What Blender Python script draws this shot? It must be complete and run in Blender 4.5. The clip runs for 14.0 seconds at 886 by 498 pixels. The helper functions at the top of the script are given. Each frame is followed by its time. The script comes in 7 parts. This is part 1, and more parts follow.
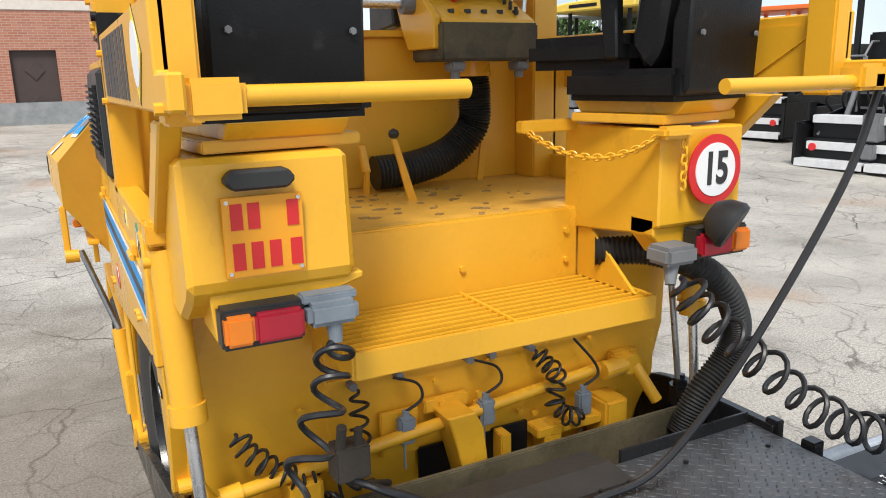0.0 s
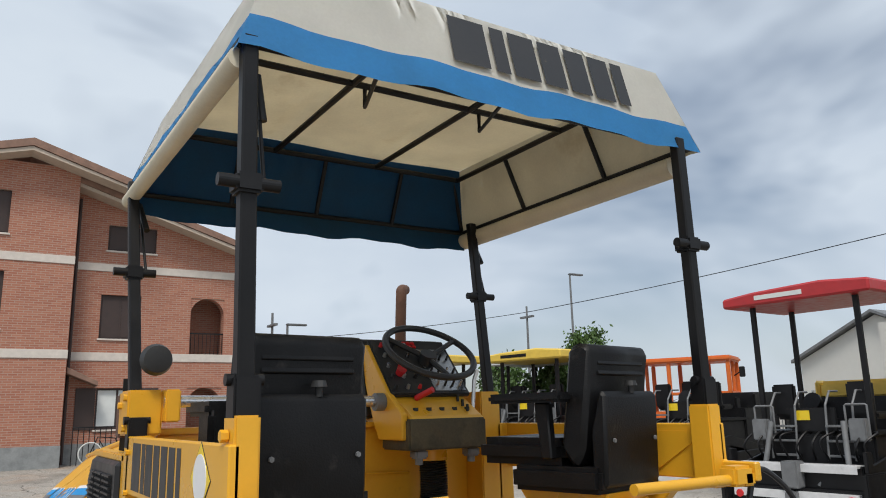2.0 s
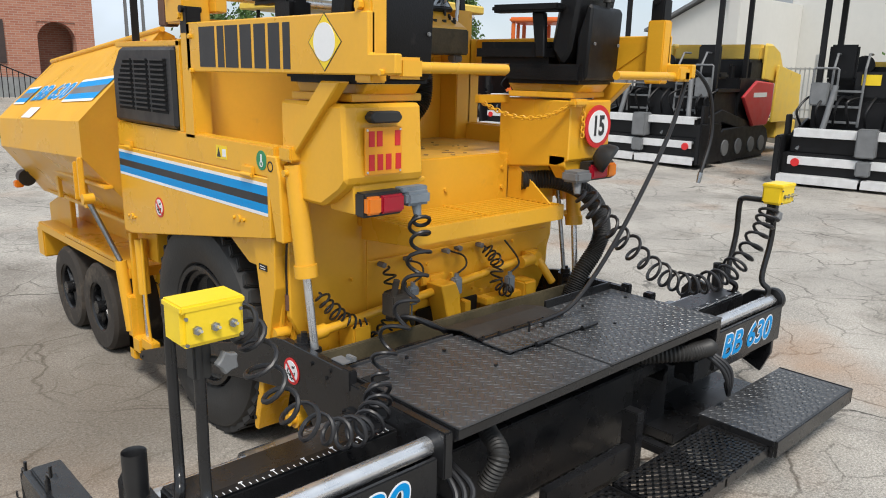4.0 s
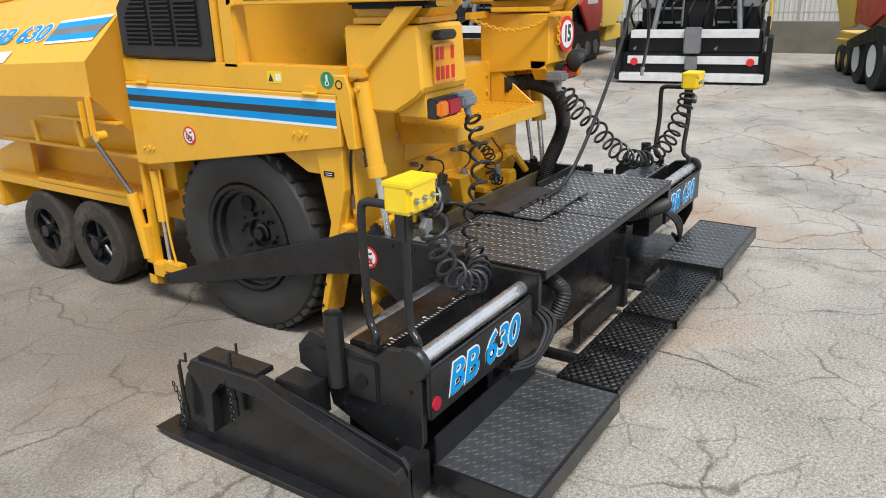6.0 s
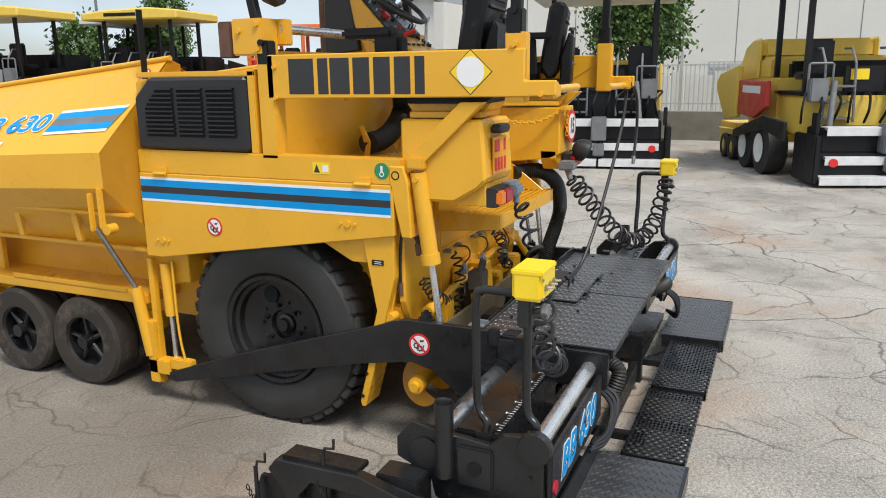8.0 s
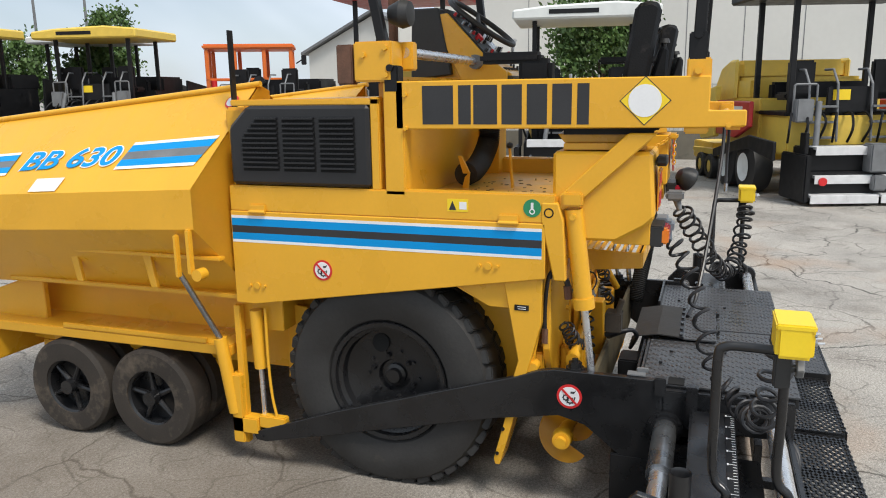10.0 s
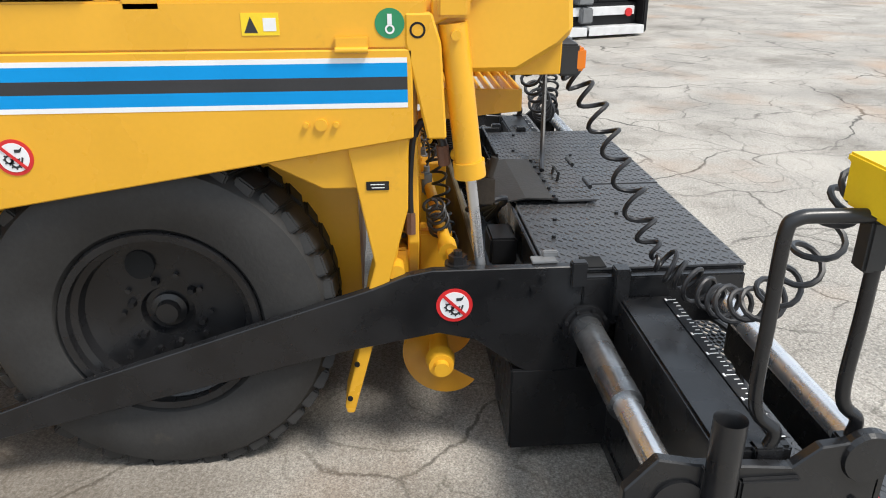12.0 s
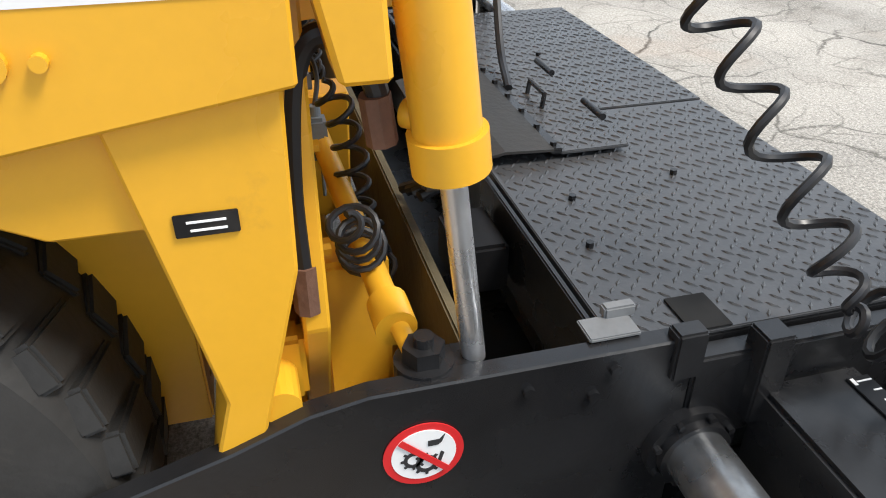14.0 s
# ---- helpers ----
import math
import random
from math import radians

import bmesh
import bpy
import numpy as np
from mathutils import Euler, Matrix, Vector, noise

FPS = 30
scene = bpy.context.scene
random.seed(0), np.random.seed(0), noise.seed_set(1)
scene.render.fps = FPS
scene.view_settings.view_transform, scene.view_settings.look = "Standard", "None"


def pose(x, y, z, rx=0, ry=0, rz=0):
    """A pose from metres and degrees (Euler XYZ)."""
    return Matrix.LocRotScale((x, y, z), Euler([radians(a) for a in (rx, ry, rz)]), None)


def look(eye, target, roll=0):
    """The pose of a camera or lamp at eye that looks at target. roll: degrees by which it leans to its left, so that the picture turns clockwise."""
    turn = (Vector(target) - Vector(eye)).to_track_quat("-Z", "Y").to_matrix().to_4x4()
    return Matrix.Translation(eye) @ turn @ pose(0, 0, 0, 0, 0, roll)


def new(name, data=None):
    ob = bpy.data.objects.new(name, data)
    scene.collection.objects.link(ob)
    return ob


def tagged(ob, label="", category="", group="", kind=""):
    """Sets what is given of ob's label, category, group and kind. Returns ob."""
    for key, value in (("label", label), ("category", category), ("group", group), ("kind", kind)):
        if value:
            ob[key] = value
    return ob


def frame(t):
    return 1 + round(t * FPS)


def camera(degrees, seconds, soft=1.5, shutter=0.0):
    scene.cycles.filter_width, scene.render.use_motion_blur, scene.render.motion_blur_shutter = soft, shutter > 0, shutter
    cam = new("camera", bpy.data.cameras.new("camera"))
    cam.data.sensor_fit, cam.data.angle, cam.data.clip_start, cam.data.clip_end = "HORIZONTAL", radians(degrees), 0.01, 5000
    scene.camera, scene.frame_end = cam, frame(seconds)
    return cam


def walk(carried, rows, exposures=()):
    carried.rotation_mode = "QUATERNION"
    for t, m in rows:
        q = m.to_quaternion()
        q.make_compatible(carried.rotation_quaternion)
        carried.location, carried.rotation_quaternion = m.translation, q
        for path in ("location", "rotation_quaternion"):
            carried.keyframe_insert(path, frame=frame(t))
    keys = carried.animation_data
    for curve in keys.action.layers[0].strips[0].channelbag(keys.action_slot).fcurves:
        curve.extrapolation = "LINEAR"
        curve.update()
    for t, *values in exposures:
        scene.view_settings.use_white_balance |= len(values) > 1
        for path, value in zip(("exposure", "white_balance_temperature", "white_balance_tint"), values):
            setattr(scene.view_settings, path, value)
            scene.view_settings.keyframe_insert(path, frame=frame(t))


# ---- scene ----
cam = camera(60.9, 14.0, soft=1.0)
PATH = [
    (0, (-1.096, -1.639, 1.882), (-0.216, 0.098, 1.43), -1.3),
    (0.5, (-1.038, -1.742, 1.912), (-0.15, 0.031, 1.649), 1.2),
    (1, (-1.146, -1.853, 2.004), (-0.217, -0.083, 2.067), 1.2),
    (1.5, (-1.363, -1.967, 2.081), (-0.348, -0.274, 2.405), -1.1),
    (2, (-1.495, -2.113, 2.1), (-0.45, -0.46, 2.519), -1.4),
    (2.5, (-1.605, -2.266, 2.031), (-0.473, -0.63, 2.236), -1.2),
    (2.6, (-1.638, -2.326, 2.015), (-0.501, -0.685, 2.14), -0.9),
    (2.7, (-1.722, -2.351, 1.999), (-0.55, -0.73, 2.033), -0.8),
    (2.9, (-1.852, -2.368, 1.939), (-0.668, -0.759, 1.833), -0.8),
    (3, (-1.913, -2.382, 1.935), (-0.728, -0.78, 1.757), -0.9),
    (3.5, (-2.236, -2.379, 1.9), (-0.977, -0.878, 1.499), -0.6),
    (4, (-2.484, -2.25, 1.851), (-1.154, -0.831, 1.386), 1.2),
    (4.2, (-2.617, -2.247, 1.862), (-1.271, -0.846, 1.39), 1.4),
    (6.3, (-3.843, -1.884, 1.887), (-2.216, -0.911, 1.25), -1.5),
    (6.5, (-3.956, -1.84, 1.899), (-2.29, -0.905, 1.307), -1.4),
    (7, (-4.1, -1.718, 1.891), (-2.394, -0.836, 1.334), -0.3),
    (7.5, (-4.094, -1.499, 1.891), (-2.363, -0.646, 1.368), -0.4),
    (8, (-4.123, -1.253, 1.933), (-2.347, -0.455, 1.477), -0.8),
    (8.2, (-4.156, -1.15, 1.956), (-2.364, -0.375, 1.526), -0.9),
    (10.3, (-4.161, -0.081, 1.987), (-2.311, 0.535, 1.545), -1.2),
    (10.5, (-4.072, 0.003, 1.956), (-2.222, 0.586, 1.469), -1.2),
    (11, (-3.734, 0.199, 1.88), (-1.888, 0.69, 1.286), -1.0),
    (11.5, (-3.394, 0.414, 1.798), (-1.52, 0.542, 1.109), -0.2),
    (12, (-3.048, 0.52, 1.703), (-1.211, 0.378, 0.925), -0.1),
    (12.5, (-2.624, 0.523, 1.643), (-0.817, 0.419, 0.791), -1.9),
    (13, (-2.261, 0.558, 1.563), (-0.482, 0.272, 0.695), -2.3),
    (13.5, (-1.959, 0.581, 1.525), (-0.256, 0.068, 0.612), -0.2),
    (14, (-1.643, 0.489, 1.412), (-0.012, 0.043, 0.344), 0.2),
]
walk(cam, [(t, look(eye, target, roll)) for t, eye, target, roll in PATH],
     [(0, 0.28), (0.5, 0.10), (1.0, -0.08), (1.5, -0.24), (2.0, -0.34), (2.6, -0.40), (3.0, -0.33), (3.5, -0.12), (4.0, 0.0), (6.3, 0.12), (8.2, 0.02), (10.3, -0.03), (11.0, 0.05), (12.0, 0.32), (12.5, 0.42), (14.0, 0.44)])

# ---- world, sun ----
world = bpy.data.worlds.new("overcast_sky")
scene.world = world
world.use_nodes = True
wn, wl = world.node_tree.nodes, world.node_tree.links
wn.clear()
sky = wn.new("ShaderNodeTexSky")
sky.sky_type, sky.sun_disc = "NISHITA", False
SUN_EL, SUN_AZ = 58.0, 215.0
sky.sun_elevation, sky.sun_rotation = radians(SUN_EL), radians(SUN_AZ)
sky_dim = wn.new("ShaderNodeVectorMath")
sky_dim.operation = "SCALE"
sky_dim.inputs["Scale"].default_value = 0.10
wl.new(sky.outputs[0], sky_dim.inputs[0])
wco = wn.new("ShaderNodeTexCoord")
wmap = wn.new("ShaderNodeMapping")
wmap.inputs["Scale"].default_value = (1.0, 1.0, 1.9)
wl.new(wco.outputs["Generated"], wmap.inputs[0])
wnoise = wn.new("ShaderNodeTexNoise")
wnoise.inputs["Scale"].default_value, wnoise.inputs["Detail"].default_value = 1.9, 4.0
wnoise.inputs["Roughness"].default_value, wnoise.inputs["Distortion"].default_value = 0.55, 0.4
wl.new(wmap.outputs[0], wnoise.inputs["Vector"])
cover = wn.new("ShaderNodeValToRGB")
cover.color_ramp.elements[0].position, cover.color_ramp.elements[1].position = 0.26, 0.50
wl.new(wnoise.outputs["Fac"], cover.inputs[0])
cnoise = wn.new("ShaderNodeTexNoise")
cnoise.inputs["Scale"].default_value, cnoise.inputs["Detail"].default_value = 2.4, 5.0
wl.new(wmap.outputs[0], cnoise.inputs["Vector"])
ccol = wn.new("ShaderNodeValToRGB")
ccol.color_ramp.elements[0].position, ccol.color_ramp.elements[0].color = 0.25, (0.64, 0.75, 0.90, 1)
ccol.color_ramp.elements[1].position, ccol.color_ramp.elements[1].color = 0.62, (0.85, 0.95, 1.06, 1)
wl.new(cnoise.outputs["Fac"], ccol.inputs[0])
wmix = wn.new("ShaderNodeMixRGB")
wl.new(cover.outputs[0], wmix.inputs[0])
wl.new(sky_dim.outputs[0], wmix.inputs[1])
wl.new(ccol.outputs[0], wmix.inputs[2])
wbg = wn.new("ShaderNodeBackground")
wbg.inputs["Strength"].default_value = 1.0
wl.new(wmix.outputs[0], wbg.inputs["Color"])
wout = wn.new("ShaderNodeOutputWorld")
wl.new(wbg.outputs[0], wout.inputs["Surface"])
sun = new("sun", bpy.data.lights.new("sun", "SUN"))
sun.data.energy, sun.data.angle, sun.data.color = 3.4, radians(16), (1.0, 0.95, 0.88)
a, e = radians(SUN_AZ), radians(SUN_EL)
sun.matrix_world = look((20 * math.sin(a) * math.cos(e), 20 * math.cos(a) * math.cos(e), 20 * math.sin(e)), (0, 0, 0))


# ---- materials ----
def material(name, colour, rough=0.5, metal=0.0, vary=0.12, scale=6.0, fine=90.0, bump=0.0, bump_scale=120.0, dirt=None, dirt_amount=0.0, dirt_scale=3.0, rand=0.0, coat=0.0, grain=0.35, spec=0.5):
    """Base colour with broad and fine variation, optional stains of another colour, roughness variation and fine relief."""
    m = bpy.data.materials.new(name)
    m.use_nodes = True
    n, l = m.node_tree.nodes, m.node_tree.links
    b = n["Principled BSDF"]
    b.inputs["Metallic"].default_value = metal
    b.inputs["Coat Weight"].default_value = coat
    b.inputs["Specular IOR Level"].default_value = spec
    co = n.new("ShaderNodeTexCoord")
    n1 = n.new("ShaderNodeTexNoise")
    n1.inputs["Scale"].default_value, n1.inputs["Detail"].default_value = scale, 5.0
    l.new(co.outputs["Object"], n1.inputs["Vector"])
    n2 = n.new("ShaderNodeTexNoise")
    n2.inputs["Scale"].default_value, n2.inputs["Detail"].default_value = fine, 3.0
    l.new(co.outputs["Object"], n2.inputs["Vector"])
    add = n.new("ShaderNodeMath")
    add.operation = "MULTIPLY_ADD"
    add.inputs[1].default_value = grain
    l.new(n2.outputs["Fac"], add.inputs[0])
    l.new(n1.outputs["Fac"], add.inputs[2])
    ramp = n.new("ShaderNodeMapRange")
    ramp.inputs["From Min"].default_value, ramp.inputs["From Max"].default_value = 0.3 + 0.3 * grain, 0.7 + 0.7 * grain
    ramp.inputs["To Min"].default_value, ramp.inputs["To Max"].default_value = 1 - vary, 1 + vary
    l.new(add.outputs[0], ramp.inputs["Value"])
    sc = n.new("ShaderNodeVectorMath")
    sc.operation = "SCALE"
    sc.inputs[0].default_value = colour
    l.new(ramp.outputs[0], sc.inputs["Scale"])
    last = sc.outputs[0]
    if rand:
        oi = n.new("ShaderNodeObjectInfo")
        rr = n.new("ShaderNodeMapRange")
        rr.inputs["To Min"].default_value, rr.inputs["To Max"].default_value = 1 - rand, 1 + rand
        l.new(oi.outputs["Random"], rr.inputs["Value"])
        s2 = n.new("ShaderNodeVectorMath")
        s2.operation = "SCALE"
        l.new(last, s2.inputs[0])
        l.new(rr.outputs[0], s2.inputs["Scale"])
        last = s2.outputs[0]
    if dirt:
        n3 = n.new("ShaderNodeTexNoise")
        n3.inputs["Scale"].default_value, n3.inputs["Detail"].default_value, n3.inputs["Roughness"].default_value = dirt_scale, 8.0, 0.65
        l.new(co.outputs["Object"], n3.inputs["Vector"])
        dr = n.new("ShaderNodeMapRange")
        dr.inputs["From Min"].default_value, dr.inputs["From Max"].default_value = 0.72 - 0.3 * dirt_amount, 0.95 - 0.3 * dirt_amount
        l.new(n3.outputs["Fac"], dr.inputs["Value"])
        mx = n.new("ShaderNodeMixRGB")
        mx.inputs[2].default_value = (*dirt, 1)
        l.new(dr.outputs[0], mx.inputs[0])
        l.new(last, mx.inputs[1])
        last = mx.outputs[0]
    l.new(last, b.inputs["Base Color"])
    r2 = n.new("ShaderNodeMapRange")
    r2.inputs["From Min"].default_value, r2.inputs["From Max"].default_value = 0.3, 0.7
    r2.inputs["To Min"].default_value, r2.inputs["To Max"].default_value = max(0.05, rough - 0.08), min(1, rough + 0.1)
    l.new(n1.outputs["Fac"], r2.inputs["Value"])
    l.new(r2.outputs[0], b.inputs["Roughness"])
    if bump:
        n4 = n.new("ShaderNodeTexNoise")
        n4.inputs["Scale"].default_value, n4.inputs["Detail"].default_value = bump_scale, 4.0
        l.new(co.outputs["Object"], n4.inputs["Vector"])
        bp = n.new("ShaderNodeBump")
        bp.inputs["Strength"].default_value, bp.inputs["Distance"].default_value = bump, 0.004
        l.new(n4.outputs["Fac"], bp.inputs["Height"])
        l.new(bp.outputs[0], b.inputs["Normal"])
    return m


YELLOW = material("machine_yellow_paint", (0.75, 0.385, 0.024), 0.31, vary=0.06, scale=3.5, fine=60, bump=0.05, bump_scale=45, dirt=(0.42, 0.22, 0.04), dirt_amount=0.22, dirt_scale=5)
YELLOW_WORN = material("worn_floor_yellow_paint", (0.70, 0.37, 0.05), 0.5, vary=0.15, scale=8, fine=140, bump=0.5, bump_scale=60, dirt=(0.34, 0.2, 0.07), dirt_amount=0.55, dirt_scale=7)
BLACK = material("black_machine_paint", (0.013, 0.013, 0.014), 0.27, vary=0.3, scale=7, bump=0.10, bump_scale=60, dirt=(0.032, 0.029, 0.025), dirt_amount=0.22, dirt_scale=9, spec=0.48)
BLACK_TREAD = material("dark_tread_plate_paint", (0.048, 0.049, 0.052), 0.30, vary=0.3, scale=5, bump=0.10, dirt=(0.075, 0.062, 0.048), dirt_amount=0.32, dirt_scale=6, spec=0.6)
GRILLE = material("black_grille_plastic", (0.013, 0.013, 0.0145), 0.42, vary=0.2, scale=9)
SEAT = material("black_seat_vinyl", (0.006, 0.006, 0.0066), 0.45, vary=0.4, scale=9, bump=0.3, bump_scale=160, dirt=(0.04, 0.037, 0.034), dirt_amount=0.38, dirt_scale=11, spec=0.24)
PLASTIC = material("worn_black_plastic", (0.02, 0.02, 0.02), 0.5, vary=0.3, dirt=(0.08, 0.07, 0.06), dirt_amount=0.3)
RUBBER = material("tyre_rubber", (0.027, 0.026, 0.025), 0.58, vary=0.35, scale=4, fine=60, bump=0.3, bump_scale=70, dirt=(0.10, 0.08, 0.058), dirt_amount=0.34, dirt_scale=3.2, spec=0.42)
RUBBER_BROWN = material("dusty_solid_rubber", (0.034, 0.027, 0.021), 0.8, vary=0.3, scale=7, bump=0.3, bump_scale=60, dirt=(0.14, 0.11, 0.08), dirt_amount=0.6, dirt_scale=6)
CABLE = material("black_cable_sheath", (0.014, 0.014, 0.016), 0.42, vary=0.2)
HOSE = material("grey_black_corrugated_hose", (0.018, 0.017, 0.016), 0.55, vary=0.25, dirt=(0.12, 0.09, 0.06), dirt_amount=0.35, dirt_scale=12)
CHROME = material("polished_steel", (0.70, 0.70, 0.71), 0.26, 0.85, vary=0.08, scale=14, dirt=(0.3, 0.29, 0.28), dirt_amount=0.35, dirt_scale=7)
STEEL = material("bare_grey_steel", (0.34, 0.35, 0.36), 0.28, 0.9, vary=0.35, scale=9, fine=70, dirt=(0.10, 0.095, 0.09), dirt_amount=0.5, dirt_scale=6)
RUST = material("rusty_brown_metal", (0.14, 0.07, 0.045), 0.75, 0.2, vary=0.35, scale=14, bump=0.3)
GREY_BOX = material("grey_plastic_box", (0.19, 0.22, 0.25), 0.5, vary=0.2, scale=14)
BLUE = material("blue_decal", (0.002, 0.27, 0.64), 0.45, vary=0.05, spec=0.2)
WHITE = material("white_decal", (0.78, 0.78, 0.78), 0.45, vary=0.06)
DARK_DECAL = material("dark_decal", (0.025, 0.025, 0.027), 0.5, vary=0.2, dirt=(0.3, 0.2, 0.06), dirt_amount=0.12, dirt_scale=25)
RED = material("red_decal", (0.60, 0.02, 0.022), 0.42, vary=0.08)
GREEN = material("green_decal", (0.02, 0.24, 0.10), 0.45, vary=0.08)
BRIGHT_YELLOW = material("bright_yellow_box_paint", (0.85, 0.60, 0.02), 0.38, vary=0.07, dirt=(0.3, 0.2, 0.05), dirt_amount=0.2)
PLATE_ORANGE = material("registration_plate_orange", (0.80, 0.33, 0.015), 0.4, vary=0.05)
AMBER = material("amber_lamp_lens", (0.75, 0.20, 0.015), 0.2, vary=0.06)
RED_LENS = material("red_lamp_lens", (0.42, 0.012, 0.03), 0.2, vary=0.1)
CANVAS = material("cream_canvas", (0.62, 0.56, 0.43), 0.8, vary=0.12, scale=4, bump=0.2, bump_scale=30, dirt=(0.42, 0.33, 0.2), dirt_amount=0.35, dirt_scale=2.5)
CANVAS_WHITE = material("white_canvas", (0.72, 0.71, 0.66), 0.75, vary=0.08, scale=5, bump=0.15, bump_scale=30, dirt=(0.5, 0.46, 0.38), dirt_amount=0.25)
CANVAS_BLUE = material("blue_canvas", (0.055, 0.30, 0.62), 0.7, vary=0.12, scale=6, bump=0.25, bump_scale=25)
CANVAS_NAVY = material("dark_blue_canvas", (0.012, 0.075, 0.15), 0.75, vary=0.2, scale=6, bump=0.2, bump_scale=25)
FLAKE = material("loose_dirt_flakes", (0.30, 0.18, 0.06), 0.85, vary=0.4)
ASPHALT_DARK = material("dark_rust_crust", (0.05, 0.04, 0.03), 0.85, vary=0.3, bump=0.5, bump_scale=80)


def glass_material(name, colour, rough=0.05):
    m = material(name, colour, rough, vary=0.1)
    m.node_tree.nodes["Principled BSDF"].inputs["Specular IOR Level"].default_value = 0.8
    return m


# near-black colour standing in for the shade inside openings that aren't cut
HOLE_SHADE = material("black_opening_shade", (0.003, 0.003, 0.003), 0.9, vary=0.1)
MOULD = material("tar_stained_plate", (0.085, 0.068, 0.036), 0.7, vary=0.4, scale=6, bump=0.4, bump_scale=50, dirt=(0.012, 0.011, 0.01), dirt_amount=0.75, dirt_scale=4)
DARK_GLASS = glass_material("dark_window_glass", (0.03, 0.035, 0.04))


def ground_material():
    """Old pale concrete yard: grain, big stains, a net of cracks and rusty patches."""
    m = material("cracked_yard_concrete", (0.325, 0.30, 0.265), 0.82, vary=0.55, scale=0.9, fine=60, bump=1.0, bump_scale=55, dirt=(0.12, 0.10, 0.078), dirt_amount=0.62, dirt_scale=0.75, grain=1.3)
    n, l = m.node_tree.nodes, m.node_tree.links
    b = n["Principled BSDF"]
    base = b.inputs["Base Color"].links[0].from_socket
    co = n["Texture Coordinate"]
    warp = n.new("ShaderNodeTexNoise")
    warp.inputs["Scale"].default_value, warp.inputs["Detail"].default_value = 1.1, 7.0
    l.new(co.outputs["Object"], warp.inputs["Vector"])
    off = n.new("ShaderNodeVectorMath")
    off.operation = "MULTIPLY_ADD"
    off.inputs[1].default_value = (0.9, 0.9, 0)
    l.new(warp.outputs["Color"], off.inputs[0])
    l.new(co.outputs["Object"], off.inputs[2])
    last = base
    for scale, width, colour, strength in ((0.42, 0.013, (0.05, 0.045, 0.038), 1.0), (1.15, 0.011, (0.09, 0.08, 0.068), 0.85), (3.4, 0.007, (0.13, 0.12, 0.10), 0.7)):
        v = n.new("ShaderNodeTexVoronoi")
        v.feature = "DISTANCE_TO_EDGE"
        v.voronoi_dimensions = "2D"
        v.inputs["Scale"].default_value = scale
        l.new(off.outputs[0], v.inputs["Vector"])
        r = n.new("ShaderNodeMapRange")
        r.inputs["From Min"].default_value, r.inputs["From Max"].default_value = width * scale * 0.35, width * scale * 1.5
        r.inputs["To Min"].default_value, r.inputs["To Max"].default_value = 1, 0
        l.new(v.outputs["Distance"], r.inputs["Value"])
        mask = n.new("ShaderNodeTexNoise")
        mask.inputs["Scale"].default_value, mask.inputs["Detail"].default_value = 0.8 * scale + 0.3, 5.0
        l.new(co.outputs["Object"], mask.inputs["Vector"])
        mr = n.new("ShaderNodeMapRange")
        mr.inputs["From Min"].default_value, mr.inputs["From Max"].default_value = 0.42, 0.56
        mr.inputs["To Max"].default_value = strength
        l.new(mask.outputs["Fac"], mr.inputs["Value"])
        mu = n.new("ShaderNodeMath")
        mu.operation = "MULTIPLY"
        l.new(r.outputs[0], mu.inputs[0])
        l.new(mr.outputs[0], mu.inputs[1])
        mx = n.new("ShaderNodeMixRGB")
        mx.inputs[2].default_value = (*colour, 1)
        l.new(mu.outputs[0], mx.inputs[0])
        l.new(last, mx.inputs[1])
        last = mx.outputs[0]
    # pale aggregate showing through the worn surface
    ag = n.new("ShaderNodeTexVoronoi")
    ag.inputs["Scale"].default_value = 55
    l.new(co.outputs["Object"], ag.inputs["Vector"])
    ar = n.new("ShaderNodeMapRange")
    ar.inputs["From Min"].default_value, ar.inputs["From Max"].default_value = 0.0, 0.45
    ar.inputs["To Min"].default_value, ar.inputs["To Max"].default_value = 0.62, 0.0
    l.new(ag.outputs["Distance"], ar.inputs["Value"])
    am = n.new("ShaderNodeMixRGB")
    am.inputs[2].default_value = (0.46, 0.44, 0.40, 1)
    l.new(ar.outputs[0], am.inputs[0])
    l.new(last, am.inputs[1])
    # rusty patches
    ru = n.new("ShaderNodeTexNoise")
    ru.inputs["Scale"].default_value, ru.inputs["Detail"].default_value = 0.55, 6.0
    l.new(co.outputs["Object"], ru.inputs["Vector"])
    rr = n.new("ShaderNodeMapRange")
    rr.inputs["From Min"].default_value, rr.inputs["From Max"].default_value, rr.inputs["To Max"].default_value = 0.56, 0.76, 0.55
    l.new(ru.outputs["Fac"], rr.inputs["Value"])
    rm = n.new("ShaderNodeMixRGB")
    rm.inputs[2].default_value = (0.36, 0.20, 0.10, 1)
    l.new(rr.outputs[0], rm.inputs[0])
    l.new(am.outputs[0], rm.inputs[1])
    # fine dark and pale grit
    gr = n.new("ShaderNodeTexNoise")
    gr.inputs["Scale"].default_value, gr.inputs["Detail"].default_value, gr.inputs["Roughness"].default_value = 130, 3.0, 0.7
    l.new(co.outputs["Object"], gr.inputs["Vector"])
    gm = n.new("ShaderNodeMapRange")
    gm.inputs["From Min"].default_value, gm.inputs["From Max"].default_value = 0.36, 0.64
    gm.inputs["To Min"].default_value, gm.inputs["To Max"].default_value = 0.62, 1.36
    l.new(gr.outputs["Fac"], gm.inputs["Value"])
    gs = n.new("ShaderNodeVectorMath")
    gs.operation = "SCALE"
    l.new(rm.outputs[0], gs.inputs[0])
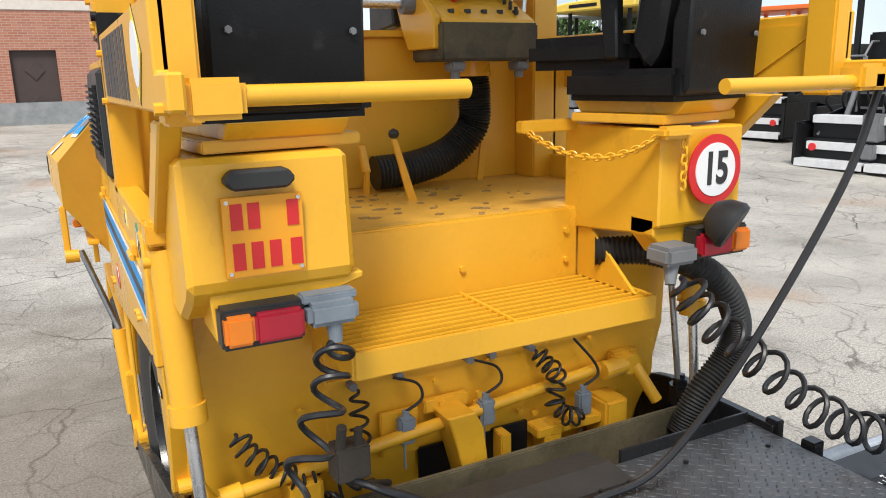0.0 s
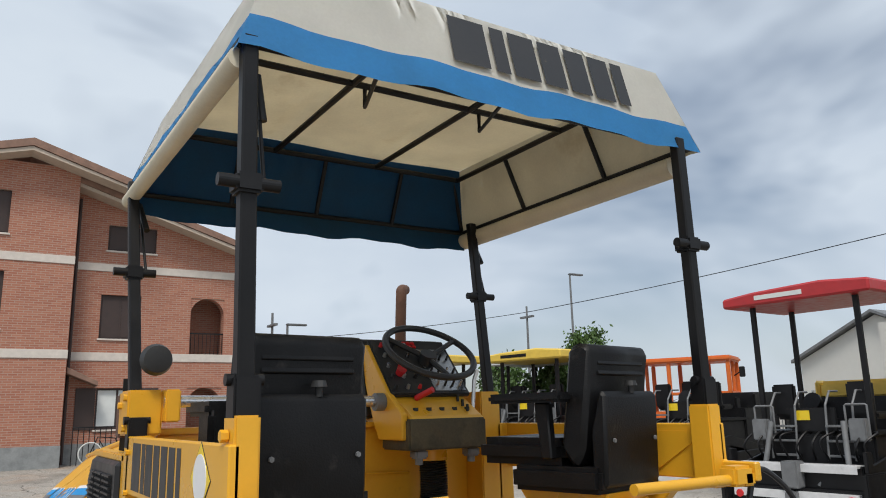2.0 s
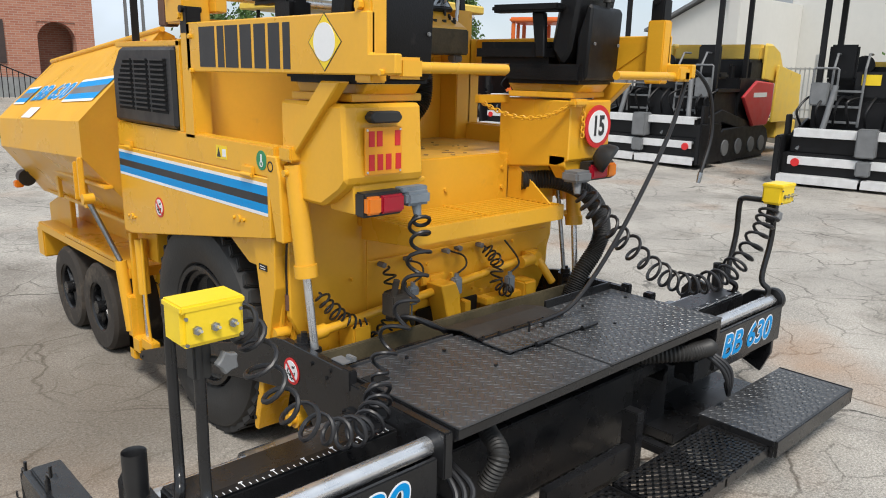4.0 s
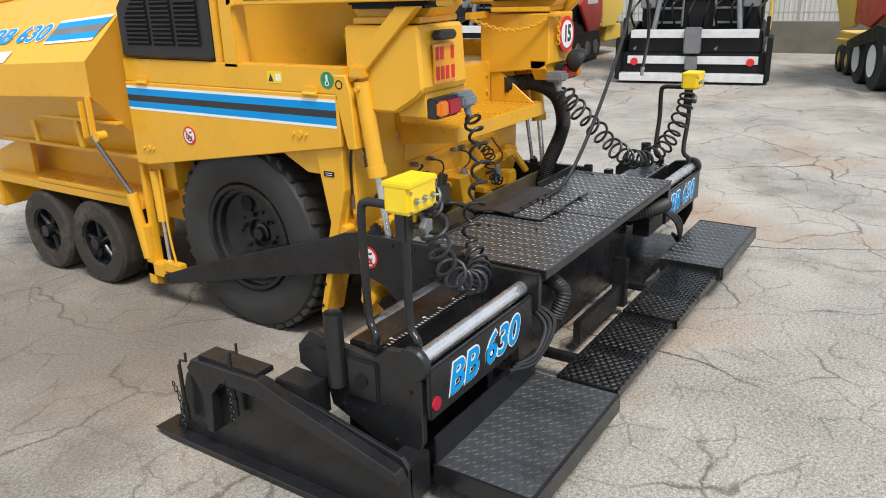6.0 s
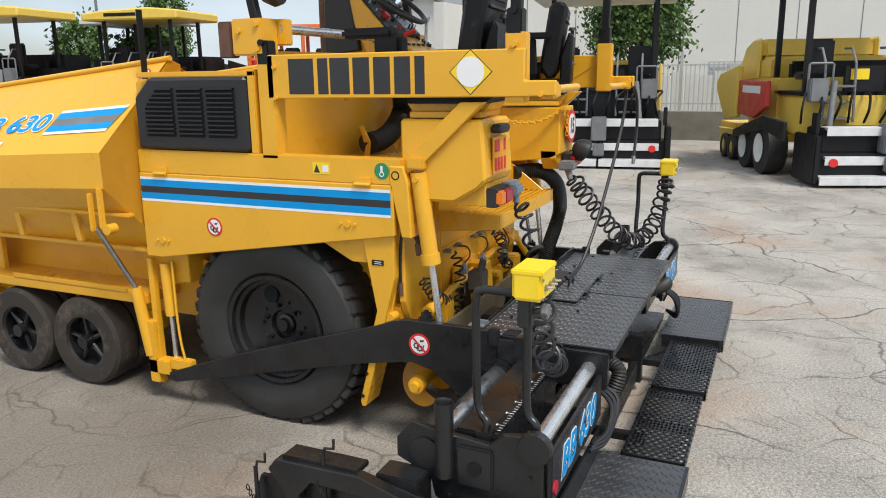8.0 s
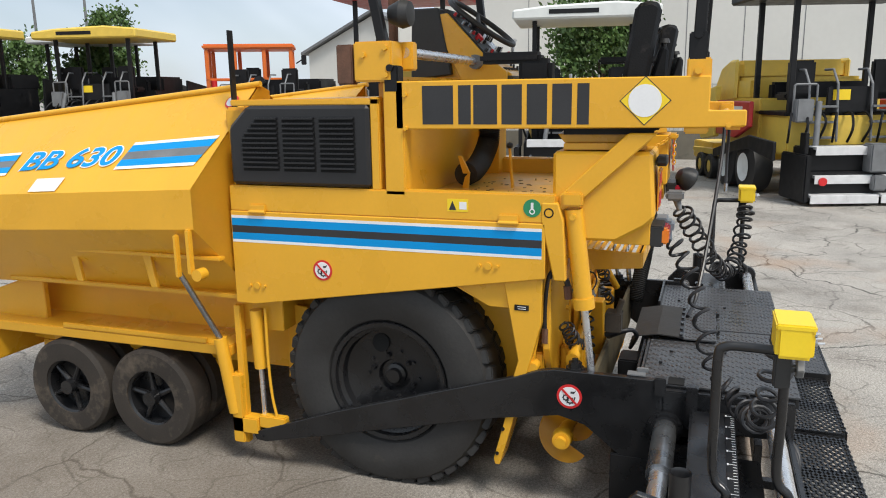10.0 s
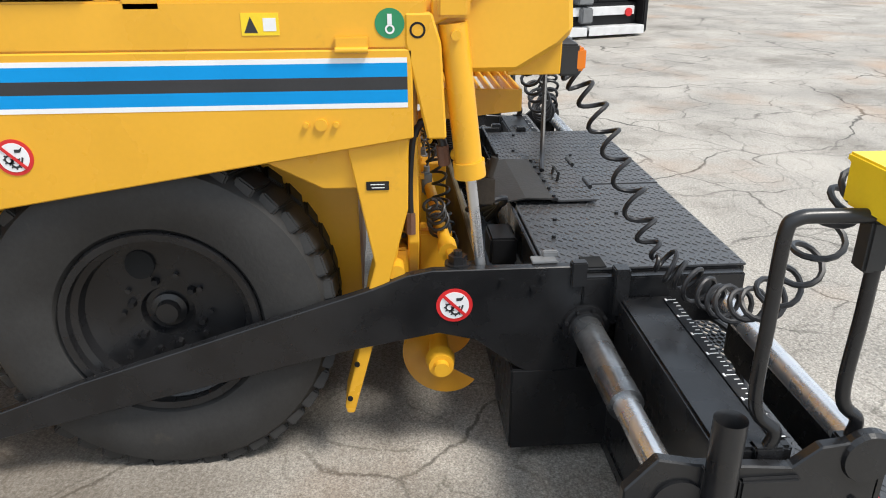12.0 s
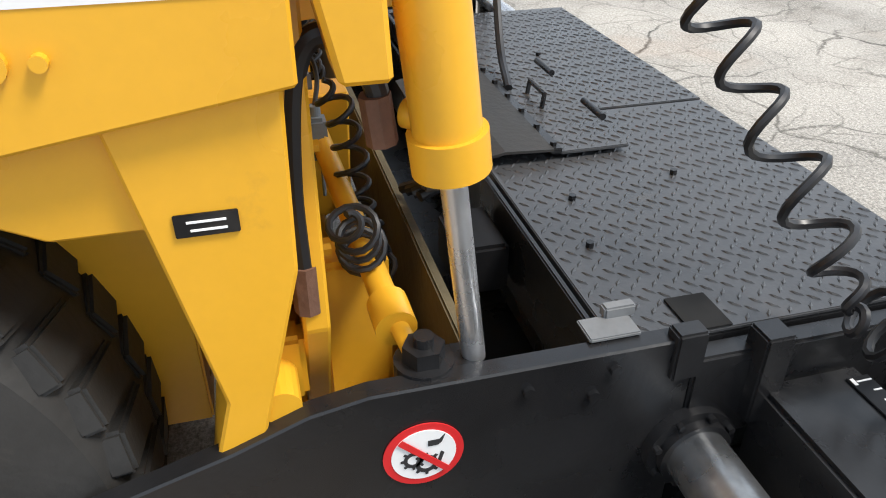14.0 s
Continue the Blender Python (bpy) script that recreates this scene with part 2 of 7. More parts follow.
    l.new(gm.outputs[0], gs.inputs["Scale"])
    # an old oily stain with a ragged edge, spread beside the machine's front end
    place = n.new("ShaderNodeVectorMath")
    place.operation = "SUBTRACT"
    place.inputs[1].default_value = (-1.7, 2.6, 0)
    l.new(co.outputs["Object"], place.inputs[0])
    squash = n.new("ShaderNodeVectorMath")
    squash.operation = "MULTIPLY"
    squash.inputs[1].default_value = (0.45, 0.30, 0)
    l.new(place.outputs[0], squash.inputs[0])
    dist = n.new("ShaderNodeVectorMath")
    dist.operation = "LENGTH"
    l.new(squash.outputs[0], dist.inputs[0])
    rag = n.new("ShaderNodeTexNoise")
    rag.inputs["Scale"].default_value, rag.inputs["Detail"].default_value, rag.inputs["Roughness"].default_value = 0.9, 7.0, 0.62
    l.new(co.outputs["Object"], rag.inputs["Vector"])
    edge = n.new("ShaderNodeMath")
    edge.operation = "MULTIPLY_ADD"
    edge.inputs[1].default_value = 1.7
    l.new(rag.outputs["Fac"], edge.inputs[0])
    l.new(dist.outputs["Value"], edge.inputs[2])
    st = n.new("ShaderNodeMapRange")
    st.inputs["From Min"].default_value, st.inputs["From Max"].default_value = 1.15, 1.95
    st.inputs["To Min"].default_value, st.inputs["To Max"].default_value = 0.62, 0.0
    l.new(edge.outputs[0], st.inputs["Value"])
    sm = n.new("ShaderNodeMixRGB")
    sm.inputs[2].default_value = (0.10, 0.078, 0.055, 1)
    l.new(st.outputs[0], sm.inputs[0])
    l.new(gs.outputs[0], sm.inputs[1])
    l.new(sm.outputs[0], b.inputs["Base Color"])
    return m


def brick_material():
    m = material("red_brick_wall", (0.36, 0.14, 0.09), 0.85, vary=0.15, scale=3, fine=30)
    n, l = m.node_tree.nodes, m.node_tree.links
    b = n["Principled BSDF"]
    base = b.inputs["Base Color"].links[0].from_socket
    co = n["Texture Coordinate"]
    sep, com = n.new("ShaderNodeSeparateXYZ"), n.new("ShaderNodeCombineXYZ")
    l.new(co.outputs["Object"], sep.inputs[0])
    ad = n.new("ShaderNodeMath")
    l.new(sep.outputs[0], ad.inputs[0])
    l.new(sep.outputs[1], ad.inputs[1])
    l.new(ad.outputs[0], com.inputs[0])
    l.new(sep.outputs[2], com.inputs[1])
    bt = n.new("ShaderNodeTexBrick")
    bt.inputs["Scale"].default_value = 1.0
    bt.inputs["Brick Width"].default_value, bt.inputs["Row Height"].default_value = 0.26, 0.075
    bt.inputs["Mortar Size"].default_value = 0.011
    bt.inputs["Color1"].default_value, bt.inputs["Color2"].default_value = (0.33, 0.115, 0.07, 1), (0.44, 0.19, 0.12, 1)
    bt.inputs["Mortar"].default_value = (0.40, 0.31, 0.25, 1)
    l.new(com.outputs[0], bt.inputs["Vector"])
    mx = n.new("ShaderNodeMixRGB")
    mx.inputs[0].default_value = 0.72
    l.new(base, mx.inputs[1])
    l.new(bt.outputs["Color"], mx.inputs[2])
    l.new(mx.outputs[0], b.inputs["Base Color"])
    return m


GROUND = ground_material()
BRICK = brick_material()
STUCCO = material("pale_band_stucco", (0.62, 0.56, 0.50), 0.85, vary=0.1)
STONE_BASE = material("grey_stone_base", (0.24, 0.25, 0.25), 0.85, vary=0.25, scale=4, fine=20)
DARK_WOOD = material("dark_brown_shutter", (0.05, 0.032, 0.028), 0.6, vary=0.2)
ROOF_TILE = material("weathered_roof_tiles", (0.25, 0.15, 0.11), 0.85, vary=0.3, scale=3, fine=8)
SOFFIT = material("pale_soffit", (0.50, 0.42, 0.34), 0.8, vary=0.1)
HALL_WHITE = material("off_white_hall_panels", (0.60, 0.59, 0.55), 0.7, vary=0.06, scale=0.3, fine=4)
CONCRETE = material("weathered_concrete", (0.16, 0.15, 0.125), 0.88, vary=0.25, scale=2, bump=0.3, dirt=(0.06, 0.058, 0.05), dirt_amount=0.5, dirt_scale=1.5)
FENCE_MAT = material("galvanised_fence", (0.45, 0.47, 0.47), 0.5, 0.4, vary=0.1)
FAR_RED = material("red_machine_paint", (0.42, 0.025, 0.028), 0.4, vary=0.1, dirt=(0.18, 0.02, 0.02), dirt_amount=0.25)
FAR_ORANGE = material("orange_machine_paint", (0.70, 0.15, 0.02), 0.42, vary=0.08)
FAR_YELLOW = material("pale_yellow_machine_paint", (0.72, 0.50, 0.08), 0.42, vary=0.08, dirt=(0.35, 0.25, 0.08), dirt_amount=0.3)
FAR_WHITE = material("off_white_canopy_paint", (0.66, 0.68, 0.66), 0.5, vary=0.06)
ALU = material("ribbed_aluminium_step", (0.70, 0.70, 0.70), 0.42, 0.25, vary=0.1, scale=8, dirt=(0.25, 0.24, 0.22), dirt_amount=0.3, dirt_scale=5)
FAR_DARK = material("dark_machine_parts", (0.008, 0.008, 0.009), 0.45, vary=0.35, dirt=(0.05, 0.043, 0.035), dirt_amount=0.35, spec=0.3)
FAR_GREY = material("grey_machine_parts", (0.16, 0.165, 0.17), 0.5, vary=0.2, dirt=(0.07, 0.06, 0.05), dirt_amount=0.35)
LEAF = material("fresh_green_leaves", (0.07, 0.13, 0.028), 0.6, vary=0.45, scale=1.5, fine=12)
BARK = material("tree_bark", (0.10, 0.075, 0.055), 0.9, vary=0.3)


# fine placing of the paver's parts by kind: (x, y, z)
OFFSET = dict.fromkeys(("guard_rail", "maker_block", "warning_diamond", "rail_front_post"), (0, 0, 0.03))
OFFSET.update(dict.fromkeys(("engine_grille", "engine_cover_edge"), (0, 0.027, 0.042)))
OFFSET.update(dict.fromkeys(("slide_guide", "guide_cylinder", "hydraulic_pipe", "mud_plate", "wing_cylinder"), (0, 0.09, -0.01)))
OFFSET.update(dict.fromkeys(("seat_box", "lamp_bracket", "registration_plate", "plate_lamp", "tail_lamp", "socket_box", "work_lamp", "step_frame", "step_cheek", "platform_riser", "chain_bar", "chain_hook", "cross_bar", "rod_head", "hang_bracket", "wall_bracket", "wall_seam", "rear_recess", "switch_box", "cable_gland", "coil_cable", "valve_block", "corrugated_hose"), (-0.05, 0, 0)))
OFFSET.update(speed_disc=(-0.062, -0.02, -0.005), rear_wheel=(0, 0.09, 0), front_wheel=(0, 0.03, 0), bogie_beam=(0, 0.04, 0), hopper_wing=(0, -0.03, 0), lift_decal=(0, 0, 0.02), warning_label=(0, 0, 0.02), data_tag=(0, -0.02, -0.01), tow_cylinder=(0, -0.03, 0.01), rear_strut=(0, -0.035, 0), lower_gusset=(0, -0.03, 0.01), gate_rod=(-0.05, 0, 0), exhaust_pipe=(0.05, 0.09, 0.04), engine_housing=(0, 0.09, 0.02), gauge_rule=(0, 0.04, 0))


# ---- mesh helpers ----
def part(name, bm, mat, parent=None, label="", smooth=False):
    if isinstance(bm, list):
        for one in bm:
            ob = part(name, one, mat, parent, label, smooth)
        return ob
    me = bpy.data.meshes.new(name)
    bmesh.ops.recalc_face_normals(bm, faces=bm.faces)
    if smooth:
        for f in bm.faces:
            f.smooth = True
        for ed in bm.edges:
            if len(ed.link_faces) == 2 and ed.calc_face_angle(0) > 0.6:
                ed.smooth = False
    bm.to_mesh(me)
    bm.free()
    me.materials.append(mat)
    ob = new(name, me)
    if parent:
        ob.parent = parent
        if parent.name == "asphalt_paver" and name in OFFSET:
            ob.location = OFFSET[name]
    if label:
        ob["label"] = label
    return ob


def thing(name, label, category, group="", kind="", at=(0, 0, 0), rz=0):
    ob = new(name)
    ob.matrix_world = pose(*at, 0, 0, rz)
    return tagged(ob, label, category, group, kind)


def box(x0, x1, y0, y1, z0, z1, bev=0.004, bm=None):
    bm = bm or bmesh.new()
    r = bmesh.ops.create_cube(bm, size=1, matrix=Matrix.Translation(((x0 + x1) / 2, (y0 + y1) / 2, (z0 + z1) / 2)) @ Matrix.Diagonal((abs(x1 - x0), abs(y1 - y0), abs(z1 - z0), 1)))
    if bev:
        es = {ed for v in r["verts"] for ed in v.link_edges}
        bmesh.ops.bevel(bm, geom=list(es), offset=min(bev, abs(x1 - x0) * 0.3, abs(y1 - y0) * 0.3, abs(z1 - z0) * 0.3), segments=2, affect="EDGES")
    return bm


def slab(pts, axis, a0, a1, bev=0.004, bm=None):
    """A flat outline pulled out along an axis: x takes (y, z), y takes (x, z), z takes (x, y)."""
    bm = bm or bmesh.new()
    put = {"x": lambda p, c: (c, p[0], p[1]), "y": lambda p, c: (p[0], c, p[1]), "z": lambda p, c: (p[0], p[1], c)}[axis]
    lo = [bm.verts.new(put(p, a0)) for p in pts]
    hi = [bm.verts.new(put(p, a1)) for p in pts]
    fs = [bm.faces.new(lo), bm.faces.new(hi[::-1])]
    k = len(pts)
    for i in range(k):
        fs.append(bm.faces.new((lo[i], hi[i], hi[(i + 1) % k], lo[(i + 1) % k])))
    bmesh.ops.recalc_face_normals(bm, faces=fs)
    if bev:
        es = {ed for f in fs for ed in f.edges}
        bmesh.ops.bevel(bm, geom=list(es), offset=bev, segments=1, affect="EDGES")
    return bm


def rod(p0, p1, r0, r1=None, n=18, bm=None):
    bm = bm or bmesh.new()
    p0, p1 = Vector(p0), Vector(p1)
    d = p1 - p0
    m = Matrix.Translation((p0 + p1) / 2) @ d.to_track_quat("Z", "Y").to_matrix().to_4x4()
    bmesh.ops.create_cone(bm, cap_ends=True, segments=n, radius1=r0, radius2=r0 if r1 is None else r1, depth=d.length, matrix=m)
    return bm


def smooth_path(pts, k=8):
    """Catmull-Rom through the points."""
    p = [Vector(q) for q in pts]
    p = [2 * p[0] - p[1], *p, 2 * p[-1] - p[-2]]
    out = []
    for i in range(1, len(p) - 2):
        for j in range(k):
            t = j / k
            a, b, c, d = p[i - 1], p[i], p[i + 1], p[i + 2]
            out.append(0.5 * (2 * b + (c - a) * t + (2 * a - 5 * b + 4 * c - d) * t * t + (3 * b - a - 3 * c + d) * t ** 3))
    return out + [p[-2]]


def tube(pts, r, n=8, bm=None, ring=None):
    """A round tube along points; ring(i) may scale the radius."""
    bm = bm or bmesh.new()
    pts = [Vector(p) for p in pts]
    up = Vector((0.13, 0.27, 0.95))
    rows = []
    for i, p in enumerate(pts):
        d = (pts[min(i + 1, len(pts) - 1)] - pts[max(i - 1, 0)]).normalized()
        u = (up - d * up.dot(d))
        u = u.normalized() if u.length > 1e-4 else d.orthogonal().normalized()
        up = u
        w = d.cross(u)
        rr = r * (ring(i) if ring else 1)
        rows.append([bm.verts.new(p + rr * (math.cos(2 * math.pi * j / n) * u + math.sin(2 * math.pi * j / n) * w)) for j in range(n)])
    for a, b in zip(rows, rows[1:]):
        for j in range(n):
            bm.faces.new((a[j], a[(j + 1) % n], b[(j + 1) % n], b[j]))
    bm.faces.new(rows[0][::-1])
    bm.faces.new(rows[-1])
    return bm


def coil(pts, radius, turns, wire, n=7, per=14):
    """A coiled cable whose middle line runs through the points."""
    line = smooth_path(pts, 24)
    total = int(turns * per)
    up, out = Vector((0.2, 0.3, 0.9)), []
    for i in range(total + 1):
        f = i / total * (len(line) - 1)
        k = min(int(f), len(line) - 2)
        p = line[k].lerp(line[k + 1], f - k)
        d = (line[k + 1] - line[k]).normalized()
        u = (up - d * up.dot(d)).normalized()
        up = u
        w = d.cross(u)
        a = 2 * math.pi * i / per
        rad = radius * min(1, 0.15 + i / per, 0.15 + (total - i) / per) * (1 + 0.12 * math.sin(0.37 * i / per * 6.28))
        out.append(p + rad * (math.cos(a) * u + math.sin(a) * w))
    return tube(out, wire, n)


def corrugated(pts, r, pitch=0.014, n=18):
    line = smooth_path(pts, 30)
    length = sum((b - a).length for a, b in zip(line, line[1:]))
    k = int(length / pitch * 4)
    out = []
    for i in range(k + 1):
        f = i / k * (len(line) - 1)
        j = min(int(f), len(line) - 2)
        out.append(line[j].lerp(line[j + 1], f - j))
    return tube(out, r, n, ring=lambda i: 1.0 + 0.07 * math.cos(i * math.pi / 2))


def lathe(profile, centre, axis="x", n=48, bm=None):
    """Turn (radius, along) points round an axis through centre."""
    bm = bm or bmesh.new()
    rows = []
    for i in range(n):
        a = 2 * math.pi * i / n
        c, s = math.cos(a), math.sin(a)
        row = []
        for r, h in profile:
            v = {"x": (h, r * c, r * s), "y": (r * c, h, r * s), "z": (r * c, r * s, h)}[axis]
            row.append(bm.verts.new(Vector(centre) + Vector(v)))
        rows.append(row)
    for i in range(n):
        a, b = rows[i], rows[(i + 1) % n]
        for j in range(len(profile) - 1):
            bm.faces.new((a[j], a[j + 1], b[j + 1], b[j]))
    bmesh.ops.remove_doubles(bm, verts=bm.verts, dist=1e-5)
    return bm


def disc(centre, r, axis, thick, n=32, bm=None):
    c = Vector(centre)
    d = {"x": Vector((thick / 2, 0, 0)), "y": Vector((0, thick / 2, 0)), "z": Vector((0, 0, thick / 2))}[axis]
    return rod(c - d, c + d, r, n=n, bm=bm)


def join(*bms):
    out = bmesh.new()
    for b in bms:
        me = bpy.data.meshes.new("tmp")
        b.to_mesh(me)
        out.from_mesh(me)
        b.free()
        bpy.data.meshes.remove(me)
    return out


def bolts(points, axis, r=0.011, h=0.012):
    return [disc(p, r, axis, h * 2, 6) for p in points]


def text_mesh(s, size, m, depth=0.001, swell=0.0, slant=0.0):
    cu = bpy.data.curves.new("lettering", "FONT")
    cu.body, cu.size, cu.extrude, cu.align_x, cu.align_y = s, size, depth, "CENTER", "CENTER"
    cu.offset, cu.shear = swell, slant
    ob = bpy.data.objects.new("lettering", cu)
    scene.collection.objects.link(ob)
    me = bpy.data.meshes.new_from_object(ob.evaluated_get(bpy.context.evaluated_depsgraph_get()))
    bpy.data.objects.remove(ob)
    bm = bmesh.new()
    bm.from_mesh(me)
    bpy.data.meshes.remove(me)
    bmesh.ops.transform(bm, matrix=m, verts=bm.verts)
    return bm


def model_mark(right, up, out, centre, width, height, parent):
    """Blue slanted model number with a white outline on the plane given by right and up."""
    right, up, out = Vector(right).normalized(), Vector(up).normalized(), Vector(out).normalized()
    for swell, lift, mat in ((0.055, 0.0, WHITE), (0.018, 0.002, BLUE)):
        m = Matrix((right, up, out)).transposed().to_4x4()
        m.translation = Vector(centre) + lift * out
        part("model_number", text_mesh("BB 630", 1.0, m @ Matrix.Diagonal((width / 3.45, height / 0.76, 1, 1)), 0.0006, swell, 0.22), mat, parent)

# ---- ground ----
def rise(x, y):
    """The yard climbs gently ahead of the machine."""
    t = max(0.0, min(1.0, (y - 4.0) / 24.0))
    return 0.75 * t


def build_ground():
    bm = bmesh.new()
    xs = [-3000, -400, -80, -40, -20, -10, -6, -3, 0, 3, 6, 10, 14, 20, 30, 45, 80, 400, 3000]
    ys = [-3000, -400, -60, -20, -10, -5, 0, 2, 4, 5, 6, 7, 8, 9, 10, 12, 14, 16, 18, 20, 22, 24, 26, 28, 40, 80, 400, 3000]
    g = [[bm.verts.new((x, y, rise(x, y))) for y in ys] for x in xs]
    for i in range(len(xs) - 1):
        for j in range(len(ys) - 1):
            bm.faces.new((g[i][j], g[i + 1][j], g[i + 1][j + 1], g[i][j + 1]))
    ob = part("ground", bm, GROUND, smooth=True)
    tagged(ob, "pale cracked concrete yard with stains and rusty patches", "ground", kind="structure")


build_ground()

# ---- the paver ----
paver = thing("asphalt_paver", "yellow wheeled asphalt paver with blue stripes, parked on the yard", "paver")


def both(fn):
    for s in (-1, 1):
        fn(s)


# chassis and body
part("chassis", join(box(-0.62, 0.62, 0.62, 3.9, 0.46, 1.0), box(-0.84, 0.84, 1.85, 2.1, 0.75, 1.45)), YELLOW, paver)
part("engine_housing", join(box(-0.86, 0.86, 1.2, 2.02, 1.0, 1.9, 0.015), box(-0.60, 0.60, 2.02, 2.12, 1.0, 1.86, 0.01)), YELLOW, paver)
part("rear_wall", slab([(-0.86, 0.80), (-0.70, 0.50), (0.70, 0.50), (0.84, 0.75), (0.86, 1.30), (0.70, 1.42), (-0.86, 1.42)], "y", 0.425, 0.46), YELLOW, paver)
part("platform_floor", join(box(-0.83, 0.83, 0.43, 1.27, 1.39, 1.435, 0.006)), YELLOW_WORN, paver, "worn yellow floor with flaking paint")
part("platform_riser", box(-0.455, 0.50, 0.395, 0.43, 1.16, 1.437, 0.006), YELLOW, paver)
part("front_bulkhead", join(box(-0.80, 0.74, 1.24, 1.28, 1.43, 2.03, 0.006), box(0.74, 0.86, 1.10, 1.28, 1.43, 2.19, 0.006), box(-0.80, 0.74, 1.20, 1.285, 2.03, 2.055, 0.004)), YELLOW, paver)
part("inner_wall", box(0.83, 0.86, 0.46, 1.12, 1.40, 1.53), YELLOW, paver)
part("inner_wall", box(-0.86, -0.83, 0.46, 1.12, 1.40, 1.46), YELLOW, paver)
part("inner_post", box(-0.86, -0.80, 1.14, 1.20, 1.43, 2.0, 0.005), YELLOW, paver)

for s in (-1, 1):
    # band with lifting hole above the side panel
    part("side_band", join(box(s * 0.93, s * 0.86, 0.40, 2.065, 1.405, 1.535, 0.006)), YELLOW, paver)
    pan = part("side_panel", slab([(2.065, 1.405), (2.065, 0.92), (1.95, 0.92), (0.44, 1.155), (0.44, 1.405)], "x", s * 0.905, s * 0.935, 0.004), YELLOW, paver)
    for k, (a, b, m, off) in enumerate(((0.0, 0.014, WHITE, 0), (0.014, 0.052, BLUE, 0), (0.052, 0.088, DARK_DECAL, 0), (0.088, 0.124, BLUE, 0), (0.124, 0.138, WHITE, 0))):
        tf, tr = 1.383, 1.383
        part("stripe", slab([(2.058, tf - a), (2.058, tf - b), (0.455, tr - b), (0.455, tr - a)], "x", s * 0.9352, s * 0.9362, 0), m, pan)
    part("lower_gusset", slab([(0.96, 1.10), (0.74, 0.985), (0.60, 0.985), (0.56, 1.17), (0.90, 1.17)], "x", s * 0.868, s * 0.892, 0.004), YELLOW, paver)
    part("rear_strut", slab([(0.675, 1.16), (0.60, 0.75), (0.625, 0.66), (0.66, 0.46), (0.718, 0.24), (0.712, 0.21), (0.688, 0.21), (0.617, 0.466), (0.558, 0.69), (0.495, 0.93), (0.485, 1.30), (0.55, 1.38)], "x", s * 0.76, s * 0.912, 0.004), YELLOW, paver)
    for z in (0.27, 0.40):
        part("strut_bolt", disc((s * 0.914, 0.665 - 0.22 * (z - 0.27), z), 0.009, "x", 0.008, 10), FAR_DARK, paver)
    part("rear_side_wall", slab([(0.455, 1.42), (0.54, 1.42), (0.56, 0.62), (0.52, 0.62), (0.48, 0.85)], "x", s * 0.845, s * 0.868, 0.004), YELLOW, paver)
    # tie hole flange bolts
    for y, z in ((1.93, 1.02), (0.70, 1.20)):
        part("bolt", join(disc((s * 0.938, y, z), 0.017, "x", 0.012, 20), disc((s * 0.938, y + 0.042, z), 0.008, "x", 0.016, 12), disc((s * 0.938, y - 0.042, z), 0.008, "x", 0.016, 12)), YELLOW, pan)
    for y in (1.90, 0.605):
        hinge = part("hinge", join(box(s * 0.93, s * 0.945, y - 0.045, y + 0.045, 1.395, 1.44, 0.003), rod((s * 0.945, y - 0.045, 1.405), (s * 0.945, y + 0.045, 1.405), 0.009)), YELLOW, pan)
    part("corner_post", slab([(0.385, 1.50), (0.46, 1.50), (0.46, 1.42), (0.40, 1.15), (0.345, 1.15), (0.36, 1.42)], "x", s * 0.86, s * 0.935, 0.006), YELLOW, paver)
    # guard rail with posts
    part("guard_rail", slab([(1.14, 1.785), (1.14, 2.0), (-0.215, 2.0), (-0.215, 1.865), (-0.355, 1.865), (-0.355, 1.80), (-0.215, 1.795)], "x", s * 0.90, s * 0.93, 0.005), YELLOW, paver)
    part("rail_lug", join(box(s * 0.90, s * 0.80, -0.345, -0.27, 1.815, 1.885, 0.01)), YELLOW, paver)
    part("rail_front_post", join(box(s * 0.84, s * 0.93, 1.10, 1.20, 1.48, 2.0, 0.005)), YELLOW, paver)
    part("post_foot", box(s * 0.85, s * 0.918, -0.215, -0.12, 1.80, 2.10, 0.006), YELLOW, paver)
    part("rail_brace", slab([(-0.02, 1.80), (0.10, 1.80), (0.385, 1.53), (0.385, 1.46), (0.30, 1.50)], "x", s * 0.86, s * 0.91, 0.005), YELLOW, paver)
    # tow cylinder
    cyl = part("tow_cylinder", join(rod((s * 0.885, 0.355, 1.46), (s * 0.877, 0.305, 1.06), 0.041, n=28), rod((s * 0.877, 0.305, 1.06), (s * 0.876, 0.299, 1.01), 0.048, n=28), box(s * 0.84, s * 0.93, 0.31, 0.40, 1.475, 1.535, 0.008), rod((s * 0.94, 0.35, 1.43), (s * 0.83, 0.35, 1.43), 0.014), rod((s * 0.875, 0.31, 1.07), (s * 0.84, 0.345, 1.07), 0.018)), YELLOW, paver, smooth=True)
    part("piston_rod", rod((s * 0.876, 0.30, 1.02), (s * 0.868, 0.262, 0.71), 0.017), CHROME, cyl, "chrome piston rod", smooth=True)
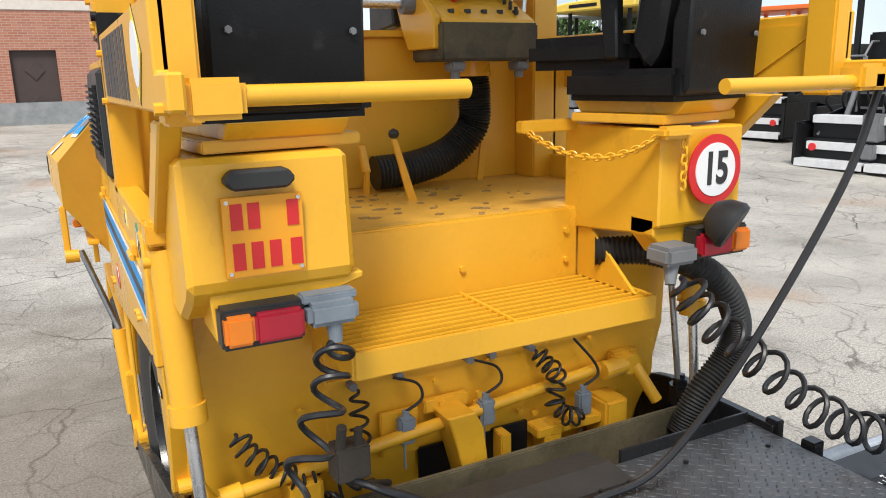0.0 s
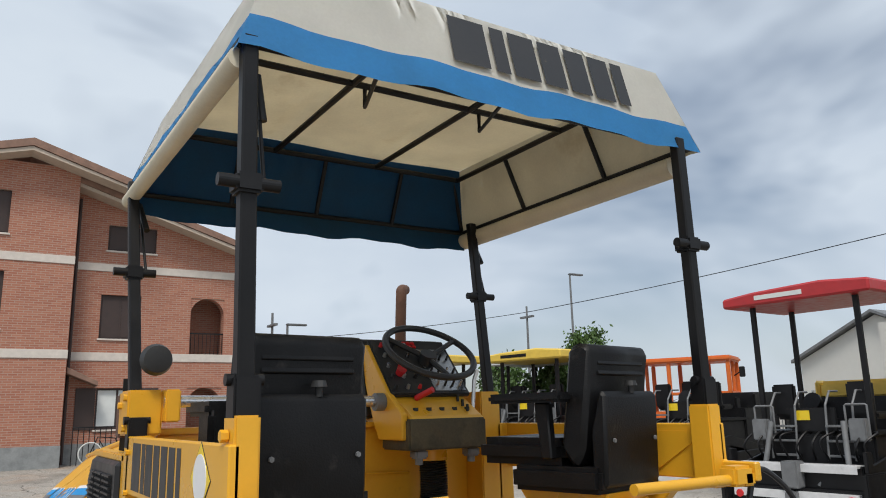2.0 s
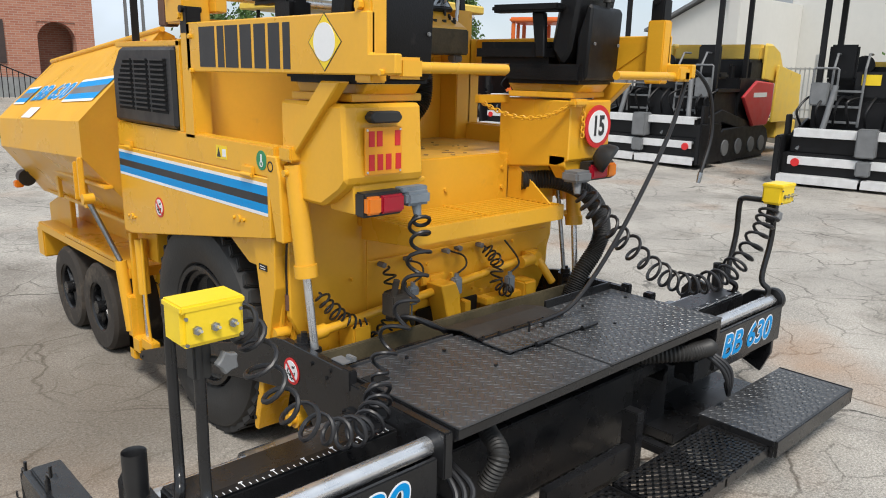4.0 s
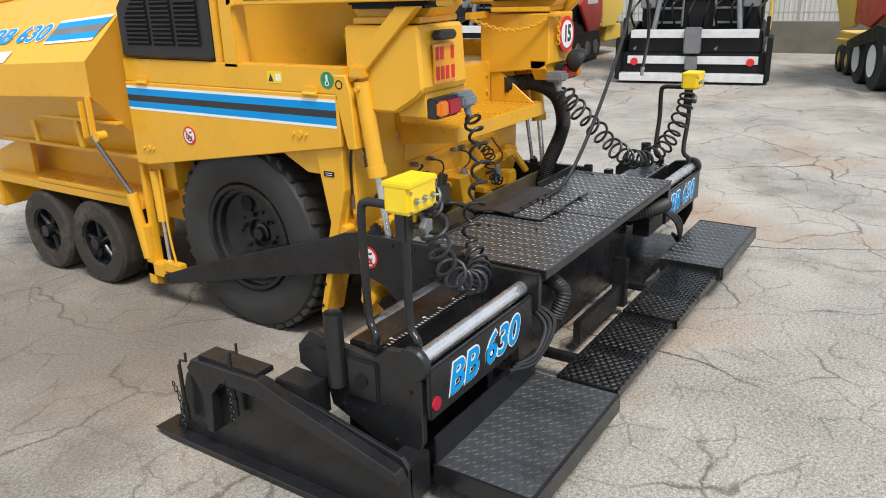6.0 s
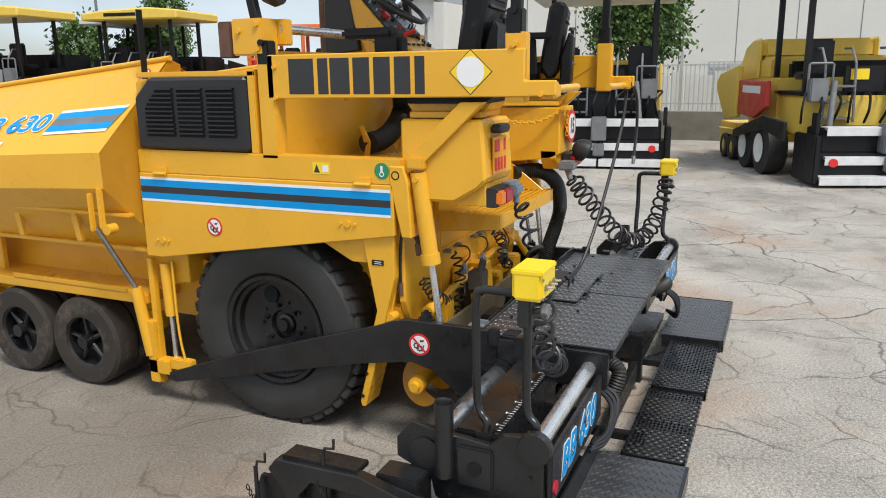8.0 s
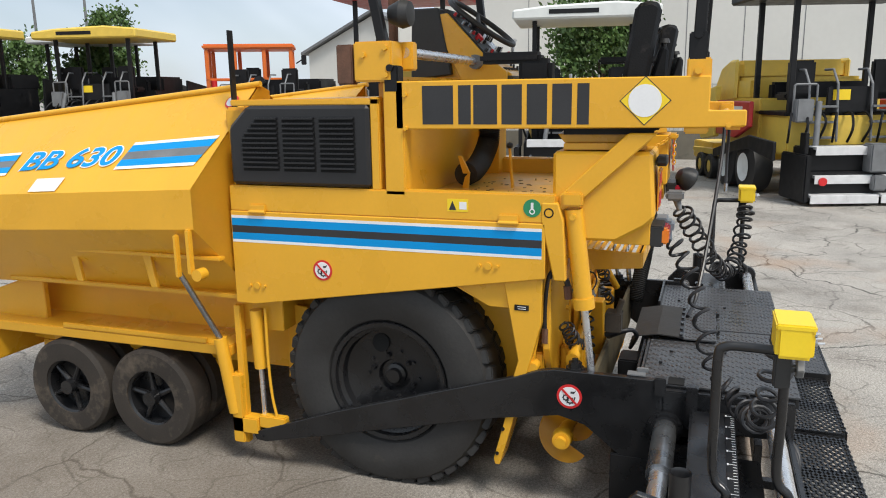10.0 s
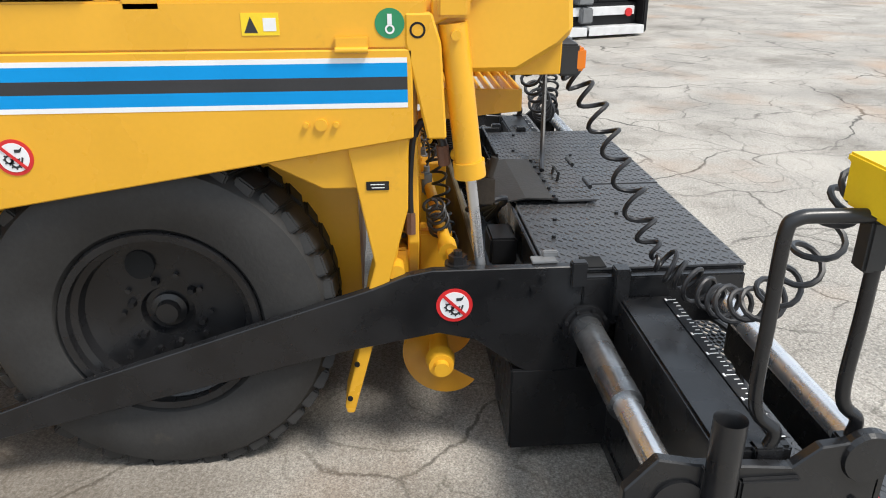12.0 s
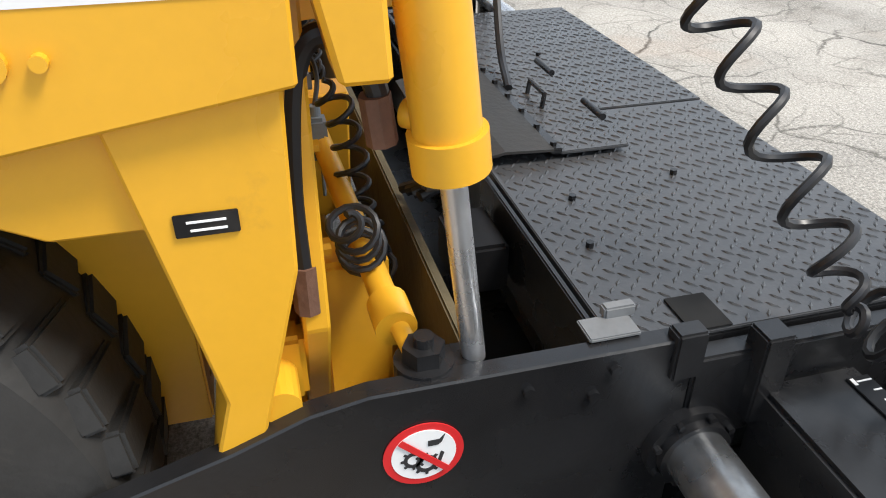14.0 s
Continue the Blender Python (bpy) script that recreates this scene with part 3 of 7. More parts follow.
    # big rear wheel
    wheel = part("rear_wheel", lathe([(0.0, 0.125), (0.078, 0.125), (0.088, 0.10), (0.15, 0.095), (0.235, 0.078), (0.255, 0.072), (0.264, 0.035), (0.285, 0.026), (0.29, 0.0), (0.312, -0.004), (0.318, 0.012), (0.318, 0.27), (0.0, 0.27)] if s < 0 else [(0.0, -0.125), (0.078, -0.125), (0.088, -0.10), (0.15, -0.095), (0.235, -0.078), (0.255, -0.072), (0.264, -0.035), (0.285, -0.026), (0.29, 0.0), (0.312, 0.004), (0.318, -0.012), (0.318, -0.27), (0.0, -0.27)], (s * 0.865, 1.165, 0.545)), BLACK, paver, "black steel wheel with drab hub", smooth=True)
    prof = [(0.315, 0.02), (0.33, 0.0), (0.40, -0.022), (0.47, -0.026), (0.52, -0.012), (0.545, 0.02), (0.552, 0.09), (0.555, 0.16), (0.552, 0.23), (0.545, 0.30), (0.47, 0.34), (0.32, 0.31)]
    bm = lathe([(r, -s * h) for r, h in prof], (s * 0.865, 1.165, 0.545), n=96)
    part("tyre", bm, RUBBER, wheel, "worn black lugged tyre", smooth=True)
    lug_mesh = None
    for i in range(40):
        a = 2 * math.pi * i / 40
        for side in (0, 1):
            h0, h1 = ((0.004, 0.15), (0.17, 0.32))[side]
            da = 0.04 * side
            m = Matrix.Translation((s * 0.865, 1.165, 0.545)) @ Matrix.Rotation(a + da * 2, 4, "X") @ Matrix.Translation((-s * (h0 + h1) / 2, 0, 0.553)) @ Matrix.Rotation(0.25 * (1 if side else -1), 4, "Z")
            if lug_mesh is None:
                lug_mesh = bpy.data.meshes.new("tread_lug")
                lb_ = box(-0.076, 0.076, -0.034, 0.034, -0.030, 0.010, 0.006)
                lb_.to_mesh(lug_mesh)
                lb_.free()
                lug_mesh.materials.append(RUBBER)
            lug = new("tread_lug", lug_mesh)
            lug.parent, lug.matrix_local = wheel, m
    hubm = lathe([(0.0, -0.02), (0.035, -0.02), (0.04, 0.005), (0.058, 0.01), (0.062, 0.045), (0.062, 0.1)] if s < 0 else [(0.0, 0.02), (0.035, 0.02), (0.04, -0.005), (0.058, -0.01), (0.062, -0.045), (0.062, -0.1)], (s * 0.765, 1.165, 0.545), n=24)
    part("hub", hubm, BLACK, wheel, smooth=True)
    for i in range(6):
        a = 2 * math.pi * (i + 0.3) / 6
        part("wheel_nut", rod((s * 0.765, 1.165 + 0.115 * math.cos(a), 0.545 + 0.115 * math.sin(a)), (s * 0.79, 1.165 + 0.115 * math.cos(a), 0.545 + 0.115 * math.sin(a)), 0.016, 0.011, n=6), FAR_DARK, wheel)
    # black slab on the closed wheel disc, painting the dark of the hole
    part("valve_hole", slab([(1.225 + 0.046 * math.cos(a * 0.3927), 0.725 + 0.05 * math.sin(a * 0.3927)) for a in range(16)], "x", s * 0.775, s * 0.791, 0), HOLE_SHADE, wheel)
    for i in range(10):
        a = 2 * math.pi * i / 10
        part("wheel_stud", disc((s * 0.773, 1.165 + 0.14 * math.cos(a), 0.545 + 0.14 * math.sin(a)), 0.009, "x", 0.02, 8), BLACK, wheel)
    # pairs of solid front wheels on a bogie
    for y in (2.68, 3.28):
        for k, x0 in enumerate((0.91, 0.71)):
            w = part("front_wheel", lathe([(r, -s * h) for r, h in [(0.165, 0.03), (0.165, 0.0), (0.185, -0.004), (0.27, 0.0), (0.29, 0.022), (0.292, 0.10), (0.288, 0.165), (0.268, 0.185), (0.185, 0.185), (0.165, 0.18)]], (s * x0, y, 0.29), n=56), RUBBER_BROWN, paver, "dusty solid rubber tyre", smooth=True)
            if k == 0:
                rim = lathe([(r, -s * h) for r, h in [(0.168, 0.006), (0.155, 0.02), (0.15, 0.09), (0.0, 0.09)]], (s * x0, y, 0.29), n=36)
                for i in range(5):
                    a = 2 * math.pi * i / 5 + y
                    rod((s * (x0 - 0.045), y, 0.29), (s * (x0 - 0.045), y + 0.155 * math.cos(a), 0.29 + 0.155 * math.sin(a)), 0.02, 0.014, 8, rim)
                disc((s * (x0 - 0.03), y, 0.29), 0.042, "x", 0.09, 20, rim)
                part("rim", rim, BLACK, w, "black five-spoke cast rim", smooth=True)
    part("bogie_beam", box(s * 0.62, s * 0.50, 2.35, 3.75, 0.30, 0.46, 0.01), YELLOW, paver)
    part("frame_shelf", box(s * 0.90, s * 0.55, 2.15, 3.95, 0.60, 0.66, 0.006), YELLOW, paver)
    part("shelf_lip", box(s * 0.905, s * 0.885, 2.3, 3.3, 0.662, 0.69, 0.004), YELLOW, paver)
    part("slide_guide", join(box(s * 0.90, s * 0.86, 1.985, 2.025, 0.12, 0.90, 0.004), box(s * 0.93, s * 0.85, 1.90, 2.06, 0.19, 0.28, 0.006), box(s * 0.92, s * 0.87, 1.74, 1.90, 0.23, 0.30, 0.006), box(s * 0.93, s * 0.85, 1.99, 2.06, 0.13, 0.52, 0.006)), YELLOW, paver)
    act = part("guide_cylinder", rod((s * 0.88, 1.90, 0.88), (s * 0.88, 1.89, 0.56), 0.034), YELLOW, paver, smooth=True)
    part("piston_rod", rod((s * 0.88, 1.89, 0.58), (s * 0.88, 1.885, 0.26), 0.014), CHROME, act, "chrome piston rod", smooth=True)
    part("hydraulic_pipe", tube(smooth_path([(s * 0.90, 1.83, 0.9), (s * 0.9, 1.83, 0.6), (s * 0.9, 1.82, 0.42), (s * 0.9, 1.80, 0.30)]), 0.008), YELLOW, paver)
    # mud flap between tyre and front
    part("mud_plate", slab([(1.80, 0.88), (1.66, 0.86), (1.73, 0.55), (1.82, 0.45)], "x", s * 0.72, s * 0.70, 0.003), YELLOW, paver)

# bolts and weld caps on the guard rail
part("bolt", bolts([(-0.932, -0.29, 1.835), (-0.932, 1.09, 1.97), (-0.932, 1.09, 1.82)], "x"), YELLOW, paver)

# handrail rods at the rear
part("gate_rod", rod((-0.80, -0.315, 1.853), (-0.305, -0.30, 1.853), 0.019), YELLOW, paver, smooth=True)
part("gate_rod", join(rod((0.39, -0.31, 1.838), (0.90, -0.31, 1.838), 0.019), box(0.90, 0.96, -0.345, -0.28, 1.815, 1.865, 0.008)), YELLOW, paver, smooth=True)
part("panel_right_wing", slab([(-0.16, 2.0), (0.8, 2.0), (0.8, 1.76), (0.25, 1.76)], "x", 0.895, 0.90, 0), YELLOW, paver)

# seat boxes
lb = part("seat_box", slab([(0.42, 1.72), (0.0, 1.72), (-0.02, 1.44), (0.02, 1.40), (0.14, 1.33), (0.42, 1.33)], "x", -0.835, -0.455, 0.014), YELLOW, paver)
part("seat_box", slab([(0.46, 1.715), (0.0, 1.715), (-0.0, 1.43), (0.06, 1.40), (0.46, 1.36)], "x", 0.49, 0.815, 0.006), YELLOW, paver)
for bracket in (slab([(-0.79, 1.43), (-0.43, 1.43), (-0.43, 1.415), (-0.74, 1.32), (-0.78, 1.31)], "y", 0.0, 0.16, 0.004), slab([(0.49, 1.45), (0.815, 1.45), (0.80, 1.34), (0.55, 1.33), (0.49, 1.40)], "y", 0.02, 0.12, 0.004)):
    part("lamp_bracket", bracket, YELLOW, paver)

# plate with plain bars in place of its characters
plate = part("registration_plate", box(-0.752, -0.576, -0.027, -0.021, 1.46, 1.636, 0.001), PLATE_ORANGE, paver, "orange registration plate with red marks")
for x, w in ((-0.735, 0.026), (-0.698, 0.026), (-0.612, 0.026)):
    part("plate_mark", box(x, x + w, -0.029, -0.0265, 1.565, 1.622, 0), RED, plate)
for x in (-0.735, -0.695, -0.655, -0.608):
    part("plate_mark", box(x, x + 0.026, -0.029, -0.0265, 1.476, 1.536, 0), RED, plate)
part("plate_screw", bolts([(-0.742, -0.027, 1.626), (-0.586, -0.027, 1.626), (-0.742, -0.027, 1.47), (-0.586, -0.027, 1.47)], "y", 0.005, 0.003), CHROME, plate)
part("plate_lamp", join(slab([(-0.748, 1.672), (-0.73, 1.695), (-0.61, 1.695), (-0.592, 1.672), (-0.61, 1.652), (-0.73, 1.652)], "y", -0.055, -0.01, 0.006)), PLASTIC, paver, "black plastic plate lamp")

# speed disc
sd = part("speed_disc", disc((0.69, -0.004, 1.595), 0.104, "y", 0.006, 48), RED, paver, "round red-rimmed speed disc reading 15")
part("disc_face", disc((0.69, -0.008, 1.595), 0.079, "y", 0.003, 48), WHITE, sd)
part("disc_number", text_mesh("15", 0.125, pose(0.69, -0.0105, 1.595, 90, 0, 0) @ Matrix.Diagonal((0.8, 1.05, 1, 1)), 0.001, 0.004), DARK_DECAL, sd)


def tail_lamp(x0, x1, y, z, amber_first):
    lamp = part("tail_lamp", box(x0 - 0.004, x1 + 0.004, y, y + 0.06, z - 0.046, z + 0.046, 0.006), PLASTIC, paver, "black-backed rear lamp")
    xm = x0 + (x1 - x0) * (0.37 if amber_first else 0.63)
    part("amber_lens", box(*((x0, xm) if amber_first else (xm, x1)), y - 0.022, y + 0.02, z - 0.034, z + 0.034, 0.008), AMBER, lamp)
    part("red_lens", box(*((xm, x1) if amber_first else (x0, xm)), y - 0.022, y + 0.02, z - 0.034, z + 0.034, 0.008), RED_LENS, lamp)


tail_lamp(-0.775, -0.60, -0.055, 1.352, True)
tail_lamp(0.60, 0.80, -0.05, 1.375, False)
sock = part("socket_box", join(box(-0.595, -0.475, -0.09, 0.0, 1.335, 1.39, 0.012), rod((-0.53, -0.06, 1.34), (-0.53, -0.07, 1.29), 0.02, 0.015), box(-0.60, -0.47, -0.06, -0.01, 1.385, 1.405, 0.004)), GREY_BOX, paver, "grey trailer socket with a lid")
part("socket_box", join(box(0.44, 0.56, -0.10, 0.0, 1.335, 1.39, 0.012), rod((0.49, -0.06, 1.34), (0.47, -0.08, 1.28), 0.024, 0.015)), FAR_GREY, paver, "grey trailer socket with a lid")
wl_ = part("work_lamp", join(lathe([(0.0, 0.055), (0.035, 0.05), (0.062, 0.02), (0.075, -0.02), (0.07, -0.035), (0.0, -0.035)], (0, 0, 0), "y", 24)), PLASTIC, paver, "round black work lamp", smooth=True)
wl_.matrix_world = pose(0.60, -0.10, 1.45, 30, 0, 30)

# step grating
step = part("step_frame", join(box(-0.445, 0.545, 0.05, 0.062, 1.13, 1.205, 0.002), slab([(0.055, 1.13), (0.055, 1.205), (0.40, 1.215), (0.40, 1.10)], "x", -0.452, -0.440, 0.002), slab([(0.055, 1.13), (0.055, 1.205), (0.40, 1.205), (0.40, 1.16)], "x", 0.535, 0.547, 0.002)), YELLOW, paver)
part("step_cheek", slab([(0.10, 1.20), (0.395, 1.20), (0.395, 1.40), (0.36, 1.40)], "x", 0.500, 0.512, 0.002), YELLOW, paver)
for i in range(9):
    y = 0.078 + i * 0.036
    part("grate_bar", box(-0.44, 0.535, y, y + 0.010, 1.178, 1.203, 0.002), YELLOW, step)
part("grate_tie", box(0.035, 0.047, 0.06, 0.395, 1.165, 1.206, 0.002), YELLOW, step)

# loose paint flakes and grit on the platform floor
rng = random.Random(5)
verts, faces = [], []
for i in range(48):
    x, y, r = rng.uniform(-0.4, 0.48), rng.uniform(0.45, 1.05), rng.uniform(0.006, 0.02)
    k, n = len(verts), rng.randint(4, 6)
    for z in (1.4352, 1.439):
        verts += [(x + r * math.cos(6.28 * j / n) * (1 + 0.4 * math.sin(3 * j + i)), y + r * 0.7 * math.sin(6.28 * j / n), z) for j in range(n)]
    faces += [tuple(range(k + n, k + 2 * n))] + [(k + j, k + (j + 1) % n, k + n + (j + 1) % n, k + n + j) for j in range(n)]
me = bpy.data.meshes.new("paint_flakes")
me.from_pydata(verts, [], faces)
me.materials.append(FLAKE)
flakes = new("paint_flakes", me)
tagged(flakes, "brown paint flakes and grit on the platform floor", "debris", kind="stuff")

# hopper wings: flared steel wings on both sides of the receiving hopper
for s in (-1, 1):
    prof_r = [(0.52, 1.96), (0.66, 2.03), (1.10, 1.53), (1.10, 1.33), (0.80, 0.93), (0.72, 0.93)]
    prof_f = [(0.52, 1.76), (0.70, 1.84), (1.15, 1.46), (1.15, 1.27), (0.85, 0.90), (0.76, 0.90)]
    bm = bmesh.new()
    ends_r = [Vector((s * x, 2.20 if i in (2, 3) else 2.06, z)) for i, (x, z) in enumerate(prof_r)]
    ends_f = [Vector((s * x, 3.70 if i in (2, 3) else 3.92, z)) for i, (x, z) in enumerate(prof_f)]
    for shift in (0.0, 0.02):
        rows = [[bm.verts.new(p.lerp(q, k / 10) - Vector((s * shift, 0, shift * (0.6 if i < 3 else -0.6)))) for i, (p, q) in enumerate(zip(ends_r, ends_f))] for k in range(11)]
        for r_a, r_b in zip(rows, rows[1:]):
            for i in range(5):
                bm.faces.new((r_a[i], r_a[i + 1], r_b[i + 1], r_b[i]))
    wing = part("hopper_wing", bm, YELLOW, paver)
    # rear closing plate slanting in to the body
    bm = bmesh.new()
    vs = [bm.verts.new(v) for v in ((s * 0.66, 2.05, 2.03), (s * 1.10, 2.20, 1.53), (s * 1.10, 2.20, 1.33), (s * 0.80, 2.06, 0.93), (s * 0.60, 2.03, 0.93), (s * 0.60, 2.03, 2.0))]
    bm.faces.new(vs)
    bmesh.ops.solidify(bm, geom=list(bm.faces), thickness=0.02)
    part("wing_end", bm, YELLOW, wing)
    part("wing_rim", rod((s * 0.665, 2.04, 2.035), (s * 0.705, 3.93, 1.845), 0.016), YELLOW, wing)
    part("wing_edge", rod((s * 1.108, 2.2, 1.43), (s * 1.158, 3.55, 1.365), 0.012), YELLOW, wing) if s > 0 else None
    for y in (2.55, 3.05):
        part("wing_rib", slab([(y, 0.98), (y + 0.04, 0.98), (y + 0.11, 1.30), (y + 0.05, 1.30)], "x", s * 0.99, s * 0.965, 0.003), YELLOW, wing)
    part("lower_flange", box(s * 0.88, s * 0.80, 2.10, 3.72, 0.92, 0.945, 0.004), YELLOW, wing)
    part("flange", box(s * 1.02, s * 0.97, 2.12, 3.6, 1.155, 1.175, 0.004), YELLOW, wing)
    part("lever", join(box(s * 1.12, s * 1.09, 2.215, 2.245, 1.10, 1.33, 0.006), box(s * 1.12, s * 1.09, 2.295, 2.32, 1.08, 1.30, 0.006), rod((s * 1.12, 2.19, 1.10), (s * 1.06, 2.19, 1.10), 0.03)), YELLOW, wing)
    tc = part("wing_cylinder", rod((s * 0.93, 2.10, 0.72), (s * 0.91, 2.05, 0.30), 0.035), YELLOW, paver, smooth=True)
    part("piston_rod", rod((s * 1.05, 2.23, 1.10), (s * 0.93, 2.10, 0.72), 0.015), STEEL, tc, "bare steel piston rod", smooth=True)
    # blue and grey stripe decal on the flared face
    bm = bmesh.new()

    def on_wing(u, v):
        """u runs forward 0..1, v down the flared face 0..1."""
        a = Vector((s * 0.66, 2.06, 2.03)).lerp(Vector((s * 0.70, 3.92, 1.84)), u)
        b = Vector((s * 1.10, 2.20, 1.53)).lerp(Vector((s * 1.15, 3.70, 1.46)), u)
        n = Vector((s * 0.75, 0.1, 0.66)).normalized()
        return a.lerp(b, v) + 0.006 * n

    for v0, v1, m, nm in ((0.50, 0.53, WHITE, "stripe"), (0.53, 0.60, BLUE, "stripe"), (0.60, 0.68, FAR_GREY, "stripe"), (0.68, 0.75, BLUE, "stripe"), (0.75, 0.78, WHITE, "stripe")):
        for u0, u1 in ((0.03, 0.34), (0.80, 0.95)):
            bm = bmesh.new()
            us = [u0 + (u1 - u0) * k / 4 for k in range(5)]
            for ua, ub in zip(us, us[1:]):
                bm.faces.new([bm.verts.new(on_wing(u + 0.10 * (v - 0.64), v)) for u, v in ((ua, v0), (ub, v0), (ub, v1), (ua, v1))])
            part(nm, bm, m, wing)
    along = on_wing(0.3, 0.64) - on_wing(0.6, 0.64)
    uphill = on_wing(0.45, 0.5) - on_wing(0.45, 0.8)
    model_mark(along * -s, uphill, (along * -s).cross(uphill), on_wing(0.565, 0.64), 0.76, 0.135, wing)
    bm = bmesh.new()
    bm.faces.new([bm.verts.new(on_wing(u, v)) for u, v in ((0.54, 0.84), (0.66, 0.84), (0.675, 0.985), (0.555, 0.985))])
    part("maker_label", bm, WHITE, wing)
    # warning roundel on the wing
    c = on_wing(0.05, 0.16)
    nrm = Vector((s * 0.75, 0.12, 0.65)).normalized()
    rr = part("warning_roundel", rod(c - 0.002 * nrm, c + 0.002 * nrm, 0.042, n=32), RED, wing, "red and white warning roundel")
    part("roundel_face", rod(c + 0.001 * nrm, c + 0.004 * nrm, 0.032, n=32), WHITE, rr)
    # push roller arm and front lamp
    part("front_arm", join(slab([(3.55, 0.95), (4.05, 0.78), (4.05, 0.62), (3.75, 0.55), (3.55, 0.6)], "x", s * 0.78, s * 0.74, 0.006), box(s * 0.90, s * 0.5, 3.85, 4.0, 0.40, 0.62, 0.01)), YELLOW, paver)
    fl = part("front_lamp", join(rod((s * 0.98, 3.78, 1.02), (s * 0.98, 3.90, 1.02), 0.06, 0.05), tube(smooth_path([(s * 0.98, 3.75, 1.06), (s * 0.99, 3.70, 1.16), (s * 0.96, 3.75, 1.18), (s * 0.95, 3.8, 1.1)]), 0.008)), PLASTIC, paver, "round black front lamp", smooth=True)
    part("amber_lens", box(s * 1.06, s * 1.0, 3.80, 3.86, 0.95, 1.0, 0.008), AMBER, fl)
part("hopper_floor", join(box(-0.7, 0.7, 2.1, 3.9, 0.90, 0.94, 0.004), box(-0.62, 0.62, 2.06, 2.14, 0.9, 1.75, 0.006)), YELLOW, paver)
part("hopper_flap", box(-1.16, -0.75, 3.93, 3.96, 1.3, 1.42, 0.004), RUBBER, paver)

# grille on the engine cover
for s in (-1, 1):
    gr = part("engine_grille", slab([(2.01, 1.50), (1.245, 1.50), (1.245, 1.885), (1.90, 1.885), (2.01, 1.78)], "x", s * 0.87, s * 0.945, 0.016), GRILLE, paver, "black moulded plastic engine grille")
    for k, (y0, y1) in enumerate(((1.32, 1.50), (1.53, 1.70), (1.73, 1.93))):
        for i in range(11):
            z = 1.572 + i * 0.0235
            ya = y1 - max(0, (z - 1.72)) * 0.9 if k == 2 else y1
            # flat black strip: shade between louvres put in as colour, no real gap
            part("slot", box(s * 0.945, s * 0.948, y0 - 0.004, ya, z - 0.002, z + 0.0125, 0), HOLE_SHADE, gr)
            part("louvre", box(s * 0.945, s * 0.960, y0 - 0.004, ya, z + 0.0125, z + 0.0215, 0.002), GRILLE, gr)
part("engine_cover_edge", join(box(-0.925, -0.86, 1.20, 1.245, 1.49, 1.92, 0.005), box(-0.925, -0.86, 1.20, 2.0, 1.885, 1.915, 0.005)), YELLOW, paver)

# gauge rule standing by the hopper
part("gauge_rule", join(box(-0.80, -0.76, 2.055, 2.065, 1.92, 2.30, 0.001)), FAR_DARK, paver, "perforated dark steel rule")

# mirror post block and rusty mirror
mb = part("mirror_block", join(box(-0.935, -0.80, 1.15, 1.34, 2.03, 2.21, 0.008), box(-0.80, -0.74, 1.10, 1.22, 2.08, 2.21, 0.006)), YELLOW, paver)
part("mirror", box(-0.93, -0.86, 1.35, 1.43, 2.02, 2.20, 0.006), RUST, mb, "rusty brown mirror back")
part("bolt", bolts([(-0.937, 1.18, 2.18), (-0.937, 1.18, 2.06), (-0.937, 1.29, 2.15)], "x", 0.014), YELLOW, mb)

# exhaust
part("exhaust_pipe", tube(smooth_path([(0.62, 1.72, 1.88), (0.62, 1.72, 2.4), (0.63, 1.72, 2.72), (0.645, 1.74, 2.775), (0.70, 1.80, 2.79)]), 0.032, 16), RUST, paver, "rusty brown exhaust stack", smooth=True)
part("engine_hood", join(box(-0.55, 0.55, 1.25, 2.05, 1.90, 1.955, 0.012)), YELLOW, paver)

# decals on the guard rail: plain dark blocks and a warning diamond
blocks = [(1.008, 0.862), (0.838, 0.780), (0.768, 0.660), (0.640, 0.550), (0.528, 0.440), (0.418, 0.335), (0.312, 0.262)]
for ya, yb in blocks:
    part("maker_block", box(-0.9312, -0.930, yb, ya, 1.808, 1.978, 0), DARK_DECAL, paver, "plain black block of the maker's mark")
dia = part("warning_diamond", slab([(0.138, 1.904), (0.036, 2.003), (-0.068, 1.904), (0.036, 1.803)], "x", -0.9313, -0.930, 0), DARK_DECAL, paver, "yellow diamond decal with a white disc")
part("diamond_face", slab([(0.133, 1.904), (0.036, 1.998), (-0.063, 1.904), (0.036, 1.808)], "x", -0.9322, -0.931, 0), BRIGHT_YELLOW, dia)
part("diamond_disc", disc((-0.9325, 0.036, 1.904), 0.066, "x", 0.002, 40), WHITE, dia)


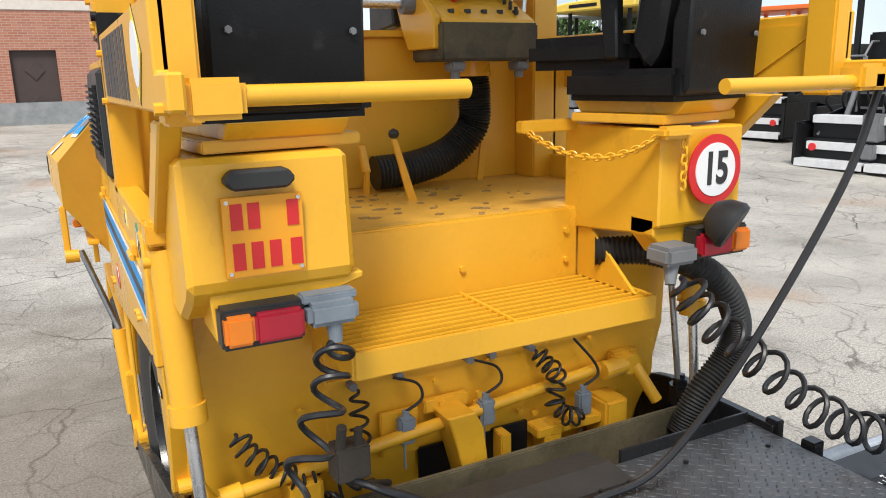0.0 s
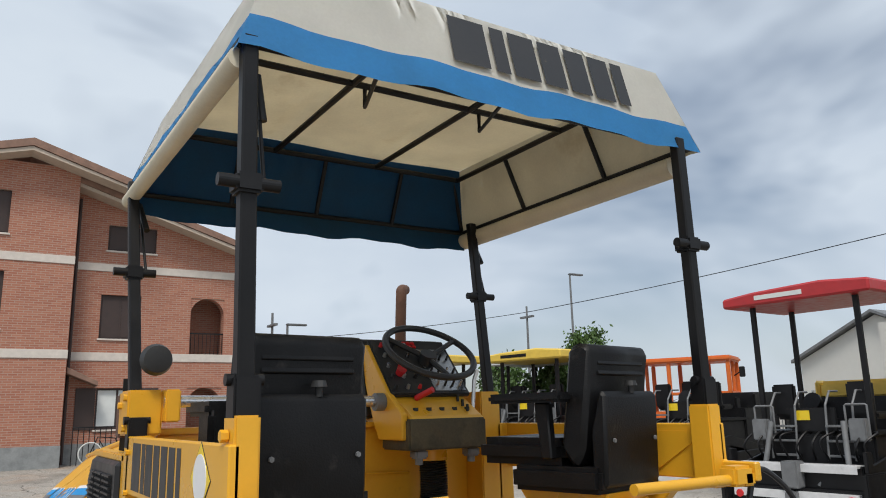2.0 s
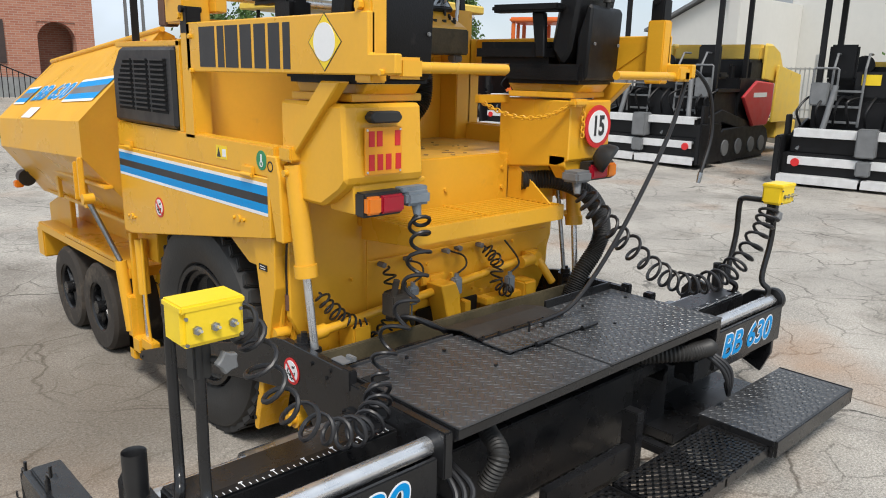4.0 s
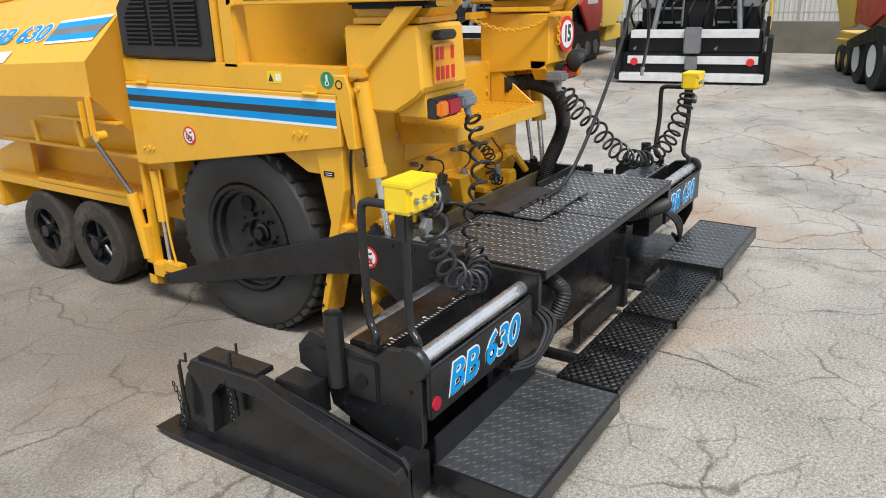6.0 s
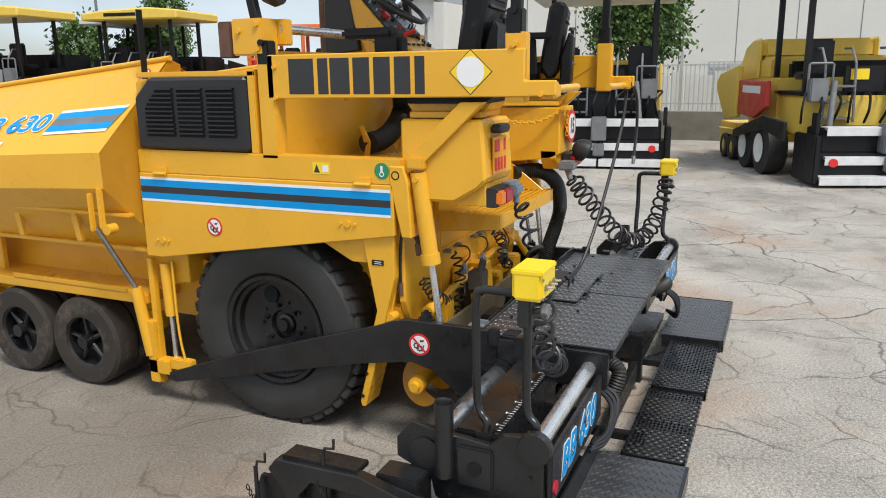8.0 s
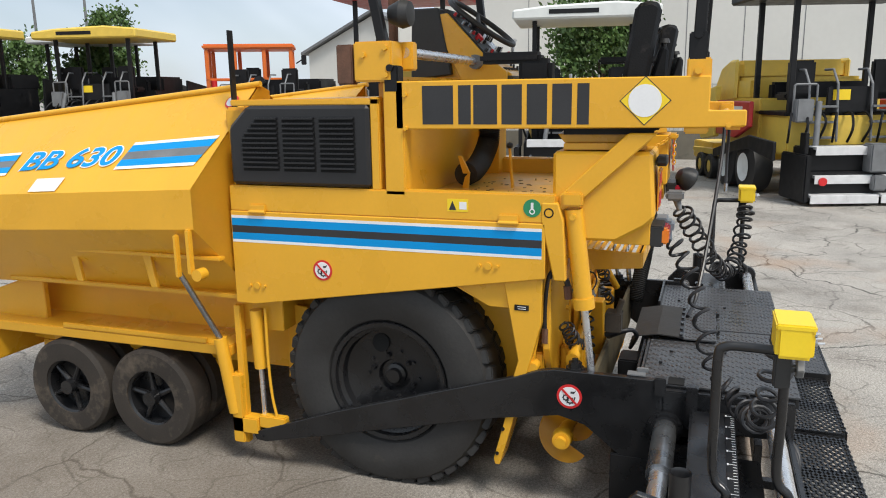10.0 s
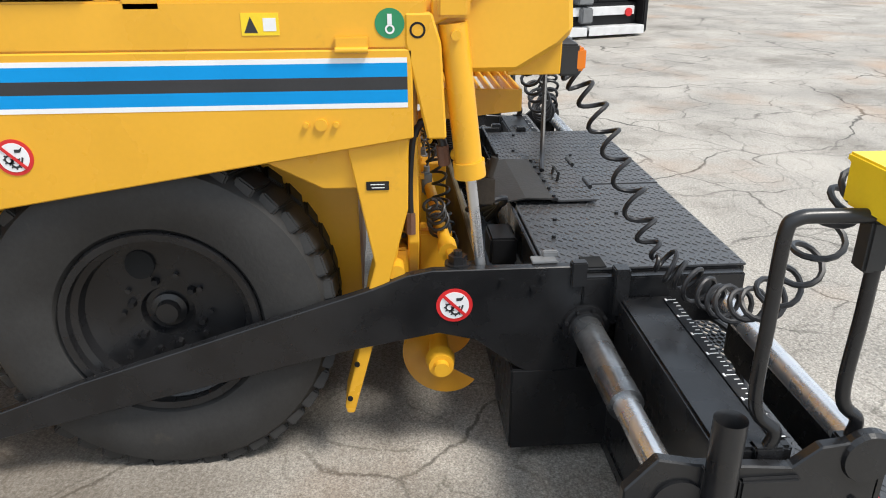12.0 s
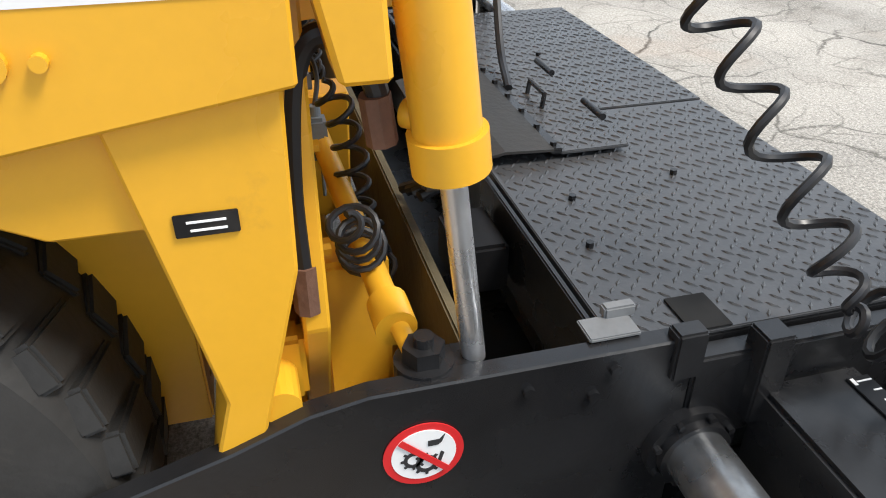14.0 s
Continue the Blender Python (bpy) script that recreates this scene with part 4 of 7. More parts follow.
def roundel(y, z, r, x, parent, face=WHITE, rim=RED, bar=True):
    o = part("warning_roundel", disc((x, y, z), r, "x", 0.002, 40), rim, parent, "red-rimmed round prohibition decal")
    part("roundel_face", disc((x - 0.0012, y, z), r * 0.80, "x", 0.002, 40), face, o)
    for dy, dz, q in ((0.26, -0.10, 0.25), (-0.06, -0.30, 0.28)):
        cy, cz = y + dy * r, z + dz * r
        g = lathe([(q * r, -0.0006), (q * r, 0.0006), (q * r * 0.62, 0.0006), (q * r * 0.62, -0.0006), (q * r, -0.0006)], (x - 0.0028, cy, cz), "x", 18)
        for k in range(8):
            a = k * math.pi / 4
            slab([(cy + q * r * (m * math.cos(a) - w * math.sin(a)), cz + q * r * (m * math.sin(a) + w * math.cos(a))) for m, w in ((0.95, -0.16), (1.28, -0.12), (1.28, 0.12), (0.95, 0.16))], "x", x - 0.0034, x - 0.0022, 0, g)
        part("gear_mark", g, DARK_DECAL, o)
    part("tool_mark", slab([(y - 0.10 * r, z + 0.28 * r), (y - 0.10 * r, z + 0.45 * r), (y - 0.38 * r, z + 0.45 * r), (y - 0.52 * r, z + 0.60 * r), (y - 0.44 * r, z + 0.36 * r), (y - 0.34 * r, z + 0.28 * r)], "x", x - 0.0034, x - 0.0022, 0), DARK_DECAL, o)
    part("tool_mark", slab([(y - 0.50 * r, z - 0.02 * r), (y - 0.42 * r, z + 0.04 * r), (y - 0.30 * r, z - 0.40 * r), (y - 0.38 * r, z - 0.42 * r)], "x", x - 0.0034, x - 0.0022, 0), DARK_DECAL, o)
    if bar:
        m = bmesh.new()
        b = bmesh.ops.create_cube(m, size=1, matrix=Matrix.Translation((x - 0.0045, y, z)) @ Matrix.Rotation(radians(45), 4, "X") @ Matrix.Diagonal((0.0012, r * 1.65, r * 0.17, 1)))
        part("roundel_bar", m, RED, o)
    return o


roundel(1.55, 1.125, 0.052, -0.9365, paver)
gd = part("lift_decal", disc((-0.931, 0.50, 1.453), 0.040, "x", 0.002, 36), GREEN, paver, "round green lifting point decal")
part("lift_mark", join(box(-0.9335, -0.9325, 0.494, 0.506, 1.45, 1.478, 0), lathe([(0.013, -0.0005), (0.013, 0.0005), (0.008, 0.0005), (0.008, -0.0005), (0.013, -0.0005)], (-0.933, 0.50, 1.438), "x", 20)), WHITE, gd)
wd = part("warning_label", box(-0.9318, -0.930, 0.795, 0.895, 1.425, 1.483, 0), BRIGHT_YELLOW, paver, "small yellow warning label")
part("label_mark", join(slab([(0.888, 1.432), (0.852, 1.432), (0.870, 1.474)], "x", -0.9325, -0.9315, 0)), DARK_DECAL, wd)
part("label_mark", join(box(-0.9325, -0.9315, 0.803, 0.837, 1.436, 1.470, 0)), WHITE, wd)
tagp = part("data_tag", box(-0.916, -0.912, 0.535, 0.602, 1.005, 1.032, 0.001), FAR_DARK, paver, "small dark data plate with unreadable lines")
part("tag_line", [box(-0.9172, -0.916, 0.548, 0.589, 1.022, 1.0245, 0), box(-0.9172, -0.916, 0.548, 0.586, 1.012, 1.0145, 0)], WHITE, tagp)
part("lift_hole", lathe([(0.022, 0.0), (0.022, -0.004), (0.016, -0.004), (0.016, 0.01)], (-0.932, 0.425, 1.455), "x", 20), FAR_DARK, paver)


# ---- seats, console, canopy ----
def seat(px, turn, arm):
    m = pose(px, 0.21, 1.725, 0, 0, turn) @ Matrix.Diagonal((0.90, 0.95, 0.94, 1))

    def put(name, bm, mat, parent, label=""):
        for one in bm if isinstance(bm, list) else [bm]:
            bmesh.ops.transform(one, matrix=m, verts=one.verts)
        return part(name, bm, mat, parent, label, smooth=True)

    base = put("seat_base", join(box(-0.21, 0.21, -0.17, 0.2, 0.0, 0.03, 0.004), slab([(-0.18, 0.03), (0.2, 0.03), (0.23, 0.07), (-0.21, 0.07)], "x", -0.16, 0.16, 0.003)), YELLOW, paver)
    su = put("operator_seat", box(-0.23, 0.23, -0.22, 0.22, 0.07, 0.17, 0.02), SEAT, paver, "worn black vinyl operator seat")
    put("cushion", box(-0.22, 0.22, -0.05, 0.42, 0.17, 0.28, 0.045), SEAT, su)
    put("backrest", slab([(-0.10, 0.16), (-0.15, 0.22), (-0.215, 0.625), (-0.17, 0.655), (-0.10, 0.635), (-0.04, 0.24)], "x", -0.225, 0.225, 0.02), SEAT, su)
    put("back_shell", slab([(-0.17, 0.07), (-0.235, 0.10), (-0.25, 0.445), (-0.22, 0.465), (-0.17, 0.30)], "x", -0.20, 0.20, 0.012), SEAT, su, "scuffed black plastic back shell")
    for z in (0.52, 0.56):
        put("backrest_ridge", slab([(-0.20, z), (-0.212, z + 0.006), (-0.206, z + 0.022)], "x", -0.17, 0.17, 0.002), SEAT, su)
    put("knob", join(rod((0.02, -0.235, 0.45), (0.02, -0.235, 0.49), 0.012), rod((0.02, -0.235, 0.48), (0.02, -0.235, 0.50), 0.028, 0.022, 10)), PLASTIC, su)
    put("shell_bolt", bolts([(-0.15, -0.25, 0.27), (0.16, -0.25, 0.27)], "y", 0.009, 0.004), FAR_GREY, su)
    if arm:
        put("armrest", join(box(-0.32, -0.23, -0.12, 0.26, 0.42, 0.46, 0.015), slab([(-0.02, 0.42), (0.05, 0.42), (0.02, 0.2), (-0.03, 0.2)], "x", -0.27, -0.23, 0.006)), SEAT, su)


seat(-0.65, 6, False)
seat(0.61, 12, True)
part("left_armrest", join(box(-0.80, -0.70, 0.50, 0.78, 2.10, 2.15, 0.02), box(-0.80, -0.70, 0.45, 0.60, 1.95, 2.12, 0.02)), SEAT, paver, "folded black armrest pad")

con = part("console", slab([(0.43, 2.0), (0.42, 2.068), (0.55, 2.14), (0.735, 2.34), (0.86, 2.36), (0.88, 2.1), (0.62, 1.99)], "x", 0.085, 0.395, 0.008), YELLOW, paver, "yellow control console")
part("console_box", box(0.075, 0.40, 0.415, 0.62, 1.955, 2.062, 0.006), MOULD, con, "grimy olive-black control box")
m_panel = pose(0.2425, 0.640, 2.240, 47.3, 0, 0)


def on_panel(name, bm, mat, parent, label="", smooth=False):
    bmesh.ops.transform(bm, matrix=m_panel, verts=bm.verts)
    return part(name, bm, mat, parent, label, smooth)


pnl = on_panel("dashboard", box(-0.17, 0.17, -0.14, 0.155, 0.0, 0.02, 0.004), PLASTIC, con, "black instrument panel with switches")
for i in range(15):
    x, y = -0.145 + 0.05 * (i % 3) + 0.004 * (i // 3), -0.11 + 0.056 * (i // 3)
    on_panel("switch", rod((x, y, 0.02), (x, y + 0.003, 0.036), 0.008, 0.006, 10), (PLASTIC, STEEL, RED, PLASTIC, STEEL)[i % 5], pnl)
plate_2 = on_panel("metal_plate", box(0.02, 0.155, -0.125, 0.10, 0.02, 0.023, 0), STEEL, pnl, "brushed metal switch plate")
for i in range(12):
    x, y = 0.035 + 0.034 * (i % 4), -0.10 + 0.07 * (i // 4)
    on_panel("toggle", rod((x, y, 0.023), (x + 0.004, y + 0.008, 0.045), 0.005, 0.004, 8), PLASTIC if i % 3 else CHROME, plate_2)
for i in range(6):
    on_panel("warning_light", box(-0.03 + 0.02 * (i % 3), -0.014 + 0.02 * (i % 3), 0.105 + 0.02 * (i // 3), 0.12 + 0.02 * (i // 3), 0.02, 0.028, 0.002), RED, pnl)
on_panel("stop_button", rod((-0.10, -0.035, 0.02), (-0.10, -0.035, 0.045), 0.017, 0.019, 16), RED, pnl)
for i in range(5):
    part("plinth_bolt", disc((0.13 + 0.055 * i, 0.465, 2.095), 0.010, "z", 0.012, 10), PLASTIC, con)
for i in range(6):
    part("key_row", box(0.335 + 0.01 * (i % 2), 0.343 + 0.01 * (i % 2), 0.44 + 0.016 * i, 0.45 + 0.016 * i, 2.085 + 0.009 * i, 2.102 + 0.009 * i, 0.001), PLASTIC, con)
part("console_side", slab([(0.44, 1.99), (0.44, 2.08), (0.55, 2.16), (0.72, 2.345), (0.80, 2.34), (0.66, 2.05), (0.62, 1.99)], "x", 0.060, 0.083, 0.004), YELLOW, con)
part("panel_back", slab([(0.70, 2.07), (0.76, 2.37), (0.89, 2.37), (0.90, 2.05)], "x", 0.05, 0.41, 0.006), PLASTIC, con, "black back cover of the console")
part("clamp_knob", disc((0.045, 0.58, 2.125), 0.032, "x", 0.04, 16), FAR_GREY, con)
for x in (0.11, 0.33):
    part("clamp", join(box(x, x + 0.05, 0.43, 0.48, 1.925, 1.957, 0.006), rod((x + 0.025, 0.455, 1.925), (x + 0.025, 0.455, 1.905), 0.014)), FAR_GREY, con)
sw = bmesh.new()
ring = [(0.18 * math.cos(2 * math.pi * i / 48), 0.18 * math.sin(2 * math.pi * i / 48), 0) for i in range(49)]
tube(ring, 0.013, 10, sw)
for a in (0.5, 2.6, 4.7):
    rod((0, 0, -0.03), (0.17 * math.cos(a), 0.17 * math.sin(a), 0), 0.012, 0.010, 8, sw)
rod((0, 0, -0.05), (0, 0, -0.01), 0.038, 0.034, 18, sw)
rod((0, 0, -0.17), (0, 0, -0.04), 0.02, 0.026, 12, sw)
bmesh.ops.transform(sw, matrix=pose(0.287, 0.62, 2.315, 36, 0, 0), verts=sw.verts)
part("steering_wheel", sw, PLASTIC, con, "black three-spoke steering wheel", smooth=True)
part("lever", rod((0.17, 0.53, 2.135), (0.20, 0.46, 2.165), 0.011), RED, con, "red hand lever", smooth=True)
part("side_lever", tube([(0.40, 0.50, 2.09), (0.41, 0.50, 2.20), (0.42, 0.49, 2.24)], 0.008, 8), CHROME, con, "bright side lever", smooth=True)
part("column", rod((0.262, 0.58, 1.91), (0.262, 0.58, 1.97), 0.058), YELLOW, con, smooth=True)
# the console is drawn at the origin of its own scale, then set on the bulkhead
CON = Matrix.Translation((0.40, 0.87, 2.146)) @ Matrix.Scale(1.28, 4) @ Matrix.Translation((-0.2375, -0.415, -2.125))
for piece in (con, *con.children_recursive):
    piece.data.transform(CON)
part("support_shaft", rod((-0.80, 1.14, 2.162), (0.17, 1.09, 2.15), 0.025, n=20), CHROME, paver, "bright steel support shaft", smooth=True)
part("flex_duct", corrugated([(0.43, 1.08, 1.90), (0.44, 1.08, 1.78), (0.43, 1.085, 1.67), (0.33, 1.10, 1.57), (0.17, 1.10, 1.52), (0.0, 1.10, 1.51)], 0.064), HOSE, paver, "dark corrugated cable duct, torn at its end", smooth=True)
lev = part("gear_lever", slab([(0.02, 1.43), (0.055, 1.43), (-0.02, 1.665), (-0.04, 1.665)], "y", 0.825, 0.837, 0.002), YELLOW, paver)
part("lever_knob", lathe([(0, 0.02), (0.016, 0.012), (0.02, 0), (0.016, -0.012), (0, -0.02)], (-0.030, 0.831, 1.68), "z", 14), PLASTIC, lev, smooth=True)
part("pedal", join(slab([(0.50, 1.43), (0.53, 1.43), (0.55, 1.60), (0.52, 1.60)], "y", 1.17, 1.182, 0.002), box(0.49, 0.57, 1.15, 1.175, 1.59, 1.69, 0.004)), YELLOW, paver)
part("pedal", join(slab([(1.07, 1.43), (1.11, 1.43), (1.09, 1.50), (1.06, 1.53)], "x", -0.05, -0.035, 0.002), slab([(1.06, 1.52), (1.10, 1.52), (1.13, 1.62), (1.11, 1.62)], "x", -0.055, -0.03, 0.002)), YELLOW, paver)
part("pipe", tube(smooth_path([(0.02, 1.2, 2.05), (-0.02, 1.19, 1.93), (0.10, 1.215, 1.83), (0.38, 1.215, 1.81)]), 0.005, 6), YELLOW, paver)

# chain between the seat boxes
chain_pts = smooth_path([(0.30, 0.42, 1.70), (0.33, 0.34, 1.66), (0.37, 0.24, 1.63), (0.41, 0.14, 1.63), (0.45, 0.05, 1.66), (0.48, -0.01, 1.70)], 5)
hook = part("chain_bar", box(0.28, 0.50, 0.40, 0.44, 1.69, 1.73, 0.004), YELLOW, paver)
part("chain_hook", box(0.46, 0.57, -0.05, 0.0, 1.69, 1.725, 0.01), YELLOW, paver)


def link(p, q, k):
    d = (Vector(q) - Vector(p))
    r = [(0.016 * math.cos(2 * math.pi * i / 10), 0.010 * math.sin(2 * math.pi * i / 10), 0) for i in range(11)]
    bm = tube(r, 0.0035, 6)
    bmesh.ops.transform(bm, matrix=Matrix.Translation((Vector(p) + Vector(q)) / 2) @ d.to_track_quat("X", "Z").to_matrix().to_4x4() @ Matrix.Rotation(k % 2 * math.pi / 2, 4, "X"), verts=bm.verts)
    return part("chain_link", bm, YELLOW, hook)


for k in range(len(chain_pts) - 1):
    link(chain_pts[k], chain_pts[k + 1], k)
for k in range(7):
    link((0.55, -0.03, 1.71 - 0.024 * k), (0.55, -0.03, 1.686 - 0.024 * k), k)

# canopy posts: lower steel leg, clamp, upper leg with gas strut
posts = [(-0.88, -0.16), (0.90, -0.16), (-0.895, 1.16), (0.88, 1.20)]
tops = [(-0.905, -0.19), (0.83, -0.20), (-0.93, 1.38), (0.88, 1.34)]
for k, ((x, y), (tx, ty)) in enumerate(zip(posts, tops)):
    z0 = 2.08 if k < 2 else 1.98
    zc = 2.71
    f = (zc - z0) / (3.12 - z0)
    mx, my = x + (tx - x) * f, y + (ty - y) * f
    pst = part("canopy_post", join(slab([(-0.03, -0.03), (0.03, -0.03), (0.03, 0.03), (-0.03, 0.03)], "z", 0, 0.001, 0)), FAR_DARK, paver, "black-painted canopy post with clamp")
    bm = bmesh.new()
    lo = [bm.verts.new((x + a * 0.024, y + b * 0.024, z0)) for a, b in ((-1, -1), (1, -1), (1, 1), (-1, 1))]
    hi = [bm.verts.new((tx + a * 0.022, ty + b * 0.022, 3.14)) for a, b in ((-1, -1), (1, -1), (1, 1), (-1, 1))]
    bm.faces.new(lo), bm.faces.new(hi)
    for i in range(4):
        bm.faces.new((lo[i], lo[(i + 1) % 4], hi[(i + 1) % 4], hi[i]))
    bmesh.ops.bevel(bm, geom=list(bm.edges), offset=0.005, segments=1, affect="EDGES")
    bm.to_mesh(pst.data)
    bm.free()
    part("clamp", join(box(mx - 0.038, mx + 0.038, my - 0.038, my + 0.038, zc - 0.028, zc + 0.028, 0.008), rod((mx - 0.085, my - 0.02, zc), (mx + 0.085, my - 0.02, zc), 0.018)), FAR_DARK, pst)
    part("post_bracket", join(box(x - 0.036, x + 0.036, y - 0.036, y + 0.036, z0, z0 + 0.12, 0.006), rod((x - 0.05, y, z0 + 0.11), (x + 0.05, y, z0 + 0.11), 0.016)), FAR_DARK, pst)
    part("gas_strut", join(rod((mx + 0.05, my + 0.01, zc + 0.02), (tx + 0.04, ty + 0.05, 3.05), 0.006), rod((mx + 0.047, my + 0.025, zc + 0.2), (tx + 0.04, ty + 0.05, 3.05), 0.013)), FAR_DARK, pst)
part("bolt", bolts([(-0.93, -0.165, 2.05)], "x", 0.016, 0.01), YELLOW, paver)
part("post_hood", lathe([(0.0, 0.07), (0.04, 0.06), (0.065, 0.0), (0.055, -0.04), (0.0, -0.05)], (-0.84, 1.13, 2.33), "y", 20), PLASTIC, paver, smooth=True)

# canopy: frame tubes, canvas roof with valance
can = part("canopy_frame", bmesh.new(), FAR_DARK, paver, "black tube frame of the canopy")
cb = bmesh.new()
CX, CY0, CY1, CZ = 0.925, -0.19, 1.50, 3.12
for a, b in (((-CX, CY0, CZ), (CX, CY0, CZ)), ((-CX, CY1, CZ), (CX, CY1, CZ)), ((-CX, CY0, CZ), (-CX, CY1, CZ)), ((CX, CY0, CZ), (CX, CY1, CZ)),
             ((-CX + 0.12, CY0 + 0.1, CZ + 0.27), (-CX + 0.12, CY1 - 0.15, CZ + 0.27)), ((CX - 0.12, CY0 + 0.1, CZ + 0.27), (CX - 0.12, CY1 - 0.15, CZ + 0.27)),
             ((-CX + 0.12, CY0 + 0.1, CZ + 0.27), (CX - 0.12, CY0 + 0.1, CZ + 0.27)), ((-CX + 0.12, CY1 - 0.15, CZ + 0.27), (CX - 0.12, CY1 - 0.15, CZ + 0.27)),
             ((-CX + 0.12, 0.45, CZ + 0.27), (CX - 0.12, 0.45, CZ + 0.27)),
             ((-0.28, CY0 + 0.1, CZ + 0.27), (-0.28, CY1 - 0.15, CZ + 0.27)), ((0.28, CY0 + 0.1, CZ + 0.27), (0.28, CY1 - 0.15, CZ + 0.27))):
    rod(a, b, 0.014, 0.014, 10, cb)
for x in (-CX, CX):
    for y in (CY0, 0.3, 0.9, CY1):
        rod((x, y, CZ), (x * 0.87, y + (0.1 if y < 0 else -0.1 if y > 1 else 0), CZ + 0.27), 0.012, 0.012, 8, cb)
for x in (-0.45, 0.0, 0.45):
    rod((x, CY1, CZ), (x, CY1 - 0.13, CZ + 0.27), 0.012, 0.012, 8, cb)
for x in (-0.28, 0.28):
    tube([(x - 0.06, 0.1, CZ + 0.26), (x - 0.06, 0.1, CZ + 0.18), (x + 0.05, 0.45, CZ + 0.18), (x + 0.05, 0.45, CZ + 0.26)], 0.009, 6, cb)
cb.to_mesh(can.data)
cb.free()
nx, ny = 26, 24
bm = bmesh.new()
grid = []
for i in range(nx + 1):
    row = []
    for j in range(ny + 1):
        u, v = i / nx, j / ny
        x = (-CX + 0.10) + u * (2 * CX - 0.20)
        y = (CY0 + 0.08) + v * (CY1 - CY0 - 0.22)
        sag = 0.03 * abs(math.sin(u * math.pi * 3)) * math.sin(v * math.pi) * math.sin(v * math.pi * 2 % math.pi)
        row.append(bm.verts.new((x, y, CZ + 0.325 - sag + 0.006 * math.sin(9 * u + 5 * v))))
    grid.append(row)
for i in range(nx):
    for j in range(ny):
        bm.faces.new((grid[i][j], grid[i + 1][j], grid[i + 1][j + 1], grid[i][j + 1]))
bmesh.ops.solidify(bm, geom=list(bm.faces), thickness=0.004)
roof = part("canopy_cover", bm, CANVAS, paver, "cream canvas canopy cover with blue edging", smooth=True)


def skirt(name, p0, p1, q0, q1, mat, drop0, drop1, label="", wave=0.008, n=30):
    """A strip of cloth between a top line p0-p1 and a lower line q0-q1."""
    bm = bmesh.new()
    rows = []
    for i in range(n + 1):
        u = i / n
        t, b = Vector(p0).lerp(Vector(p1), u), Vector(q0).lerp(Vector(q1), u)
        w = wave * math.sin(u * 19 + 1.3) + wave * 0.6 * math.sin(u * 43)
        rows.append([bm.verts.new(t.lerp(b, k) + Vector((0, 0, w * k))) for k in (drop0, (drop0 + drop1) / 2, drop1)])
    for a, b in zip(rows, rows[1:]):
        for k in range(2):
            bm.faces.new((a[k], b[k], b[k + 1], a[k + 1]))
    bmesh.ops.solidify(bm, geom=list(bm.faces), thickness=0.005)
    return part(name, bm, mat, roof, label, smooth=True)


tl, tr = (-CX + 0.10, CY0 + 0.06, CZ + 0.33), (CX - 0.10, CY0 + 0.06, CZ + 0.33)
bl, br = (-CX - 0.02, CY0 - 0.03, CZ - 0.03), (CX + 0.02, CY0 - 0.03, CZ - 0.03)
fl_, fr_ = (-CX + 0.10, CY1 - 0.14, CZ + 0.33), (CX - 0.10, CY1 - 0.14, CZ + 0.33)
gl, gr_ = (-CX - 0.02, CY1 + 0.02, CZ - 0.03), (CX + 0.02, CY1 + 0.02, CZ - 0.03)
for nm, a, b, c, d in (("valance_rear", tl, tr, bl, br), ("valance_left", fl_, tl, gl, bl)):
    skirt("valance", a, b, c, d, CANVAS_WHITE, 0.0, 0.68, "white canvas valance")
    skirt("blue_edging", a, b, c, d, CANVAS_BLUE, 0.68, 1.0, "blue canvas edging")
skirt("valance", tr, fr_, br, gr_, CANVAS, 0.0, 1.0, "cream canvas side valance")
skirt("valance", fl_, fr_, gl, gr_, CANVAS_NAVY, 0.0, 1.0, "dark blue front valance", 0.015)
skirt("front_curtain", (-CX, CY1, CZ + 0.02), (CX, CY1, CZ + 0.02), (-CX, CY1 - 0.02, CZ - 0.11), (CX, CY1 - 0.02, CZ - 0.11), CANVAS_NAVY, 0.0, 1.0, "rolled dark blue front curtain", 0.008)
part("rolled_curtain", rod((CX + 0.01, CY0 + 0.1, CZ - 0.05), (CX + 0.01, CY1, CZ - 0.05), 0.045, n=14), CANVAS, roof, "rolled cream side curtain", smooth=True)
part("rolled_curtain", rod((-CX - 0.0, CY0 + 0.02, CZ - 0.04), (-CX - 0.0, CY1, CZ - 0.04), 0.032, n=14), CANVAS, roof, "rolled cream side curtain", smooth=True)
# dark blocks of the maker's mark on the rear valance
for x0, w in ((-0.22, 0.15), (-0.045, 0.06), (0.035, 0.115), (0.17, 0.105), (0.295, 0.10), (0.415, 0.10), (0.535, 0.06)):
    bm = bmesh.new()
    a, b = Vector((0, tl[1], tl[2])), Vector((0, bl[1], bl[2]))
    hi, lo = a.lerp(b, 0.10), a.lerp(b, 0.62)
    bm.faces.new([bm.verts.new((x, p.y - 0.012, p.z + 0.004)) for x, p in ((x0, lo), (x0 + w, lo), (x0 + w, hi), (x0, hi))])
    part("maker_block", bm, DARK_DECAL, roof, "plain dark block of the maker's mark")

# ---- the screed ----
screed = thing("paving_screed", "black extending paving screed behind the paver, with tread plate walkways", "screed")


